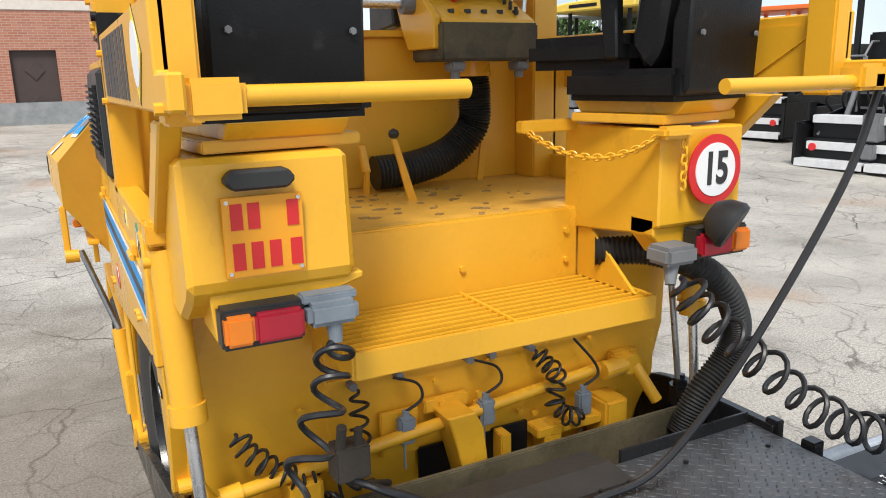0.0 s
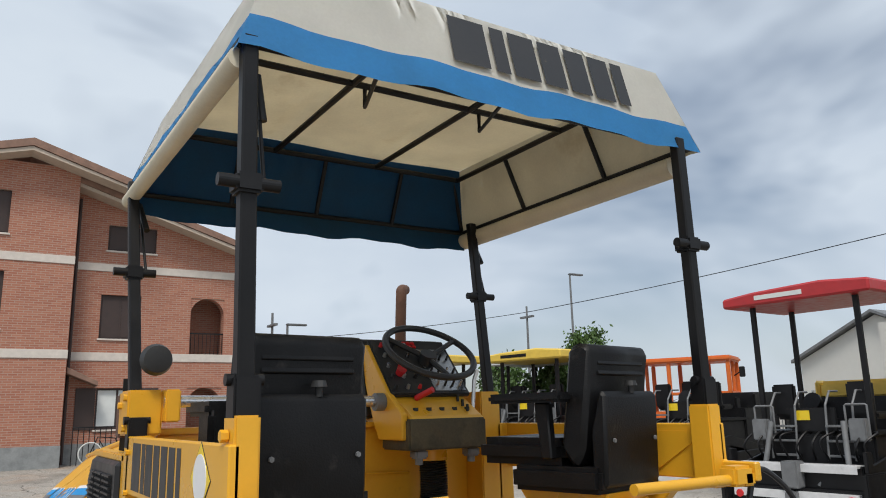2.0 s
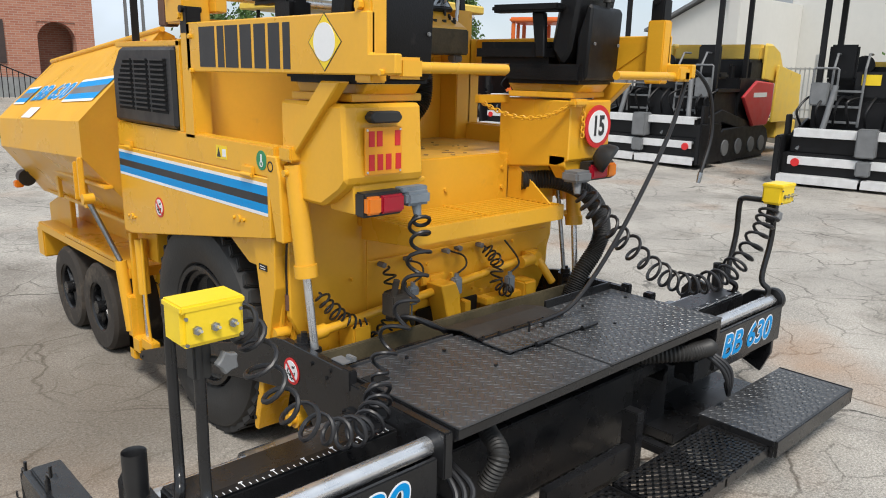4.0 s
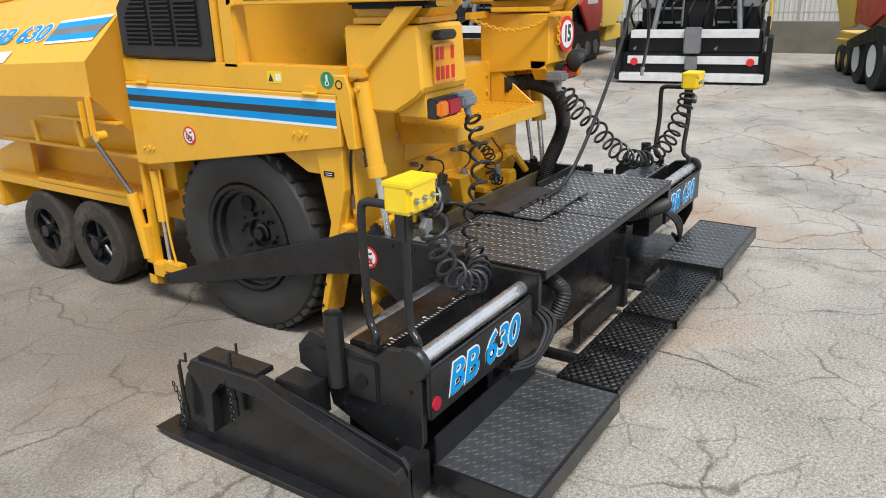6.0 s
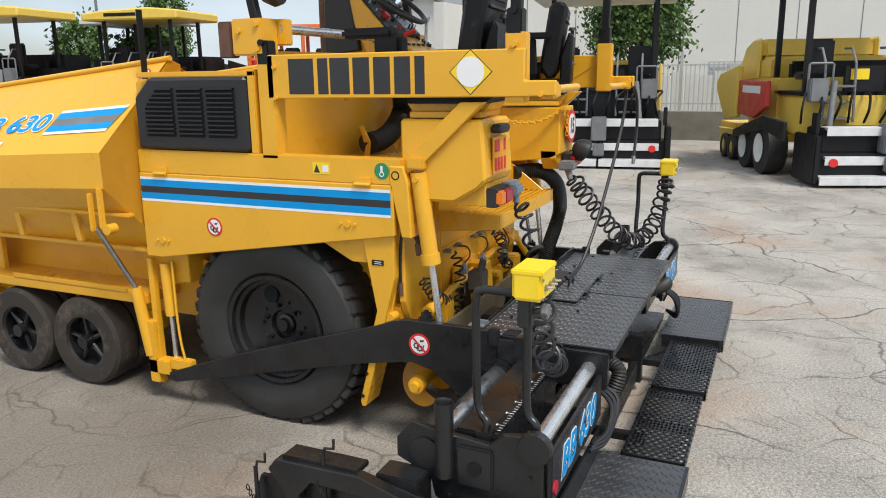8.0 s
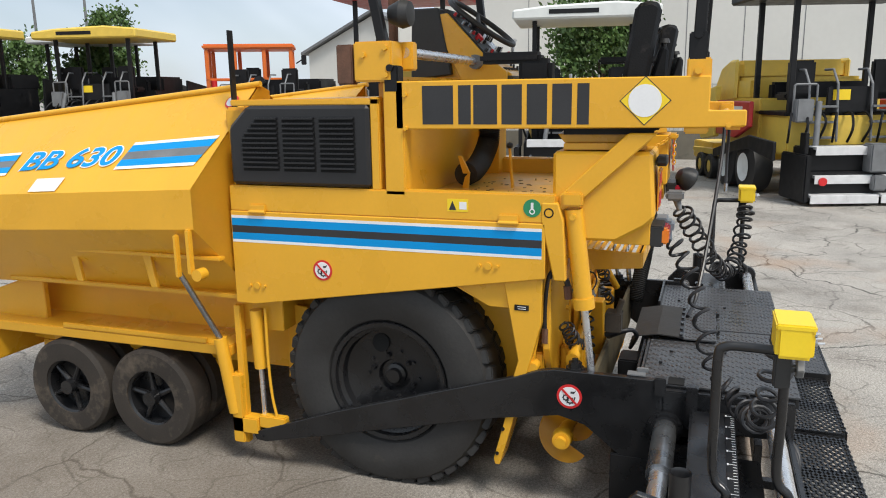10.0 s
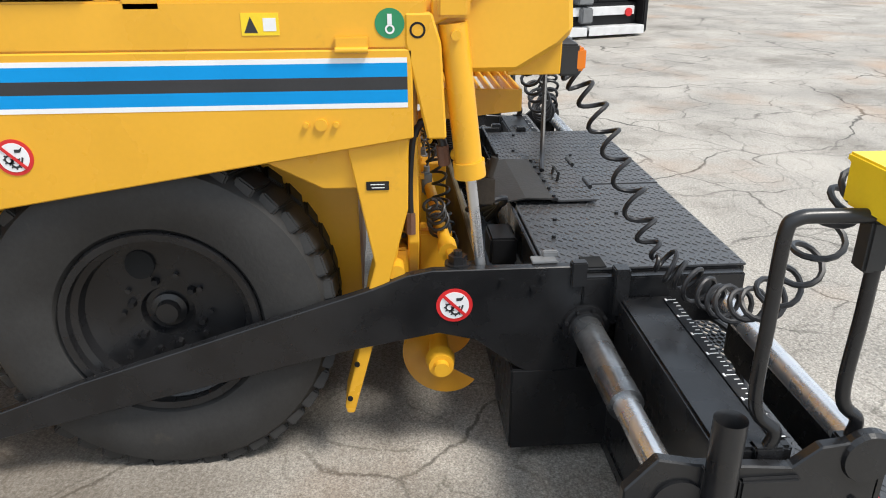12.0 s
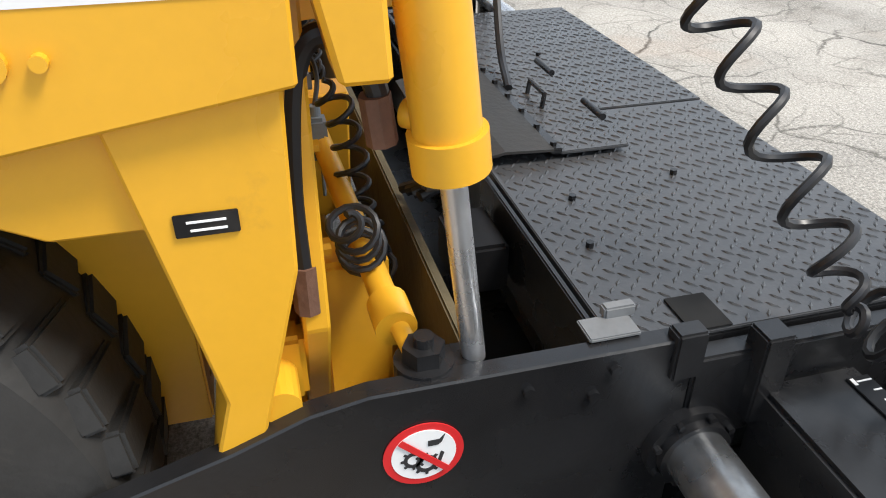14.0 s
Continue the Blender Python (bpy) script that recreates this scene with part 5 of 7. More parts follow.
def tread(name, x0, x1, y0, y1, z, parent, label="", spacing=0.034, hole=None):
    """A tread plate with raised lozenges, joined."""
    pl = part(name, box(x0, x1, y0, y1, z - 0.008, z, 0.002), BLACK_TREAD, parent, label)
    verts, faces = [], []
    i = 0
    y = y0 + 0.012
    while y < y1 - 0.01:
        x = x0 + 0.014 + (spacing / 2 if i % 2 else 0)
        k = 0
        while x < x1 - 0.012:
            if not (hole and hole[0] < x < hole[1] and hole[2] < y < hole[3]):
                a = radians(38 if (i + k) % 2 else -38)
                c, s = math.cos(a), math.sin(a)
                n = len(verts)
                for u, v, h in ((-0.013, 0, 0), (0, -0.0042, 0), (0.013, 0, 0), (0, 0.0042, 0), (-0.007, 0, 0.0026), (0.007, 0, 0.0026)):
                    verts.append((x + u * c - v * s, y + u * s + v * c, z + h))
                faces += [(n, n + 1, n + 4), (n + 1, n + 5, n + 4), (n + 1, n + 2, n + 5), (n + 2, n + 3, n + 5), (n + 3, n + 4, n + 5), (n + 3, n, n + 4)]
            x += spacing
            k += 1
        y += spacing / 2 + 0.002
        i += 1
    me = bpy.data.meshes.new("tread_pattern")
    me.from_pydata(verts, [], faces)
    me.materials.append(BLACK_TREAD)
    ob = new("tread_pattern", me)
    ob.parent = pl
    tagged(ob, kind="stuff")
    return pl


# tow arms
for s in (-1, 1):
    arm = part("tow_arm", slab([(2.06, 0.19), (2.04, 0.15), (1.98, 0.145), (1.30, 0.31), (0.70, 0.455), (0.40, 0.51), (0.28, 0.48), (0.14, 0.37), (0.08, 0.34), (-0.06, 0.33), (-0.06, 0.73), (0.42, 0.73), (0.50, 0.715), (0.60, 0.675), (1.00, 0.55), (1.55, 0.375)], "x", s * 0.925, s * 0.89, 0.003), BLACK, screed)
    arm.location.y = -0.03
    if s < 0:
        roundel(0.35, 0.61, 0.058, -0.927, arm)
    part("bolt", bolts([(s * 0.927, 0.07, 0.70), (s * 0.927, 0.10, 0.66), (s * 0.927, 0.20, 0.69), (s * 0.927, 2.0, 0.175)], "x", 0.009, 0.006), BLACK, arm)
    # side box under the deck and the front mould board
    part("side_box", join(box(s * 0.93, s * 0.60, -0.36, 0.13, 0.045, 0.36, 0.006), box(s * 0.93, s * 0.89, -0.62, -0.09, 0.52, 0.69, 0.005)), BLACK, screed)
    part("arm_bracket", [box(s * 0.955, s * 0.905, -0.235, -0.185, 0.56, 0.725, 0.004), box(s * 0.935, s * 0.90, -0.10, -0.05, 0.66, 0.745, 0.004)], BLACK, screed)
    part("link_head", join(rod((s * 0.872, 0.305, 0.66), (s * 0.872, 0.305, 0.735), 0.042, n=20), rod((s * 0.872, 0.305, 0.735), (s * 0.872, 0.305, 0.76), 0.03, n=6), rod((s * 0.872, 0.305, 0.76), (s * 0.872, 0.305, 0.775), 0.014)), BLACK, screed)
    part("rod_foot", join(box(s * 0.90, s * 0.835, 0.225, 0.30, 0.69, 0.725, 0.005)), BLACK, screed)

# deck frame
part("deck_frame", join(box(-0.88, 0.90, -0.36, 0.02, 0.46, 0.68, 0.006), box(-0.88, 0.90, -0.36, 0.12, 0.05, 0.42, 0.006), box(-0.885, 0.89, -0.635, -0.62, 0.655, 0.694, 0.003), box(-0.885, -0.865, -0.62, 0.0, 0.645, 0.694, 0.003)), BLACK, screed)
tread("deck_plate", -0.885, -0.035, -0.64, 0.01, 0.703, screed, "black diamond tread deck plate")
tread("deck_plate", -0.03, 0.89, -0.64, 0.0, 0.706, screed, "black diamond tread deck plate")
hatch = tread("hatch", -0.275, 0.28, -0.31, -0.15, 0.722, screed, "black diamond tread hatch with a grab handle", 0.03)
part("handle", tube([(-0.03, -0.20, 0.722), (-0.03, -0.205, 0.757), (0.07, -0.205, 0.757), (0.07, -0.20, 0.722)], 0.006), BLACK, hatch)
part("hatch_edge", box(-0.275, 0.28, -0.152, -0.125, 0.718, 0.73, 0.002), BLACK, hatch)
part("hatch_bolt", bolts([(-0.255 + 0.1 * i, -0.138, 0.733) for i in range(6)], "z", 0.008, 0.006), BLACK, hatch)
for x in (-0.12, 0.20):
    part("hinge", rod((x, -0.32, 0.722), (x + 0.11, -0.32, 0.722), 0.009), BLACK, hatch)
part("rubber_flap", slab([(-0.13, 0.732), (-0.02, 0.738), (0.10, 0.715), (0.10, 0.71), (-0.02, 0.732), (-0.13, 0.726)], "x", -0.28, 0.27, 0), RUBBER, screed, "dull black rubber flap")
part("deck_kerb", box(0.33, 0.88, 0.0, 0.012, 0.69, 0.745, 0.002), BLACK, screed)
part("deck_bolt", bolts([(-0.45, -0.10, 0.708), (-0.62, -0.06, 0.708), (0.5, -0.1, 0.71), (0.8, -0.15, 0.71), (-0.4, -0.35, 0.708), (0.4, -0.36, 0.71)], "z", 0.008, 0.006), BLACK, screed)
part("heater_well", box(-0.85, -0.30, 0.03, 0.042, 0.55, 0.712, 0.003), BLACK, screed)
part("control_case", join(box(-0.52, -0.36, 0.05, 0.15, 0.56, 0.665, 0.008)), FAR_DARK, screed, "black steel junction case")
part("gauge_scale", join(box(-0.90, -0.85, -0.01, 0.07, 0.731, 0.738, 0.002), box(-0.86, -0.84, -0.02, 0.03, 0.735, 0.755, 0.003)), FAR_GREY, screed, "small steel pointer and scale")

part("mould_board", box(-0.87, 0.87, 0.215, 0.235, 0.44, 0.70, 0.004), MOULD, screed, "tar-stained mould board plate")
part("deck_kerb", box(-0.87, -0.29, 0.012, 0.022, 0.66, 0.712, 0.002), BLACK_TREAD, screed)
# thin black sheet on the deck, painted as the shade in a notch
part("notch", box(-0.884, -0.80, -0.175, -0.105, 0.704, 0.7075, 0), HOLE_SHADE, screed)
# walkways
tread("foot_board", -1.69, -0.86, -0.975, -0.58, 0.182, screed, "black diamond tread foot board")
tread("foot_board", 0.79, 1.70, -1.0, -0.62, 0.225, screed, "black diamond tread foot board")
part("foot_frame", join(box(-1.69, -0.86, -0.99, -0.975, 0.10, 0.185, 0.003), box(-1.70, -1.69, -0.985, -0.57, 0.10, 0.185, 0.003), box(-0.868, -0.853, -0.985, -0.58, 0.10, 0.173, 0.003), box(-1.69, -0.86, -0.58, -0.57, 0.17, 0.30, 0.003)), BLACK, screed)
part("foot_frame", join(box(0.79, 1.70, -1.015, -1.0, 0.145, 0.228, 0.003), box(1.70, 1.712, -1.015, -0.62, 0.145, 0.228, 0.003), box(0.778, 0.79, -1.0, -0.63, 0.145, 0.228, 0.003), box(1.50, 1.65, -0.66, -0.62, 0.03, 0.20, 0.003)), BLACK, screed)


def mesh_walk(x0, x1, y0, y1, z):
    """Expanded metal walkway: a frame and diamond strands."""
    fr = part("mesh_walkway", join(box(x0, x1, y0, y0 + 0.012, z - 0.05, z, 0.002), box(x0, x1, y1 - 0.012, y1, z - 0.05, z, 0.002), box(x0, x0 + 0.012, y0, y1, z - 0.05, z, 0.002), box(x1 - 0.012, x1, y0, y1, z - 0.05, z, 0.002), box((x0 + x1) / 2 - 0.01, (x0 + x1) / 2 + 0.01, y0, y1, z - 0.05, z - 0.006, 0.002)), BLACK, screed, "black expanded metal walkway")
    verts, faces = [], []

    def strand(ax, ay, bx, by):
        d = Vector((bx - ax, by - ay, 0))
        n_ = Vector((-d.y, d.x, 0)).normalized() * 0.0058
        k = len(verts)
        for px, py in ((ax, ay), (bx, by)):
            for o, h in ((-1, -0.006), (1, -0.006), (1, 0.0), (-1, 0.0)):
                verts.append((px + n_.x * o, py + n_.y * o, z + h))
        faces.extend([(k, k + 1, k + 5, k + 4), (k + 1, k + 2, k + 6, k + 5), (k + 2, k + 3, k + 7, k + 6), (k + 3, k, k + 4, k + 7)])

    px, py = 0.028, 0.019
    ni, nj = int((x1 - x0) / px), int((y1 - y0) / py)
    for i in range(ni):
        for j in range(nj):
            cx, cy = x0 + (i + 0.5) * px, y0 + (j + 0.5) * py
            if (i + j) % 2:
                strand(cx - px / 2, cy - py / 2, cx + px / 2, cy + py / 2)
            else:
                strand(cx - px / 2, cy + py / 2, cx + px / 2, cy - py / 2)
    me = bpy.data.meshes.new("mesh_strand")
    me.from_pydata(verts, [], faces)
    me.materials.append(BLACK)
    ob = new("mesh_strand", me)
    ob.parent = fr
    tagged(ob, kind="stuff")


mesh_walk(-0.85, -0.04, -0.97, -0.68, 0.188)
mesh_walk(-0.035, 0.775, -0.985, -0.69, 0.20)
for x in (-0.60, 0.45):
    part("walk_arm", box(x, x + 0.05, -0.75, -0.45, 0.12, 0.16, 0.004), BLACK, screed)
part("front_beam", join(box(0.30, 0.36, -0.58, -0.50, 0.06, 0.36, 0.004), box(-0.30, 0.34, -0.56, -0.52, 0.08, 0.20, 0.004)), BLACK, screed)


def extension(s, xe, lean):
    """A sliding extension: guide tubes, box beam with a scale, end plate and rear panel."""
    ext = part("extension", join(box(s * 0.93, s * (xe - 0.03), -0.385, -0.205, 0.36, 0.62, 0.008), box(s * 0.93, s * (xe - 0.02), -0.50, -0.39, 0.30, 0.42, 0.006)), BLACK, screed, "black box beam of the sliding extension")
    flange = part("tube_flange", join(disc((s * 0.935, -0.105, 0.52), 0.075, "x", 0.02, 32), disc((s * 0.945, -0.105, 0.52), 0.06, "x", 0.03, 32)), BLACK, screed, smooth=True)
    for k in range(8):
        a = k * math.pi / 4 + 0.3
        part("flange_bolt", disc((s * 0.949, -0.105 + 0.067 * math.cos(a), 0.52 + 0.067 * math.sin(a)), 0.006, "x", 0.012, 6), BLACK, flange)
    part("sleeve_tube", join(rod((s * 0.94, -0.105, 0.52), (s * (0.94 + (xe - 0.94) * 0.55), -0.105, 0.52), 0.05, n=32)), STEEL, ext, "worn steel sleeve tube", smooth=True)
    part("guide_tube", join(rod((s * 1.2, -0.105, 0.52), (s * (xe - 0.02), -0.105, 0.52), 0.036, n=32)), CHROME, ext, "polished steel guide tube", smooth=True)
    part("guide_tube", rod((s * 0.93, -0.535, 0.615), (s * (xe - 0.02), -0.535, 0.615), 0.033, n=32), CHROME, ext, "polished steel guide tube", smooth=True)
    scale = part("scale_strip", box(s * 0.96, s * (xe - 0.06), -0.383, -0.343, 0.621, 0.624, 0.001), FAR_DARK, ext, "dark scale strip with white ticks")
    n = int((xe - 1.0) / 0.022)
    for i in range(n):
        x = 0.97 + i * 0.022
        part("tick", box(s * x, s * (x + 0.003), -0.38, -0.38 + (0.026 if i % 5 == 0 else 0.014), 0.6235, 0.6248, 0), WHITE, scale)
        if i % 5 == 0:
            part("scale_figure", box(s * (x - 0.006), s * (x + 0.008), -0.352, -0.346, 0.6235, 0.6248, 0), WHITE, scale)
    panel = part("rear_panel", box(s * 0.94, s * xe, -0.60, -0.58, 0.40, 0.60, 0.004), BLACK, ext)
    xa, xb = (s * (xe - 0.03), s * 1.0) if s < 0 else (0.92, xe - 0.06)
    model_mark((1, 0, 0), (0, 0, 1), (0, -1, 0), ((xa + xb) / 2, -0.602, 0.50), (xb - xa) * 0.92, 0.13, panel)
    if s < 0:
        part("reflector", disc((s * (xe + 0.0) + 0.03, -0.602, 0.46), 0.026, "y", 0.012, 20), RED_LENS, panel, "round red reflector")
    endp = part("end_plate", join(slab([(0.02, 0.56), (0.02, 0.48), (-0.12, 0.42), (-0.14, 0.34), (-0.52, 0.18), (-0.57, 0.30), (-0.57, 0.62), (-0.50, 0.66), (-0.42, 0.65), (-0.36, 0.60), (-0.14, 0.62), (-0.05, 0.64)], "x", s * (xe - 0.015), s * (xe + 0.015), 0.004),
                                  lathe([(0.0, -0.012), (0.06, -0.012), (0.066, 0.0), (0.066, 0.02), (0.0, 0.02)], (s * (xe + 0.012), -0.535, 0.615), "x", 28), lathe([(0.0, -0.012), (0.062, -0.012), (0.062, 0.02), (0.0, 0.02)], (s * (xe + 0.012), -0.105, 0.52), "x", 28),
                                  box(s * (xe + 0.01), s * (xe + 0.03), -0.38, -0.24, 0.42, 0.58, 0.012)), BLACK, ext)
    part("screw_hole", disc((s * (xe + 0.03), -0.31, 0.50), 0.028, "x", 0.012, 20), FAR_DARK, endp)
    part("bolt", bolts([(s * (xe + 0.017), y, z) for y, z in ((-0.10, 0.40), (-0.2, 0.36), (-0.45, 0.28), (-0.52, 0.5), (-0.4, 0.42), (-0.52, 0.24), (-0.3, 0.36))], "x", 0.009, 0.006), BLACK, endp)
    part("socket_tube", join(lathe([(0.036, 0.30), (0.036, 0.0), (0.03, 0.0), (0.03, 0.29), (0.036, 0.30)], (s * (xe + 0.03), -0.19, 0.45), "z", 24), box(s * (xe + 0.01), s * (xe + 0.03), -0.22, -0.15, 0.55, 0.62, 0.003)), BLACK, ext, smooth=True)
    # strike-off plate underneath
    part("sole_plate", join(box(s * 0.75, s * (xe + 0.02), -0.52, -0.20, 0.03, 0.08, 0.004), box(s * 0.90, s * xe, -0.225, -0.205, 0.06, 0.37, 0.004)), BLACK, ext)
    # bent handles that carry the control box
    hx = xe - 0.04
    bx = hx + lean
    part("handle_frame", tube(smooth_path([(s * hx, -0.32, 0.60), (s * hx, -0.335, 0.66), (s * (hx - 0.02), -0.29, 0.72), (s * (hx - 0.02 + lean), -0.285, 0.95), (s * (hx - 0.02 + lean), -0.285, 1.13), (s * (hx - 0.02 + lean), -0.305, 1.165), (s * (hx - 0.02 + lean), -0.36, 1.17), (s * (hx - 0.01 + lean), -0.47, 1.17)], 6), 0.016, 12), BLACK, ext, "bent black handle tube", smooth=True)
    part("handle_frame", tube(smooth_path([(s * hx, -0.515, 0.62), (s * hx, -0.525, 0.68), (s * (hx - 0.01), -0.485, 0.74), (s * (hx - 0.01 + lean), -0.485, 0.95), (s * (hx - 0.01 + lean), -0.485, 1.16)], 6), 0.016, 12), BLACK, ext, "bent black handle tube", smooth=True)
    for y0, y1, zt in ((-0.36, -0.29, 0.625), (-0.545, -0.485, 0.64)):
        part("handle_foot", box(s * (hx + 0.02), s * (hx - 0.02), y0, y1, 0.58, zt, 0.005), BLACK, ext)
    y0, y1, z0, z1 = -0.555, -0.445, 1.165, 1.275
    xa, xb = s * (bx + 0.06), s * (bx - 0.11)
    cbx = part("control_box", box(xa, xb, y0, y1, z0, z1, 0.012), BRIGHT_YELLOW, ext, "yellow remote control box with toggle switches")
    part("box_lid", box(xa + s * 0.002, xb - s * 0.002, y0 - 0.002, y1 + 0.002, z1 - 0.018, z1 + 0.003, 0.005), BRIGHT_YELLOW, cbx)
    for px in (xa - s * 0.012, xb + s * 0.012):
        for pz in (z0 + 0.012, z1 - 0.03):
            part("lid_screw", disc((px, y0 - 0.001, pz), 0.005, "y", 0.006, 8), STEEL, cbx)
    for i in range(3):
        tx = s * (bx + 0.022 - 0.048 * i)
        tg = part("toggle", rod((tx, y0 + 0.002, 1.212), (tx, y0 - 0.03, 1.216), 0.005, 0.004, 8), CHROME, cbx)
        part("toggle_nut", disc((tx, y0 - 0.003, 1.212), 0.012, "y", 0.012, 6), STEEL, tg)
    part("box_mount", join(box(s * (bx + 0.01), s * (bx - 0.04), -0.50, -0.45, 1.05, 1.165, 0.006), rod((s * (bx - 0.03), -0.47, 1.10), (s * (bx - 0.06), -0.52, 1.10), 0.012)), PLASTIC, cbx)
    knob = bmesh.new()
    slab([((0.034 if k % 2 else 0.024) * math.cos(k * math.pi / 5) + s * (bx - 0.065), (0.034 if k % 2 else 0.024) * math.sin(k * math.pi / 5) + 1.10) for k in range(10)], "y", -0.545, -0.52, 0.004, knob)
    part("star_knob", knob, FAR_GREY, cbx, "grey plastic star knob", smooth=True)
    return ext


extension(-1, 1.74, 0.0)
extension(1, 1.69, 0.06)

# end gate lying along the outer end of the near extension
gate = part("end_gate", slab([(0.72, 0.03), (0.60, 0.33), (0.50, 0.34), (0.47, 0.30), (0.44, 0.42), (0.36, 0.47), (0.05, 0.43), (-0.55, 0.30), (-0.58, 0.26), (-0.58, 0.03)], "x", -1.865, -1.845, 0.003), BLACK, screed, "black steel end gate with adjusting screws and chains")
part("gate_beam", join(slab([(0.52, 0.40), (0.48, 0.45), (0.10, 0.455), (-0.02, 0.42), (-0.56, 0.27), (-0.58, 0.22), (-0.02, 0.34), (0.10, 0.375), (0.32, 0.38), (0.38, 0.31), (0.40, 0.12), (0.44, 0.12), (0.44, 0.30)], "x", -1.92, -1.865, 0.004)), BLACK, gate)
part("gate_skid", join(slab([(0.80, 0.03), (0.72, 0.03), (-0.58, 0.03), (-0.58, 0.0), (0.70, 0.0)], "x", -1.93, -1.80, 0.003)), BLACK, gate)
part("gate_link", [box(-1.86, -1.74, -0.12, 0.06, 0.30, 0.45, 0.005), box(-1.86, -1.73, -0.58, -0.48, 0.10, 0.27, 0.005)], BLACK, gate)
part("gate_top", join(box(-1.90, -1.80, 0.12, 0.46, 0.44, 0.465, 0.004)), BLACK, gate)
for y, z in ((0.60, 0.33), (0.27, 0.455)):
    part("adjusting_screw", join(rod((-1.895, y, z - 0.22), (-1.895, y, z + 0.05), 0.009), tube([(-1.895, y, z + 0.03), (-1.895, y - 0.01, z + 0.075), (-1.895, y - 0.05, z + 0.08), (-1.895, y - 0.052, z + 0.12)], 0.006), rod((-1.895, y, z - 0.22), (-1.895, y, z - 0.14), 0.014)), BLACK, gate)
    for k in range(11):
        r = [(0.013 * math.cos(2 * math.pi * i / 8), 0.008 * math.sin(2 * math.pi * i / 8), 0) for i in range(9)]
        bm = tube(r, 0.0028, 5)
        bmesh.ops.transform(bm, matrix=Matrix.Translation((-1.915 - 0.002 * (k % 2), y + 0.03 - 0.03 * min(k, 3) / 3 - 0.003 * (k % 3), z - 0.04 - 0.02 * k)) @ Matrix.Rotation(math.pi / 2, 4, "Y") @ Matrix.Rotation(k % 2 * math.pi / 2, 4, "X"), verts=bm.verts)
        part("chain_link", bm, BLACK, gate)

# auger under the rear wall, its flights ending outside the tow arms
aug = part("auger", rod((-0.86, 0.36, 0.37), (0.86, 0.36, 0.37), 0.035), YELLOW, paver, "yellow auger shaft with flights", smooth=True)
for s in (-1, 1):
    bm = bmesh.new()
    rows = []
    for i in range(120):
        a = i / 120 * 2 * math.pi * 2.6 + 3.6
        x = s * (0.88 - 0.62 * i / 120)
        rows.append((bm.verts.new((x, 0.36 + 0.033 * math.cos(a), 0.37 + 0.033 * math.sin(a))), bm.verts.new((x + s * 0.02, 0.36 + 0.125 * math.cos(a), 0.37 + 0.125 * math.sin(a)))))
    for p, q in zip(rows, rows[1:]):
        bm.faces.new((p[0], q[0], q[1], p[1]))
    bmesh.ops.solidify(bm, geom=list(bm.faces), thickness=0.012)
    part("flight", bm, YELLOW, aug, smooth=True)
    part("shaft_end", join(rod((s * 0.85, 0.36, 0.37), (s * 0.90, 0.36, 0.37), 0.05, 0.042, 20), rod((s * 0.90, 0.36, 0.37), (s * 0.925, 0.36, 0.37), 0.026, n=16)), YELLOW, aug, smooth=True)
    part("auger_hanger", join(box(s * 0.62, s * 0.52, 0.30, 0.42, 0.38, 0.74, 0.01), disc((s * 0.66, 0.50, 0.72), 0.075, "x", 0.12, 20), rod((s * 0.70, 0.50, 0.72), (s * 0.78, 0.50, 0.72), 0.045, n=20)), YELLOW, paver)
    for k in range(6):
        part("flange_bolt", disc((s * 0.722, 0.50 + 0.06 * math.cos(k * 1.047), 0.72 + 0.06 * math.sin(k * 1.047)), 0.009, "x", 0.012, 6), STEEL, paver)

# ---- rear wall fittings, hoses and cables ----
part("cross_bar", join(rod((-0.74, 0.33, 0.745), (0.64, 0.395, 0.835), 0.021), rod((-0.825, 0.315, 0.735), (-0.72, 0.33, 0.747), 0.014), rod((-0.76, 0.329, 0.743), (-0.70, 0.331, 0.748), 0.031)), YELLOW, paver, "long yellow cross rod", smooth=True)
part("rod_head", join(rod((0.60, 0.365, 0.832), (0.70, 0.37, 0.838), 0.033), disc((0.72, 0.37, 0.84), 0.038, "y", 0.05, 18), box(0.66, 0.78, 0.38, 0.42, 0.80, 0.88, 0.006), rod((0.74, 0.36, 0.83), (0.80, 0.30, 0.70), 0.022)), YELLOW, paver)
part("pin_bracket", join(rod((-0.90, 0.50, 0.715), (-0.74, 0.50, 0.715), 0.026), box(-0.83, -0.78, 0.46, 0.54, 0.66, 0.77, 0.008)), YELLOW, paver)
part("hang_bracket", join(slab([(-0.07, 0.84), (0.03, 0.84), (0.06, 0.78), (0.09, 0.52), (0.02, 0.50), (-0.05, 0.78)], "y", 0.28, 0.405, 0.005), box(-0.10, 0.06, 0.385, 0.41, 0.82, 0.865, 0.004)), YELLOW, paver)
part("wall_bracket", [box(0.30, 0.66, 0.33, 0.41, 0.655, 0.69, 0.004), box(0.33, 0.40, 0.33, 0.41, 0.56, 0.66, 0.004), box(-0.25, -0.12, 0.39, 0.41, 0.70, 0.85, 0.004), box(0.08, 0.15, 0.39, 0.41, 0.70, 0.82, 0.004), box(0.16, 0.20, 0.34, 0.41, 0.56, 0.70, 0.004)], YELLOW, paver)
part("wall_seam", join(box(-0.420, -0.414, 0.399, 0.407, 0.66, 1.13, 0), box(-0.41, 0.84, 0.399, 0.407, 0.985, 0.991, 0)), YELLOW, paver)
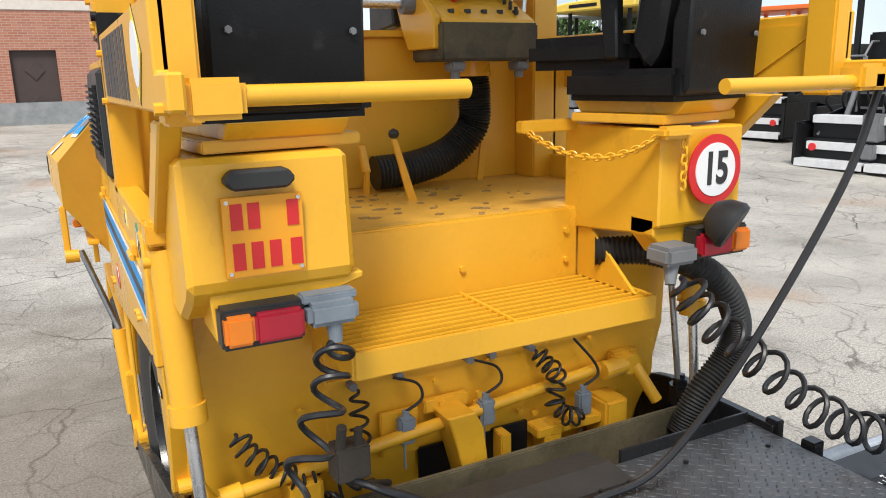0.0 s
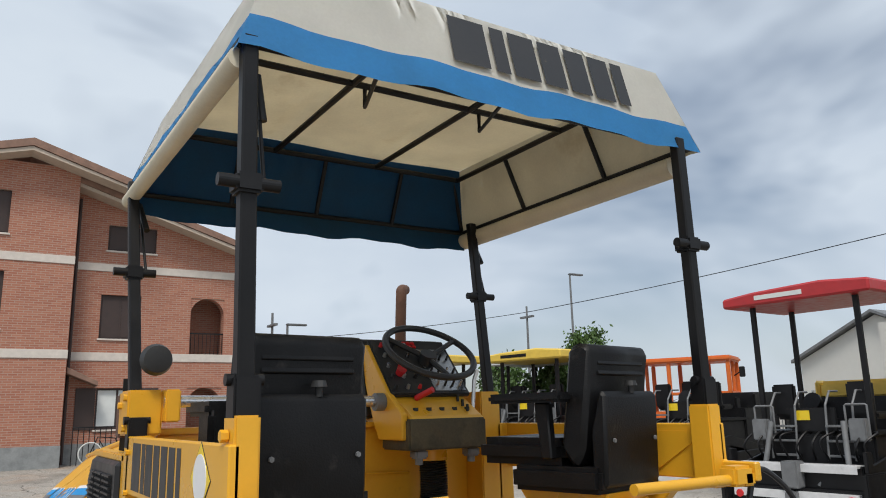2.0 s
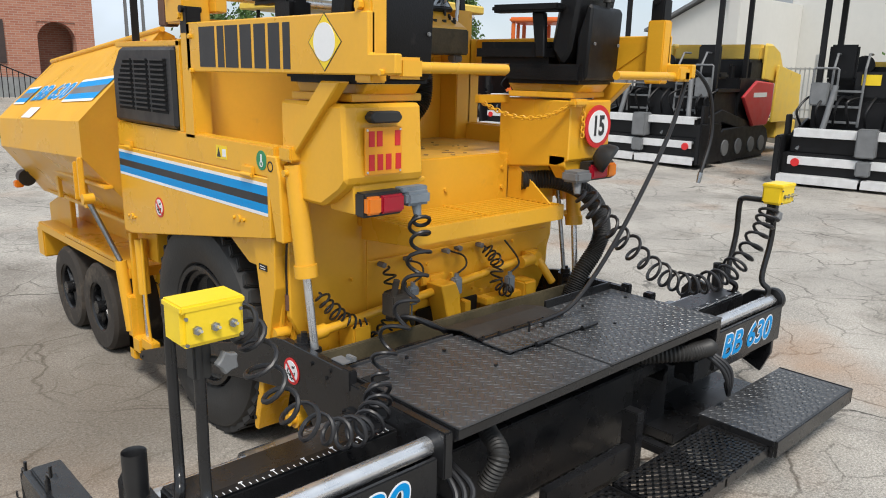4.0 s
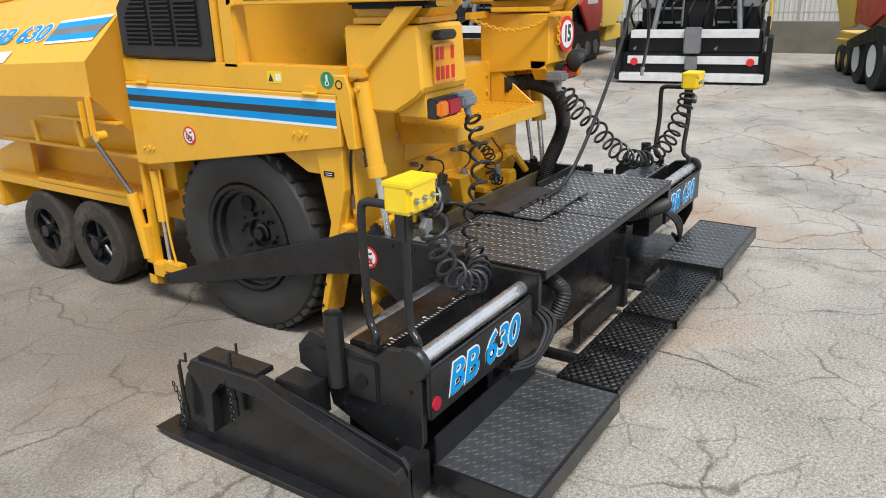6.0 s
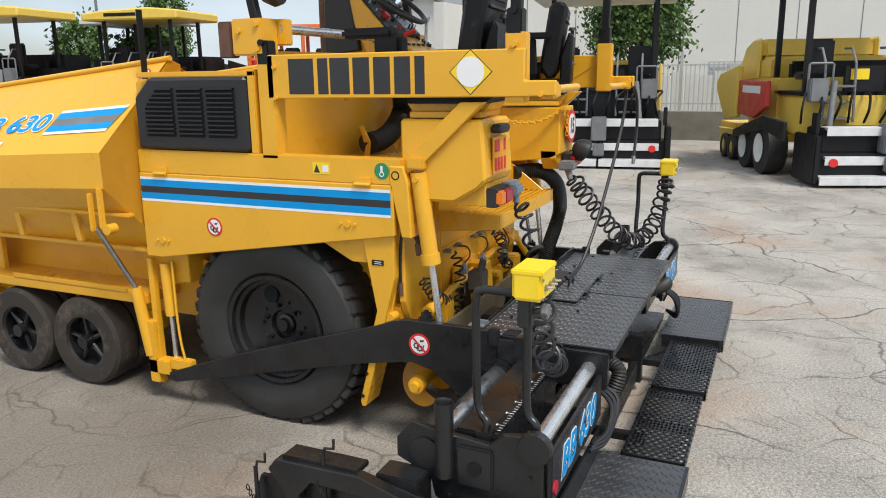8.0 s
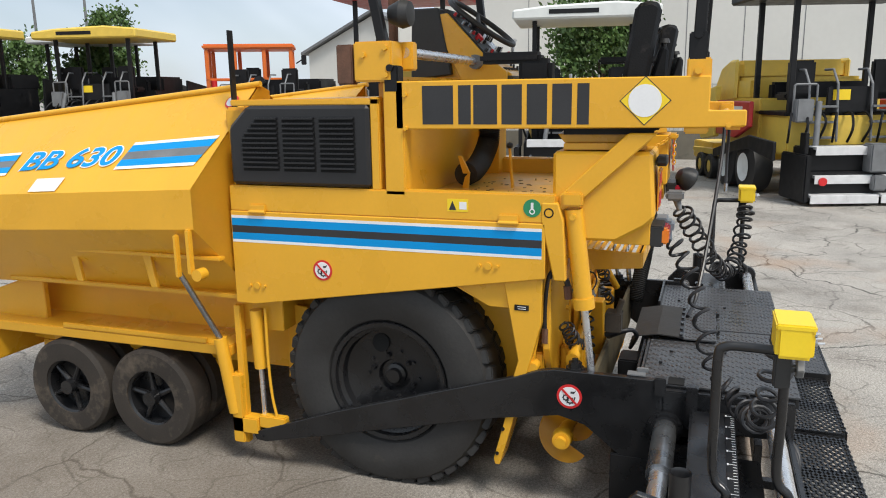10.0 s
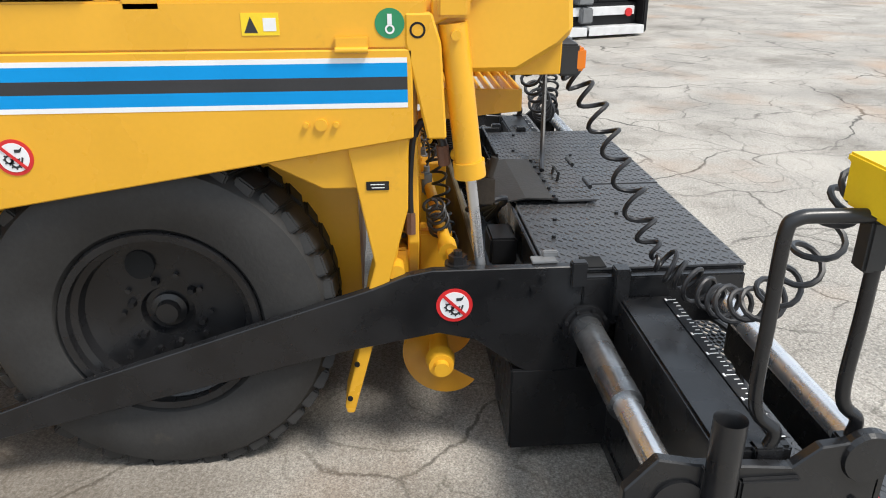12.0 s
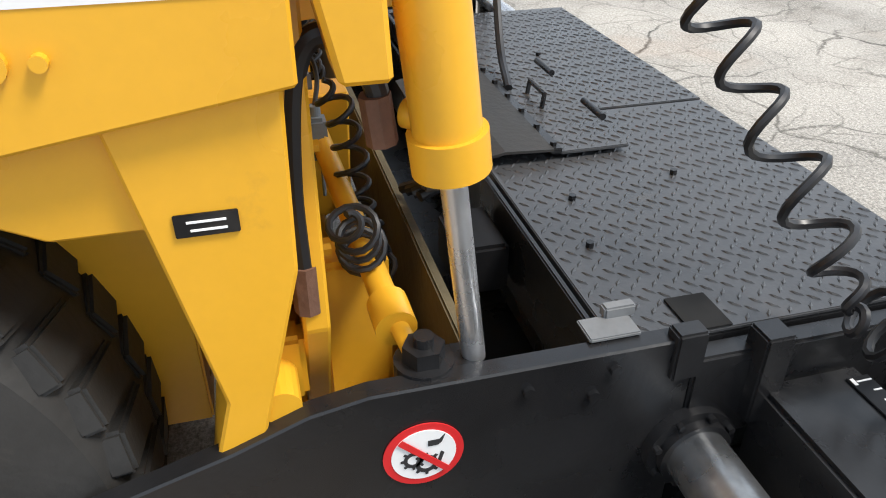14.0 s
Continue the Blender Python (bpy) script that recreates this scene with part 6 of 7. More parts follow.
# dark plate in front of the uncut wall, coloured as a recess's shade
part("rear_recess", join(box(-0.12, 0.30, 0.396, 0.409, 0.52, 0.70, 0.002)), FAR_DARK, paver)
part("bolt", bolts([(-0.09, 0.383, 0.85), (0.05, 0.383, 0.85), (0.22, 0.40, 0.74), (0.28, 0.40, 0.72), (-0.28, 0.40, 0.72), (0.0, 0.393, 1.28), (0.40, 0.393, 1.36), (0.40, 0.393, 1.26), (0.52, 0.40, 0.95), (-0.55, 0.40, 0.92), (-0.6, 0.40, 0.76), (0.10, 0.40, 0.95), (-0.10, 0.40, 0.92)], "y", 0.011, 0.008), YELLOW, paver)
for x, z in ((-0.175, 0.795), (0.115, 0.79), (0.515, 0.73)):
    b = part("switch_box", join(box(x - 0.028, x + 0.028, 0.345, 0.385, z - 0.045, z + 0.045, 0.008), rod((x, 0.365, z + 0.04), (x, 0.365, z + 0.065), 0.012), rod((x - 0.01, 0.36, z - 0.13), (x - 0.01, 0.36, z - 0.04), 0.004)), GREY_BOX, paver, "grey-blue limit switch")
    part("cable", tube(smooth_path([(x, 0.365, z + 0.06), (x + 0.05, 0.35, z + 0.10), (x + 0.04, 0.36, z + 0.15), (x - 0.03, 0.385, 0.97)]), 0.005, 6), CABLE, b)
part("cable_gland", bolts([(-0.335, 0.40, 0.965), (-0.18, 0.40, 0.968), (0.07, 0.40, 0.972), (0.155, 0.40, 0.973), (0.31, 0.40, 0.967)], "y", 0.014, 0.02), FAR_GREY, paver)
part("coil_cable", coil([(-0.335, 0.36, 0.965), (-0.34, 0.33, 0.88), (-0.35, 0.32, 0.78), (-0.38, 0.31, 0.70), (-0.46, 0.30, 0.66), (-0.40, 0.30, 0.64)], 0.028, 10, 0.0055), CABLE, paver, "thin black coiled cable", smooth=True)
part("coil_cable", coil([(0.31, 0.37, 0.96), (0.34, 0.34, 0.92), (0.38, 0.33, 0.86), (0.36, 0.32, 0.78), (0.42, 0.31, 0.72), (0.48, 0.32, 0.72)], 0.03, 11, 0.0055), CABLE, paver, "thin black coiled cable", smooth=True)
part("coil_cable", coil([(-0.97, -0.30, 0.77), (-1.01, -0.37, 0.73), (-1.1, -0.42, 0.705), (-1.2, -0.45, 0.72), (-1.34, -0.46, 0.80), (-1.47, -0.47, 0.96), (-1.54, -0.49, 1.14), (-1.60, -0.50, 1.20)], 0.046, 15, 0.0078), CABLE, screed, "thick black coiled control cable", smooth=True)
part("hose_fitting", rod((-0.85, 0.345, 1.05), (-0.85, 0.352, 1.11), 0.019, n=8), RUST, paver, "rusty hose fitting")
part("hose_fitting", rod((-0.85, 0.45, 0.90), (-0.85, 0.45, 0.83), 0.018, n=8), RUST, paver, "rusty hose fitting")
part("coil_cable", coil([(-0.70, 0.38, 0.90), (-0.66, 0.36, 0.84), (-0.60, 0.35, 0.78), (-0.54, 0.34, 0.74), (-0.47, 0.34, 0.73)], 0.032, 9, 0.0055), CABLE, paver, "thin black coiled cable", smooth=True)
# stretched coil from the socket down to the near control box
part("coil_cable", coil([(-0.58, -0.07, 1.29), (-0.61, -0.12, 1.24), (-0.67, -0.18, 1.13), (-0.77, -0.23, 1.0), (-0.90, -0.27, 0.87), (-0.97, -0.30, 0.77)], 0.040, 8.5, 0.0078), CABLE, screed, "thick black coiled control cable", smooth=True)
part("coil_cable", coil([(0.45, -0.08, 1.29), (0.52, -0.14, 1.18), (0.68, -0.22, 1.02), (0.86, -0.30, 0.86), (1.05, -0.36, 0.78), (1.25, -0.42, 0.79), (1.42, -0.46, 0.88), (1.56, -0.49, 1.04), (1.63, -0.50, 1.16)], 0.052, 24, 0.0085), CABLE, screed, "thick black coiled control cable", smooth=True)
part("corrugated_hose", corrugated([(0.50, 0.30, 1.30), (0.66, 0.18, 1.30), (0.86, 0.12, 1.20), (0.98, 0.12, 1.03), (0.97, 0.14, 0.90), (0.86, 0.16, 0.76), (0.80, 0.18, 0.62)], 0.046), HOSE, paver, "dark corrugated hose running down to the screed", smooth=True)
part("stay_rod", rod((0.86, 0.38, 1.2), (0.86, 0.30, 0.70), 0.012), STEEL, paver)
part("loose_hose", tube(smooth_path([(0.93, -0.30, 1.85), (1.0, -0.32, 1.86), (1.12, -0.34, 1.75), (1.17, -0.34, 1.55), (1.10, -0.34, 1.36)]), 0.010, 8), CABLE, paver, "black hose hanging from the rail", smooth=True)
part("hose_end", rod((1.10, -0.34, 1.36), (1.085, -0.34, 1.31), 0.014, 0.011, 8), STEEL, paver)
part("long_cable", tube(smooth_path([(0.93, -0.31, 1.83), (0.82, -0.30, 1.55), (0.55, -0.25, 1.10), (0.30, -0.20, 0.80), (0.10, -0.16, 0.73)]), 0.011, 8), CABLE, paver, "black cable slung from the rail to the deck", smooth=True)
part("hydraulic_hose", tube(smooth_path([(-0.85, 0.345, 1.07), (-0.85, 0.355, 1.13), (-0.85, 0.40, 1.18), (-0.85, 0.435, 1.15), (-0.85, 0.45, 1.02), (-0.85, 0.45, 0.88)]), 0.014, 10), CABLE, paver, smooth=True)
for k in range(4):
    part("hydraulic_hose", tube(smooth_path([(-0.50 + 0.05 * k, 0.22, 0.78 - 0.02 * k), (-0.45, 0.10, 0.80), (-0.30, 0.08, 0.72), (-0.2 + 0.06 * k, 0.12, 0.62)]), 0.011, 8), CABLE, paver, smooth=True)
part("valve_block", join(box(-0.48, -0.38, 0.14, 0.22, 0.80, 0.90, 0.006), rod((-0.46, 0.16, 0.9), (-0.46, 0.14, 0.97), 0.014), rod((-0.41, 0.16, 0.9), (-0.41, 0.15, 0.95), 0.012)), ASPHALT_DARK, paver, "oily brass-brown valve block")
for k in range(3):
    part("deck_hose", tube(smooth_path([(-0.86 + 0.02 * k, -0.52, 0.52), (-0.88 + 0.03 * k, -0.63 - 0.01 * k, 0.44), (-0.98, -0.64, 0.35 - 0.02 * k), (-1.10 - 0.03 * k, -0.60, 0.33)]), 0.011, 8), CABLE, screed, smooth=True)
    part("deck_hose", tube(smooth_path([(0.80 + 0.02 * k, -0.56, 0.56), (0.86 + 0.02 * k, -0.68 - 0.01 * k, 0.46), (0.92, -0.70, 0.34 - 0.012 * k), (1.05, -0.62, 0.31)]), 0.011, 8), CABLE, screed, smooth=True)
part("air_duct", corrugated([(0.50, -0.45, 0.55), (0.62, -0.60, 0.58), (0.76, -0.64, 0.58), (0.86, -0.60, 0.55)], 0.04), HOSE, screed, smooth=True)
part("deck_duct", corrugated([(-0.60, -0.50, 0.55), (-0.66, -0.62, 0.52), (-0.70, -0.60, 0.40)], 0.035), HOSE, screed, smooth=True)

# ---- the yard's far side ----
house = thing("brick_house", "three-storey red brick house with dark shutters and tiled roof", "house")
HB = 0.70
HY = 25.6


def wall_with_openings(name, x0, x1, z0, z1, y0, y1, holes, mat, parent):
    """A wall along x with real openings."""
    xs = sorted({x0, x1, *[h[0] for h in holes], *[h[1] for h in holes]})
    zs = sorted({z0, z1, *[h[2] for h in holes], *[h[3] for h in holes]})
    bm = bmesh.new()
    grid = [[[bm.verts.new((x, y, z)) for y in (y0, y1)] for z in zs] for x in xs]

    def solid(i, j):
        if not (0 <= i < len(xs) - 1 and 0 <= j < len(zs) - 1):
            return False
        cx, cz = (xs[i] + xs[i + 1]) / 2, (zs[j] + zs[j + 1]) / 2
        return not any(h[0] < cx < h[1] and h[2] < cz < h[3] for h in holes)

    for i in range(len(xs) - 1):
        for j in range(len(zs) - 1):
            if solid(i, j):
                for k in (0, 1):
                    bm.faces.new((grid[i][j][k], grid[i + 1][j][k], grid[i + 1][j + 1][k], grid[i][j + 1][k]))
                for (a, b), n in ((((i, j), (i + 1, j)), (i, j - 1)), (((i, j + 1), (i + 1, j + 1)), (i, j + 1)), (((i, j), (i, j + 1)), (i - 1, j)), (((i + 1, j), (i + 1, j + 1)), (i + 1, j))):
                    if not solid(*n):
                        p, q = grid[a[0]][a[1]], grid[b[0]][b[1]]
                        bm.faces.new((p[0], q[0], q[1], p[1]))
    bmesh.ops.delete(bm, geom=[v for v in bm.verts if not v.link_faces], context="VERTS")
    return part(name, bm, mat, parent)


def window(x0, x1, z0, z1, y, shut, parent):
    w = part("window", join(box(x0, x0 + 0.07, y + 0.10, y + 0.16, z0, z1, 0.004), box(x1 - 0.07, x1, y + 0.10, y + 0.16, z0, z1, 0.004), box(x0 + 0.07, x1 - 0.07, y + 0.10, y + 0.16, z1 - 0.07, z1, 0.004), box(x0 + 0.07, x1 - 0.07, y + 0.10, y + 0.16, z0, z0 + 0.07, 0.004), box((x0 + x1) / 2 - 0.035, (x0 + x1) / 2 + 0.035, y + 0.10, y + 0.155, z0 + 0.07, z1 - 0.07, 0.004)), DARK_WOOD, parent)
    for a, b in ((x0 + 0.07, (x0 + x1) / 2 - 0.035), ((x0 + x1) / 2 + 0.035, x1 - 0.07)):
        if shut:
            part("shutter", box(a, b, y + 0.09, y + 0.12, z0 + 0.07, z1 - 0.07, 0.004), DARK_WOOD, w)
        else:
            part("pane", box(a, b, y + 0.12, y + 0.13, z0 + 0.07, z1 - 0.07, 0), FAR_WHITE, w, "pane with pale curtain behind")
    if not shut:
        for xa in (x0 - 0.62, x1 + 0.02):
            part("shutter", box(xa, xa + 0.60, y - 0.05, y - 0.01, z0, z1, 0.006), DARK_WOOD, w)
    part("sill", box(x0 - 0.05, x1 + 0.05, y - 0.05, y + 0.08, z0 - 0.06, z0, 0.004), STUCCO, w)
    part("lintel", box(x0 - 0.1, x1 + 0.1, y - 0.012, y + 0.02, z1, z1 + 0.26, 0.004), BRICK, w)


wall_with_openings("wall", -9.0, 1.2, HB, 10.3, HY - 0.9, HY - 0.5, [(-4.6, -3.2, 4.9, 6.6), (-1.9, -0.75, 4.9, 6.7), (-1.9, -0.75, 7.9, 9.3), (-2.0, -0.75, HB + 0.02, HB + 2.15)], BRICK, house)
window(-1.9, -0.75, 4.9, 6.7, HY - 0.9, True, house)
window(-1.9, -0.75, 7.9, 9.3, HY - 0.9, True, house)
window(-4.6, -3.2, 4.9, 6.6, HY - 0.9, True, house)
dr = part("door", box(-2.0, -0.75, HY - 0.78, HY - 0.72, HB, HB + 2.15, 0.01), DARK_WOOD, house, "dark brown panelled door")
for dz in (0.55, 1.55):
    part("door_panel", slab([(-1.65, HB + dz), (-1.375, HB + dz + 0.3), (-1.1, HB + dz), (-1.375, HB + dz - 0.3)], "y", HY - 0.81, HY - 0.77, 0.01), DARK_WOOD, dr)
wall_with_openings("wall", 1.2, 4.6, HB, 8.74, HY, HY + 0.4, [(2.2, 3.5, 4.75, 6.25), (2.3, 3.9, 7.8, 8.7), (2.25, 3.6, 1.75, 3.1)], BRICK, house)
wall_with_openings("wall", 4.6, 7.0, HB, 7.98, HY, HY + 0.4, [(5.2, 6.4, 4.05, 6.3), (5.2, 6.4, HB, 3.1)], BRICK, house)
part("gable", slab([(1.2, 8.74), (4.6, 8.74), (4.6, 8.80), (1.2, 9.88)], "y", HY, HY + 0.4, 0), BRICK, house)
part("gable", slab([(4.6, 7.98), (7.0, 7.98), (7.0, 8.03), (4.6, 8.80)], "y", HY, HY + 0.4, 0), BRICK, house)
window(2.2, 3.5, 4.75, 6.25, HY, True, house)
window(2.3, 3.9, 7.8, 8.7, HY, True, house)
window(2.25, 3.6, 1.75, 3.1, HY, False, house)
for z0, spring in ((4.05, 5.7), (HB, 2.5)):
    for side in (-1, 1):
        part("arch_spandrel", slab([(5.8 + side * 0.6, spring + 0.62), (5.8 + side * 0.6, spring)] + [(5.8 + side * 0.6 * math.cos(a * math.pi / 16), spring + 0.6 * math.sin(a * math.pi / 16)) for a in range(1, 9)] + [(5.8, spring + 0.62)], "y", HY + 0.03, HY + 0.37, 0), BRICK, house)
    part("loggia_back", box(4.9, 6.6, HY + 1.3, HY + 1.4, z0, z0 + 2.9, 0), BRICK, house)
    part("loggia_ceiling", box(4.9, 6.6, HY + 0.4, HY + 1.3, z0 + 2.6, z0 + 2.8, 0), STUCCO, house)
    part("loggia_side", box(4.8, 4.9, HY + 0.4, HY + 1.4, z0, z0 + 2.8, 0), BRICK, house)
rl = part("balcony_rail", join(box(5.2, 6.4, HY + 0.02, HY + 0.06, 5.0, 5.05, 0)), FAR_DARK, house)
for i in range(9):
    part("baluster", rod((5.25 + i * 0.14, HY + 0.04, 4.05), (5.25 + i * 0.14, HY + 0.04, 5.0), 0.012, n=6), FAR_DARK, rl)
part("side_wall", box(6.6, 7.0, HY + 0.4, HY + 9, HB, 7.9, 0), BRICK, house)
part("return_wall", box(1.0, 1.25, HY - 0.5, HY, HB, 9.85, 0), BRICK, house)
part("back_wall", box(-9, 7.0, HY + 8.8, HY + 9.2, HB, 9.0, 0), BRICK, house)
for x0, x1, y in ((-9.0, 1.22, HY - 0.93), (1.22, 7.05, HY - 0.03)):
    part("band", box(x0, x1, y, y + 0.05, 4.0, 4.28, 0.01), STUCCO, house)
    part("band", box(x0, x1, y, y + 0.05, 7.05, 7.32, 0.01), STUCCO, house)
    part("stone_base", box(x0, x1, y - 0.02, y + 0.05, HB - 0.1, HB + 0.62, 0.01), STONE_BASE, house)
# gable roofs
part("roof", join(slab([(-0.3, 10.9), (-9.5, 8.2), (-9.5, 8.0), (-0.3, 10.65), (3.0, 9.6), (3.0, 9.85)], "y", HY - 1.7, HY + 6, 0)), ROOF_TILE, house)
part("roof", join(slab([(1.0, 10.2), (7.2, 8.2), (7.2, 7.98), (1.0, 9.95)], "y", HY - 0.8, HY + 9, 0)), ROOF_TILE, house)
part("soffit", join(slab([(-0.3, 10.63), (-9.5, 7.98), (-9.5, 7.9), (-0.3, 10.5), (3.0, 9.5), (3.0, 9.58)], "y", HY - 1.65, HY - 0.9, 0), slab([(1.0, 9.94), (7.15, 7.97), (7.15, 7.86), (1.0, 9.82)], "y", HY - 0.75, HY, 0)), SOFFIT, house)
part("chimney", box(4.5, 5.2, HY + 4, HY + 4.6, 8.5, 10.9, 0.02), BRICK, house)
part("gutter_pipe", rod((1.35, HY - 0.08, HB), (1.35, HY - 0.08, 9.5), 0.05, n=10), DARK_WOOD, house)
part("porch_roof", slab([(1.25, 3.75), (2.2, 3.30), (2.2, 3.15), (1.25, 3.55)], "y", HY - 0.7, HY, 0.01), ROOF_TILE, house)
fence = thing("stair_railing", "dark iron stair railing beside the house", "railing", at=(0, 0, 0))
for i in range(22):
    x = 1.5 + i * 0.16
    top = 1.85 if x < 3.4 else 1.85 - (x - 3.4) * 0.45
    part("baluster", rod((x, HY - 1.2, HB), (x, HY - 1.2, top), 0.014, n=6), FAR_DARK, fence)
part("top_rail", join(rod((1.5, HY - 1.2, 1.85), (3.4, HY - 1.2, 1.85), 0.02, n=8), rod((3.4, HY - 1.2, 1.85), (4.9, HY - 1.2, 1.2), 0.02, n=8)), FAR_DARK, fence)
bike = thing("bicycle", "old dark bicycle leaning by the house", "bicycle")
for x in (2.0, 3.0):
    bm = bmesh.new()
    tube([(x + 0.33 * math.cos(2 * math.pi * i / 28), HY - 1.45, HB + 0.36 + 0.33 * math.sin(2 * math.pi * i / 28)) for i in range(29)], 0.018, 6, bm)
    part("wheel", bm, FAR_WHITE if x < 2.5 else FAR_DARK, bike)
part("frame", tube([(2.0, HY - 1.45, HB + 0.36), (2.2, HY - 1.45, HB + 0.85), (2.7, HY - 1.45, HB + 0.8), (3.0, HY - 1.45, HB + 0.36), (2.5, HY - 1.45, HB + 0.33), (2.25, HY - 1.45, HB + 0.75)], 0.018, 6), FAR_DARK, bike)
part("handlebar", rod((2.2, HY - 1.7, HB + 1.0), (2.2, HY - 1.2, HB + 1.0), 0.015, n=6), FAR_DARK, bike)


def far_paver(at, rz, canopy, body, screed_mat, cab_z=3.75, track=True, label="", posts_mat=FAR_DARK, panel=None, hopper=FAR_YELLOW, width=3.2, roofed=True, wheels=False, size=1.0):
    """A parked paver seen from behind: local x to its right, y ahead, rear of the screed at y = 0."""
    p = thing("parked_paver", label, "paver", "pavers parked along the yard", at=(*at, rise(*at)), rz=rz)
    p.scale = (size, size, size)
    w = width / 2
    # screed with two levels of steps
    part("screed_beam", join(box(-w, w, 0.25, 0.9, 0.10, 0.55, 0.02), box(-w + 0.1, w - 0.1, 0.35, 1.0, 0.55, 0.95, 0.02)), FAR_DARK, p)
    for z, d, inset in ((0.14, 0.0, 0.0), (0.45, 0.16, 0.12), (0.92, 0.25, 0.15)):
        for s in (-1, 1):
            st = part("step_board", box(s * 0.02, s * (w - inset), d, d + 0.30, z, z + 0.05, 0.006), screed_mat, p, "ribbed aluminium step board")
            part("step_front", box(s * 0.02, s * (w - inset), d - 0.005, d + 0.01, z - 0.09, z + 0.045, 0.004), screed_mat, st)
    for s in (-1, 1):
        part("end_bracket", join(box(s * w, s * (w + 0.10), 0.05, 1.0, 0.06, 0.85, 0.02), box(s * (w - 0.05), s * (w + 0.02), 0.3, 0.5, 0.85, 1.2, 0.01)), FAR_DARK, p)
        part("reflector", disc((s * (w - 0.25), 0.14, 0.40), 0.07, "y", 0.03, 16), RED, p)
        if not wheels:
            part("tow_arm", slab([(0.4, 0.9), (1.4, 1.1), (3.4, 0.7), (3.4, 0.5), (1.4, 0.85), (0.4, 0.55)], "x", s * 1.22, s * 1.16, 0.01), FAR_DARK, p)
        part("lift_cylinder", rod((s * 0.7, 0.9, 1.7), (s * 0.8, 0.7, 0.9), 0.05), FAR_GREY, p, smooth=True)
    part("hitch", join(box(-0.15, 0.15, 0.1, 0.4, 0.55, 1.02, 0.02), box(-0.1, 0.12, 0.05, 0.2, 0.25, 0.5, 0.02)), FAR_GREY, p)
    for i, x in enumerate((-1.1, -0.8, -0.5, 0.4, 0.7, 1.0)):
        part("strut", rod((x, 0.35 + 0.1 * (i % 3), 0.6), (x + 0.2, 0.5, 0.95), 0.03, n=8), FAR_GREY, p)
    for i in range(10):
        x = -1.2 + 0.26 * i
        part("hose", tube(smooth_path([(x, 0.9, 1.0), (x + 0.05 * (i % 3 - 1), 0.75, 1.25 + 0.05 * (i % 4)), (x + 0.08, 1.0, 1.5), (x * 0.8, 1.3, 1.45)]), 0.022, 6), FAR_DARK, p)
    # undercarriage
    for s in (-1, 1):
        if track:
            tr = part("track", slab([(1.1, 0.30), (1.25, 0.06), (1.5, 0.0), (3.7, 0.0), (3.95, 0.1), (4.05, 0.38), (3.9, 0.62), (3.6, 0.74), (1.5, 0.70), (1.2, 0.58)], "x", s * 0.92, s * 1.24, 0.02), FAR_DARK, p, "dark crawler track")
            for i in range(16):
                part("track_pad", box(s * 0.91, s * 1.25, 1.45 + i * 0.145, 1.56 + i * 0.145, -0.005, 0.03, 0), FAR_DARK, tr)
            for y in (1.6, 2.3, 3.0, 3.6):
                part("roller", disc((s * 1.25, y, 0.3), 0.17, "x", 0.03, 16), FAR_GREY, tr)
        if wheels:
            for y, r in ((1.95, 0.48), (2.95, 0.44)):
                wh = part("wheel", lathe([(r * 0.5, 0.0), (r * 0.55, -0.03), (r * 0.9, -0.05), (r, 0.03), (r, 0.3), (r * 0.5, 0.33)] if s > 0 else [(r * 0.5, 0.0), (r * 0.55, 0.03), (r * 0.9, 0.05), (r, -0.03), (r, -0.3), (r * 0.5, -0.33)], (s * 1.2, y, r), "x", 32), RUBBER, p, smooth=True)
                part("rim", lathe([(0.0, -s * 0.05), (r * 0.3, -s * 0.04), (r * 0.5, 0.0), (r * 0.56, s * 0.012)], (s * 1.535, y, r), "x", 24), FAR_WHITE, wh)
    # body and platform
    part("body", join(box(-1.15, 1.15, 2.3, 4.0, 0.7, 1.75, 0.03), box(-1.1, 1.1, 1.15, 2.4, 0.75, 1.45, 0.03)), body, p)
    part("engine_hood", join(box(-1.1, 1.1, 2.9, 4.2, 1.7, 2.15, 0.06)), hopper if not panel else body, p)
    if panel:
        for s in (-1, 1):
            if wheels:
                cover = part("side_cover", slab([(2.0, 1.70), (2.0, 1.22), (2.7, 0.98), (3.75, 1.02), (3.75, 1.70)], "x", s * 1.46, s * 1.38, 0.02), panel, p)
                part("logo_bar", box(s * 1.461, s * 1.466, 2.35, 3.45, 1.46, 1.60, 0), FAR_WHITE, cover)
                part("tow_beam", slab([(0.5, 1.05), (1.6, 1.10), (3.4, 0.72), (3.4, 0.56), (1.6, 0.86), (0.5, 0.72)], "x", s * 1.62, s * 1.56, 0.01), FAR_DARK, p)
            else:
                cover = part("side_cover", slab([(2.2, 1.35), (2.9, 0.70), (3.7, 0.70), (3.9, 1.0), (3.9, 1.65), (2.9, 1.70)], "x", s * 1.30, s * 1.22, 0.03), panel, p)
                part("logo_bar", box(s * 1.301, s * 1.306, 2.75, 3.5, 1.34, 1.44, 0), FAR_WHITE, cover)
            part("hood_cover", slab([(3.55, 1.70), (4.75, 1.60), (4.70, 2.02), (4.40, 2.38), (3.95, 2.52), (3.55, 2.52)], "x", s * 1.18, s * 1.08, 0.05), FAR_YELLOW, p)
        part("hood_top", box(-1.08, 1.08, 3.55, 4.2, 2.10, 2.50, 0.08), FAR_YELLOW, p)
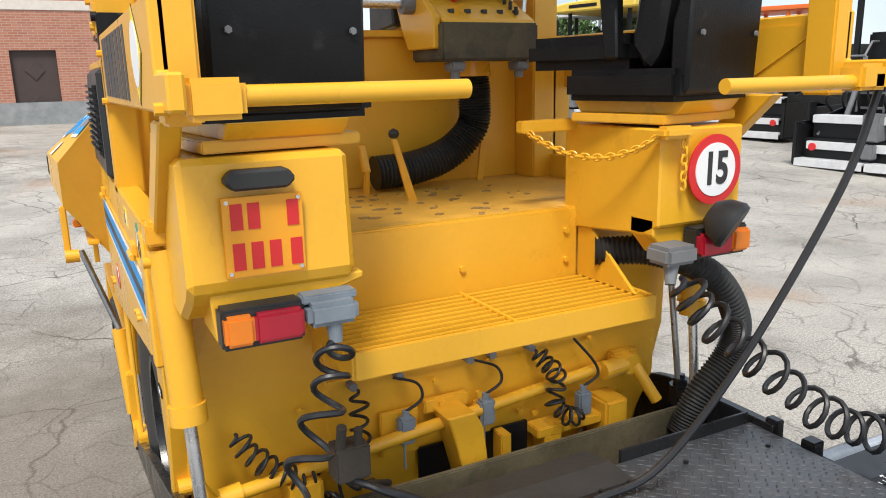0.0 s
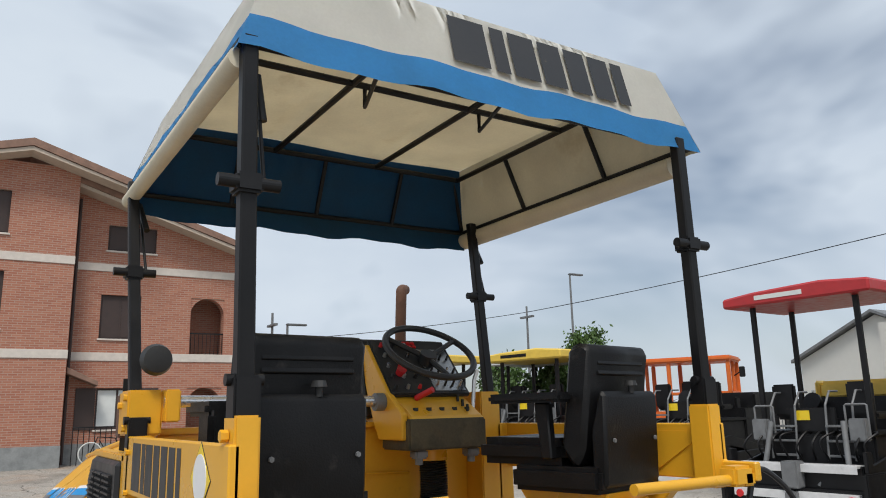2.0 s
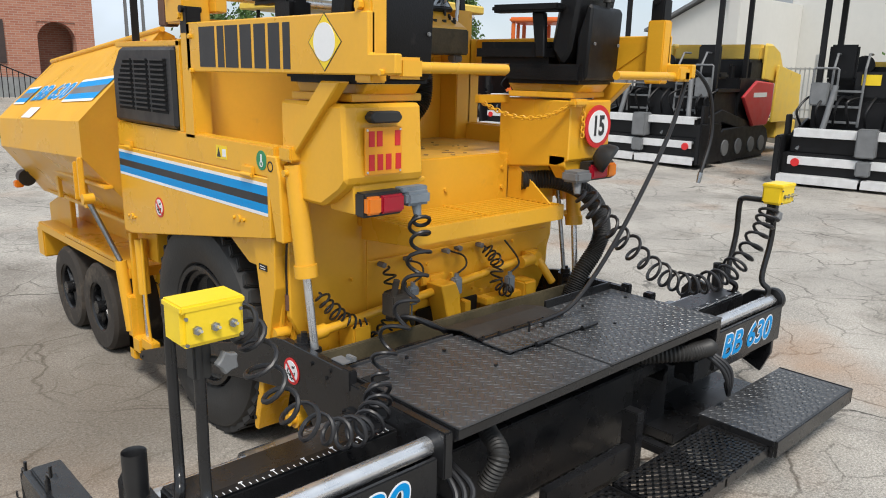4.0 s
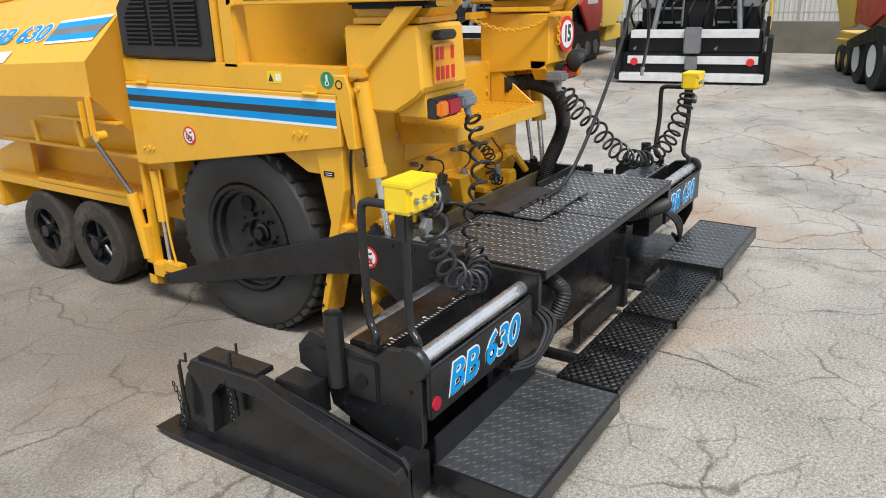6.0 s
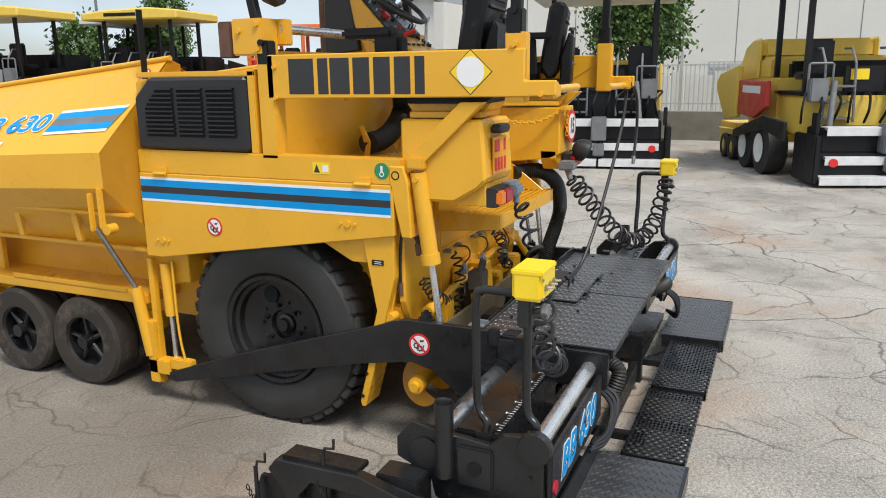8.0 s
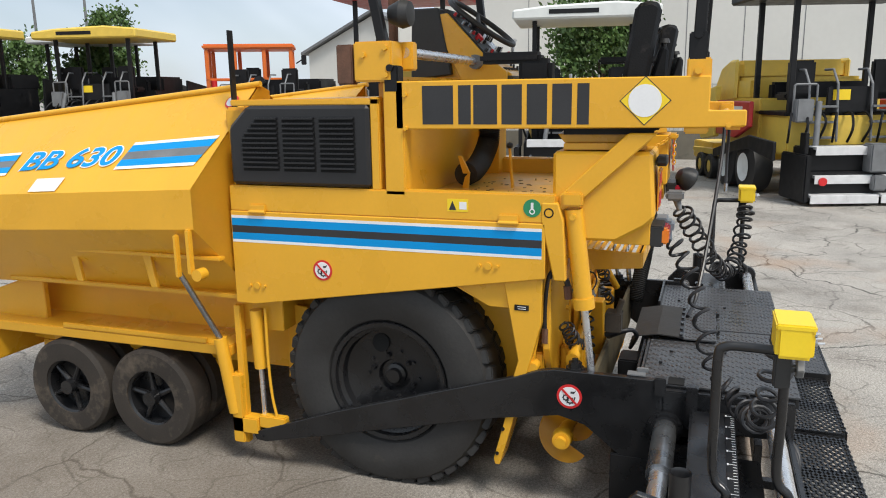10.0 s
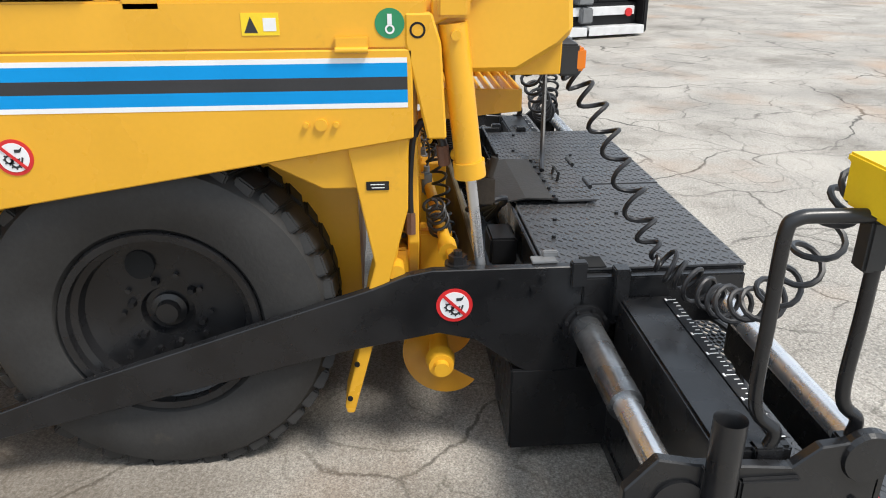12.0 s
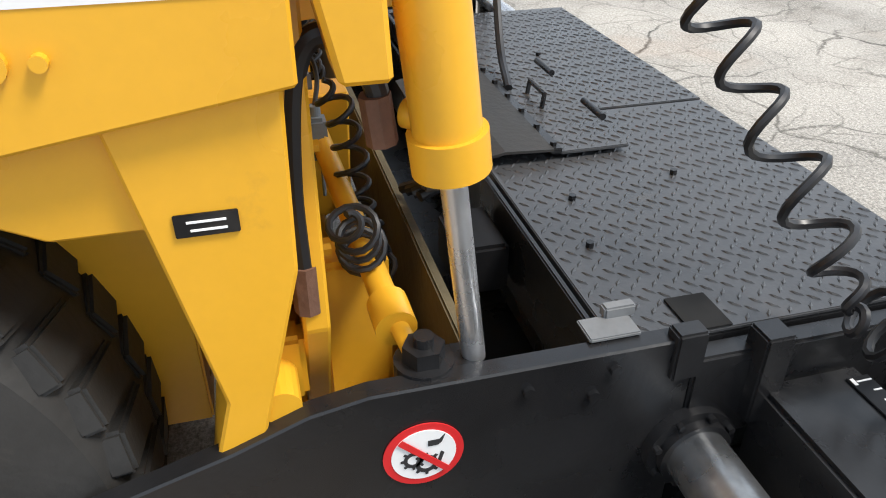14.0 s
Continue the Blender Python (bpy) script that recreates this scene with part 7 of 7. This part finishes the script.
    for s in (-1, 1):
        if wheels:
            part("hopper_wing", slab([(3.76, 0.95), (3.76, 2.0), (5.1, 1.82), (5.35, 1.62), (5.25, 1.42), (4.55, 0.85)], "x", s * 1.5, s * 1.38, 0.02), hopper, p)
            part("front_beam", slab([(3.8, 0.52), (5.5, 0.52), (5.5, 0.62), (3.8, 0.66)], "x", s * 1.35, s * 1.0, 0.01), hopper, p)
            for y in (4.25, 4.85):
                small = part("small_wheel", lathe([(0.14, s * 0.02), (0.16, s * 0.03), (0.25, s * 0.02), (0.27, -s * 0.03), (0.27, -s * 0.18), (0.14, -s * 0.2)], (s * 1.38, y, 0.27), "x", 28), RUBBER, p, smooth=True)
                part("hub_disc", lathe([(0.0, s * 0.02), (0.08, s * 0.02), (0.145, 0.0)], (s * 1.385, y, 0.27), "x", 20), FAR_YELLOW, small)
        else:
            part("hopper_wing", slab([(4.0, 0.75), (4.1, 2.05), (5.6, 1.85), (5.7, 1.1), (5.0, 0.75)], "x", s * 1.3, s * 1.24, 0.01), hopper, p)
    part("front_axle", box(-1.2, 1.2, 4.6, 5.9, 0.35, 0.75, 0.02), hopper, p)
    # ladder, rear rails, control boxes, seats
    for s in (-1, 1):
        lad = part("ladder", join(tube([(s * 0.55 - 0.25, 1.0, 1.0), (s * 0.55 - 0.25, 1.1, 2.0), (s * 0.55 - 0.25, 1.3, 2.25), (s * 0.55 - 0.25, 1.6, 2.25)], 0.022, 8), tube([(s * 0.55 + 0.25, 1.0, 1.0), (s * 0.55 + 0.25, 1.1, 2.0), (s * 0.55 + 0.25, 1.3, 2.25), (s * 0.55 + 0.25, 1.6, 2.25)], 0.022, 8)), FAR_GREY, p)
        for k in range(3):
            part("rung", box(s * 0.55 - 0.25, s * 0.55 + 0.25, 1.0, 1.12, 1.05 + 0.27 * k, 1.09 + 0.27 * k, 0.006), FAR_GREY, lad)
        st = part("operator_seat", join(box(s * 0.75 - 0.25, s * 0.75 + 0.25, 1.6, 2.05, 1.72, 1.86, 0.04), box(s * 0.75 - 0.24, s * 0.75 + 0.24, 1.5, 1.62, 1.8, 2.42, 0.05)), FAR_DARK, p, smooth=True)
        part("arm_box", box(s * 0.95 - 0.15, s * 0.95 + 0.15, 0.85, 1.05, 1.35, 1.75, 0.02), FAR_GREY, p)
    part("platform", box(-1.15, 1.15, 1.2, 2.5, 1.45, 1.52, 0.01), FAR_DARK, p)
    part("dash", join(box(-0.9, 0.9, 2.35, 2.6, 1.55, 2.05, 0.05), rod((-0.5, 2.2, 2.05), (-0.5, 2.12, 2.08), 0.18, n=18)), FAR_DARK, p)
    part("back_guard", box(-0.45, 0.45, 1.15, 1.2, 1.5, 1.95, 0.02), FAR_DARK, p)
    for x in (-0.9, 0.9):
        part("rear_rail", tube([(x - 0.2, 1.0, 1.45), (x - 0.2, 1.0, 1.98), (x - 0.17, 1.0, 2.0), (x + 0.17, 1.0, 2.0), (x + 0.2, 1.0, 1.98), (x + 0.2, 1.0, 1.45)], 0.02, 8), FAR_GREY, p)
    part("notice", box(-0.35, -0.05, 1.135, 1.149, 1.72, 1.9, 0), BRIGHT_YELLOW, p)
    if roofed:
        for x in (-1.05, 1.05):
            for y in (1.25, 2.75):
                part("roof_post", join(slab([(x - 0.05, y - 0.04), (x + 0.05, y - 0.04), (x + 0.05, y + 0.04), (x - 0.05, y + 0.04)], "z", 1.5, cab_z - 0.2, 0.01)), posts_mat, p)
        part("canopy_roof", join(slab([(-1.5, cab_z - 0.22), (-1.5, cab_z - 0.02), (-0.8, cab_z + 0.05), (0.6, cab_z + 0.10), (1.5, cab_z + 0.02), (1.5, cab_z - 0.22)], "y", 0.85, 3.2, 0.04)), canopy, p)
        part("logo_bar", box(-0.75, 0.25, 0.842, 0.85, cab_z - 0.12, cab_z - 0.03, 0), FAR_WHITE if canopy is FAR_RED else FAR_DARK, p)
    return p


# machines face away across the yard, in a row
far_paver((10.9, 6.40), -86, FAR_RED, FAR_DARK, ALU, 4.22, True, "tracked paver with a red canopy, black deck and aluminium steps", panel=FAR_RED, width=2.6, size=0.98)
far_paver((10.95, 2.1), -80, FAR_WHITE, FAR_DARK, ALU, 3.6, True, "tracked paver with a pale canopy, black deck and aluminium steps", width=2.6)
far_paver((9.9, -2.95), -71, FAR_DARK, FAR_YELLOW, ALU, 3.75, False, "wheeled yellow paver with red side covers and aluminium steps", panel=FAR_RED, width=2.3, wheels=True)
far_paver((11.5, 15.5), -78, FAR_YELLOW, FAR_DARK, ALU, 3.35, True, "tracked paver with a yellow canopy in the row", width=2.6, hopper=FAR_DARK)
far_paver((13.6, 18.0), -78, FAR_WHITE, FAR_GREY, ALU, 3.35, True, "tracked paver with a white canopy in the row", width=2.6, hopper=FAR_DARK)
far_paver((9.2, 18.8), -78, FAR_YELLOW, FAR_DARK, ALU, 3.3, True, "tracked paver with a yellow canopy in the row", width=2.6, hopper=FAR_DARK)
far_paver((13.2, 11.5), -84, FAR_DARK, FAR_DARK, ALU, 3.4, True, "dark tracked paver without canopy in the row", width=2.8, roofed=False, hopper=FAR_DARK)


def cab_machine(at, rz):
    p = thing("cab_machine", "orange compaction machine with a glazed cab", "roller", at=(*at, rise(*at)), rz=rz)
    part("chassis", join(box(-1.3, 1.3, 0.2, 4.0, 0.5, 1.5, 0.05), box(-1.4, 1.4, 0.0, 0.5, 0.4, 1.0, 0.05)), FAR_ORANGE, p)
    W, Z0, Z1 = 1.35, 1.5, 3.05
    cab = part("cab", box(-W - 0.06, W + 0.06, 0.24, 2.0, Z1, Z1 + 0.16, 0.05), FAR_ORANGE, p, "orange cab roof on window posts")
    for z, h in ((Z0, 0.12), (2.08, 0.09)):
        part("cross_rail", box(-W, W, 0.3, 0.38, z, z + h, 0.02), FAR_ORANGE, cab)
        for x in (-W, W - 0.08):
            part("side_rail", box(x, x + 0.08, 0.3, 1.9, z, z + h, 0.02), FAR_ORANGE, cab)
    for x in (-W, -0.5, 0.4, W - 0.12):
        for y in (0.3, 1.8):
            part("cab_post", box(x, x + 0.12, y, y + 0.1, Z0, Z1, 0.02), FAR_ORANGE, cab)
    for x in (-W, W - 0.1):
        part("cab_post", box(x, x + 0.1, 1.0, 1.1, Z0, Z1, 0.02), FAR_ORANGE, cab)
    part("seat", join(box(-0.2, 0.3, 0.9, 1.4, 1.55, 1.9, 0.05), box(-0.2, 0.3, 0.8, 0.95, 1.7, 2.5, 0.05)), FAR_DARK, p)
    part("steering", join(box(-0.3, 0.3, 1.5, 1.75, 1.5, 2.2, 0.05)), FAR_DARK, p)
    part("extinguisher", rod((-1.1, 0.24, 1.65), (-1.1, 0.24, 2.1), 0.09, n=14), RED, p, smooth=True)
    part("mirror", join(rod((1.45, 0.3, 2.6), (1.7, 0.2, 2.75), 0.02, n=6), box(1.62, 1.78, 0.1, 0.16, 2.55, 2.85, 0.02)), FAR_DARK, p)
    part("rail", join(tube([(-0.4, 0.1, 1.0), (-0.4, 0.1, 1.9), (-0.1, 0.1, 2.0), (-0.1, 0.1, 1.0)], 0.025, 8), tube([(0.6, 0.1, 1.0), (0.6, 0.1, 1.9), (0.9, 0.1, 2.0), (0.9, 0.1, 1.0)], 0.025, 8)), FAR_GREY, p)
    for s in (-1, 1):
        part("wheel", lathe([(0.3, -0.2), (0.65, -0.22), (0.72, 0), (0.65, 0.22), (0.3, 0.2)], (s * 1.0, 1.2, 0.72), "x", 28), RUBBER, p, smooth=True)


cab_machine((16.6, 13.4), -62)

# low wall with fence on it, hall behind
wl2 = thing("boundary_wall", "low dark weathered concrete boundary wall", "wall", kind="structure")
part("wall", box(18.0, 18.3, -40, 40, -0.2, 0.78, 0.02), CONCRETE, wl2)
fe = thing("boundary_fence", "grey metal bar fence on the low wall", "fence")
part("rail", join(box(18.12, 18.16, -30, 34, 2.02, 2.06, 0), box(18.12, 18.16, -30, 34, 0.98, 1.02, 0)), FENCE_MAT, fe)
verts, faces = [], []
y = -12.0
while y < 14:
    k = len(verts)
    for a, b in ((-0.012, -0.012), (0.012, -0.012), (0.012, 0.012), (-0.012, 0.012)):
        verts += [(18.14 + a, y + b, 0.78), (18.14 + a, y + b, 2.08)]
    faces += [(k, k + 2, k + 3, k + 1), (k + 2, k + 4, k + 5, k + 3), (k + 4, k + 6, k + 7, k + 5), (k + 6, k, k + 1, k + 7)]
    y += 0.12
me = bpy.data.meshes.new("fence_bar")
me.from_pydata(verts, [], faces)
me.materials.append(FENCE_MAT)
fb = new("fence_bar", me)
fb.parent = fe
tagged(fb, kind="stuff")
for i in range(14):
    part("fence_post", box(18.1, 18.18, -14 + 2.2 * i, -13.92 + 2.2 * i, 0.75, 2.4, 0.005), FENCE_MAT, fe)
pal = thing("pale_barrier", "row of pale upright barrier boards behind the fence", "barrier")
for i in range(40):
    y = -8 + i * 0.42
    part("board", box(20.5, 20.6, y, y + 0.36, 0.0, 1.75 + 0.05 * (i % 3), 0.01), HALL_WHITE, pal)

hall = thing("white_hall", "large off-white panelled industrial hall behind the yard", "hall")
part("wall", box(34, 35, -30, 13.5, 0, 7.0, 0.02), HALL_WHITE, hall)
part("wall", box(28, 34, 13.0, 13.5, 0, 5.0, 0.02), HALL_WHITE, hall)
part("parapet", box(33.9, 35.1, -30, 13.6, 6.9, 7.15, 0.02), FAR_GREY, hall)
for i in range(17):
    part("panel_joint", box(33.985, 34.0, -29 + 2.5 * i, -28.97 + 2.5 * i, 0, 6.9, 0), FAR_GREY, hall)
sh = thing("grey_shed", "grey shed with a pitched roof behind the machines", "shed")
part("wall", slab([(13.5, 0), (22, 0), (22, 4.2), (17.8, 6.2), (13.5, 4.2)], "x", 36, 50, 0), HALL_WHITE, sh)
part("roof", slab([(13.2, 4.1), (17.8, 6.3), (22.3, 4.1), (22.3, 4.25), (17.8, 6.45), (13.2, 4.25)], "x", 35.6, 50, 0), FAR_GREY, sh)
ibc = thing("caged_tank", "white caged liquid tank behind the fence", "tank")
part("tank", box(21.2, 22.2, -0.1, 1.0, 0.0, 2.1, 0.05), FAR_WHITE, ibc)
for i in range(8):
    part("cage_bar", box(21.17, 21.19, -0.1 + 0.157 * i, -0.07 + 0.157 * i, 1.0, 2.15, 0), FENCE_MAT, ibc)
    part("cage_bar", box(21.16, 21.18, -0.1, 1.0, 1.0 + 0.16 * i, 1.03 + 0.16 * i, 0), FENCE_MAT, ibc)


def tree(at, height, spread, n, seed):
    rng = random.Random(seed)
    t = thing("tree", "leafy green deciduous tree behind the yard", "tree", at=(*at, 0))
    bm = rod((0, 0, 0), (0.1, 0.05, height * 0.55), 0.16, 0.08, 10)
    tips = []
    for i in range(14):
        a, h = i * 2.4, height * (0.35 + 0.04 * i)
        q = (spread * 0.7 * math.cos(a) * rng.uniform(0.6, 1), spread * 0.7 * math.sin(a) * rng.uniform(0.6, 1), h + height * 0.2)
        rod((0.05, 0.03, h * 0.8), q, 0.05, 0.015, 6, bm)
        tips.append(q)
    part("trunk", bm, BARK, t)
    verts, faces = [], []
    for i in range(n):
        c = Vector(rng.choice(tips)) + Vector((rng.gauss(0, 0.28), rng.gauss(0, 0.28), rng.gauss(0.1, 0.26))) * spread * 0.62
        d = Vector((rng.uniform(-1, 1), rng.uniform(-1, 1), rng.uniform(-0.3, 1))).normalized()
        u = d.orthogonal().normalized()
        v = d.cross(u)
        s = rng.uniform(0.06, 0.13)
        k = len(verts)
        verts += [c - u * s, c + v * s * 0.5, c + u * s, c - v * s * 0.5]
        faces.append((k, k + 1, k + 2, k + 3))
    me = bpy.data.meshes.new("crown")
    me.from_pydata(verts, [], faces)
    me.materials.append(LEAF)
    ob = new("crown", me)
    ob.parent = t
    return t


tree((21.5, 3.2), 4.4, 2.0, 9000, 3)
tree((23.5, 25.0), 5.0, 1.3, 5000, 5)
tree((17.5, 23.5), 3.6, 1.2, 3500, 7)
tree((12.0, 26.0), 3.3, 1.6, 6000, 9)
tree((17.0, 19.5), 3.2, 1.4, 5000, 11)


def pole(at, h, label, arm=0):
    p = thing("street_lamp" if arm else "utility_pole", label, "pole", at=(*at, 0))
    part("shaft", rod((0, 0, 0), (0, 0, h), 0.09, 0.05, 10), FAR_GREY, p, smooth=True)
    if arm:
        part("lamp_head", box(-0.05, 0.9, -0.12, 0.12, h - 0.03, h + 0.06, 0.03), FAR_GREY, p)
    else:
        part("crossarm", box(-0.08, 0.08, -0.5, 0.5, h - 0.6, h - 0.5, 0.01), FAR_GREY, p)


pole((26.0, 28.5), 9.2, "grey street lamp behind the machines", 1)
pole((22.5, 28.0), 7.2, "concrete utility pole carrying wires")
pole((10.5, 30.0), 6.0, "far grey street lamp", 1)
pole((9.8, 30.0), 6.5, "far grey utility pole by the road")
wire = thing("overhead_wire", "overhead wires strung between poles", "wire")
for dz in (0.0,):
    part("wire", tube([Vector((22.5, 28.0, 6.9 + dz)).lerp(Vector((30, 2, 9.4 + 2 * dz)), i / 16) - Vector((0, 0, 1.2 * (i / 16) * (1 - i / 16))) for i in range(17)], 0.018, 5), FAR_DARK, wire)
    part("wire", tube([Vector((22.5, 28.0, 6.9 + dz)).lerp(Vector((5, 34, 5.2 + dz)), i / 16) - Vector((0, 0, 1.2 * (i / 16) * (1 - i / 16))) for i in range(17)], 0.016, 5), FAR_DARK, wire)
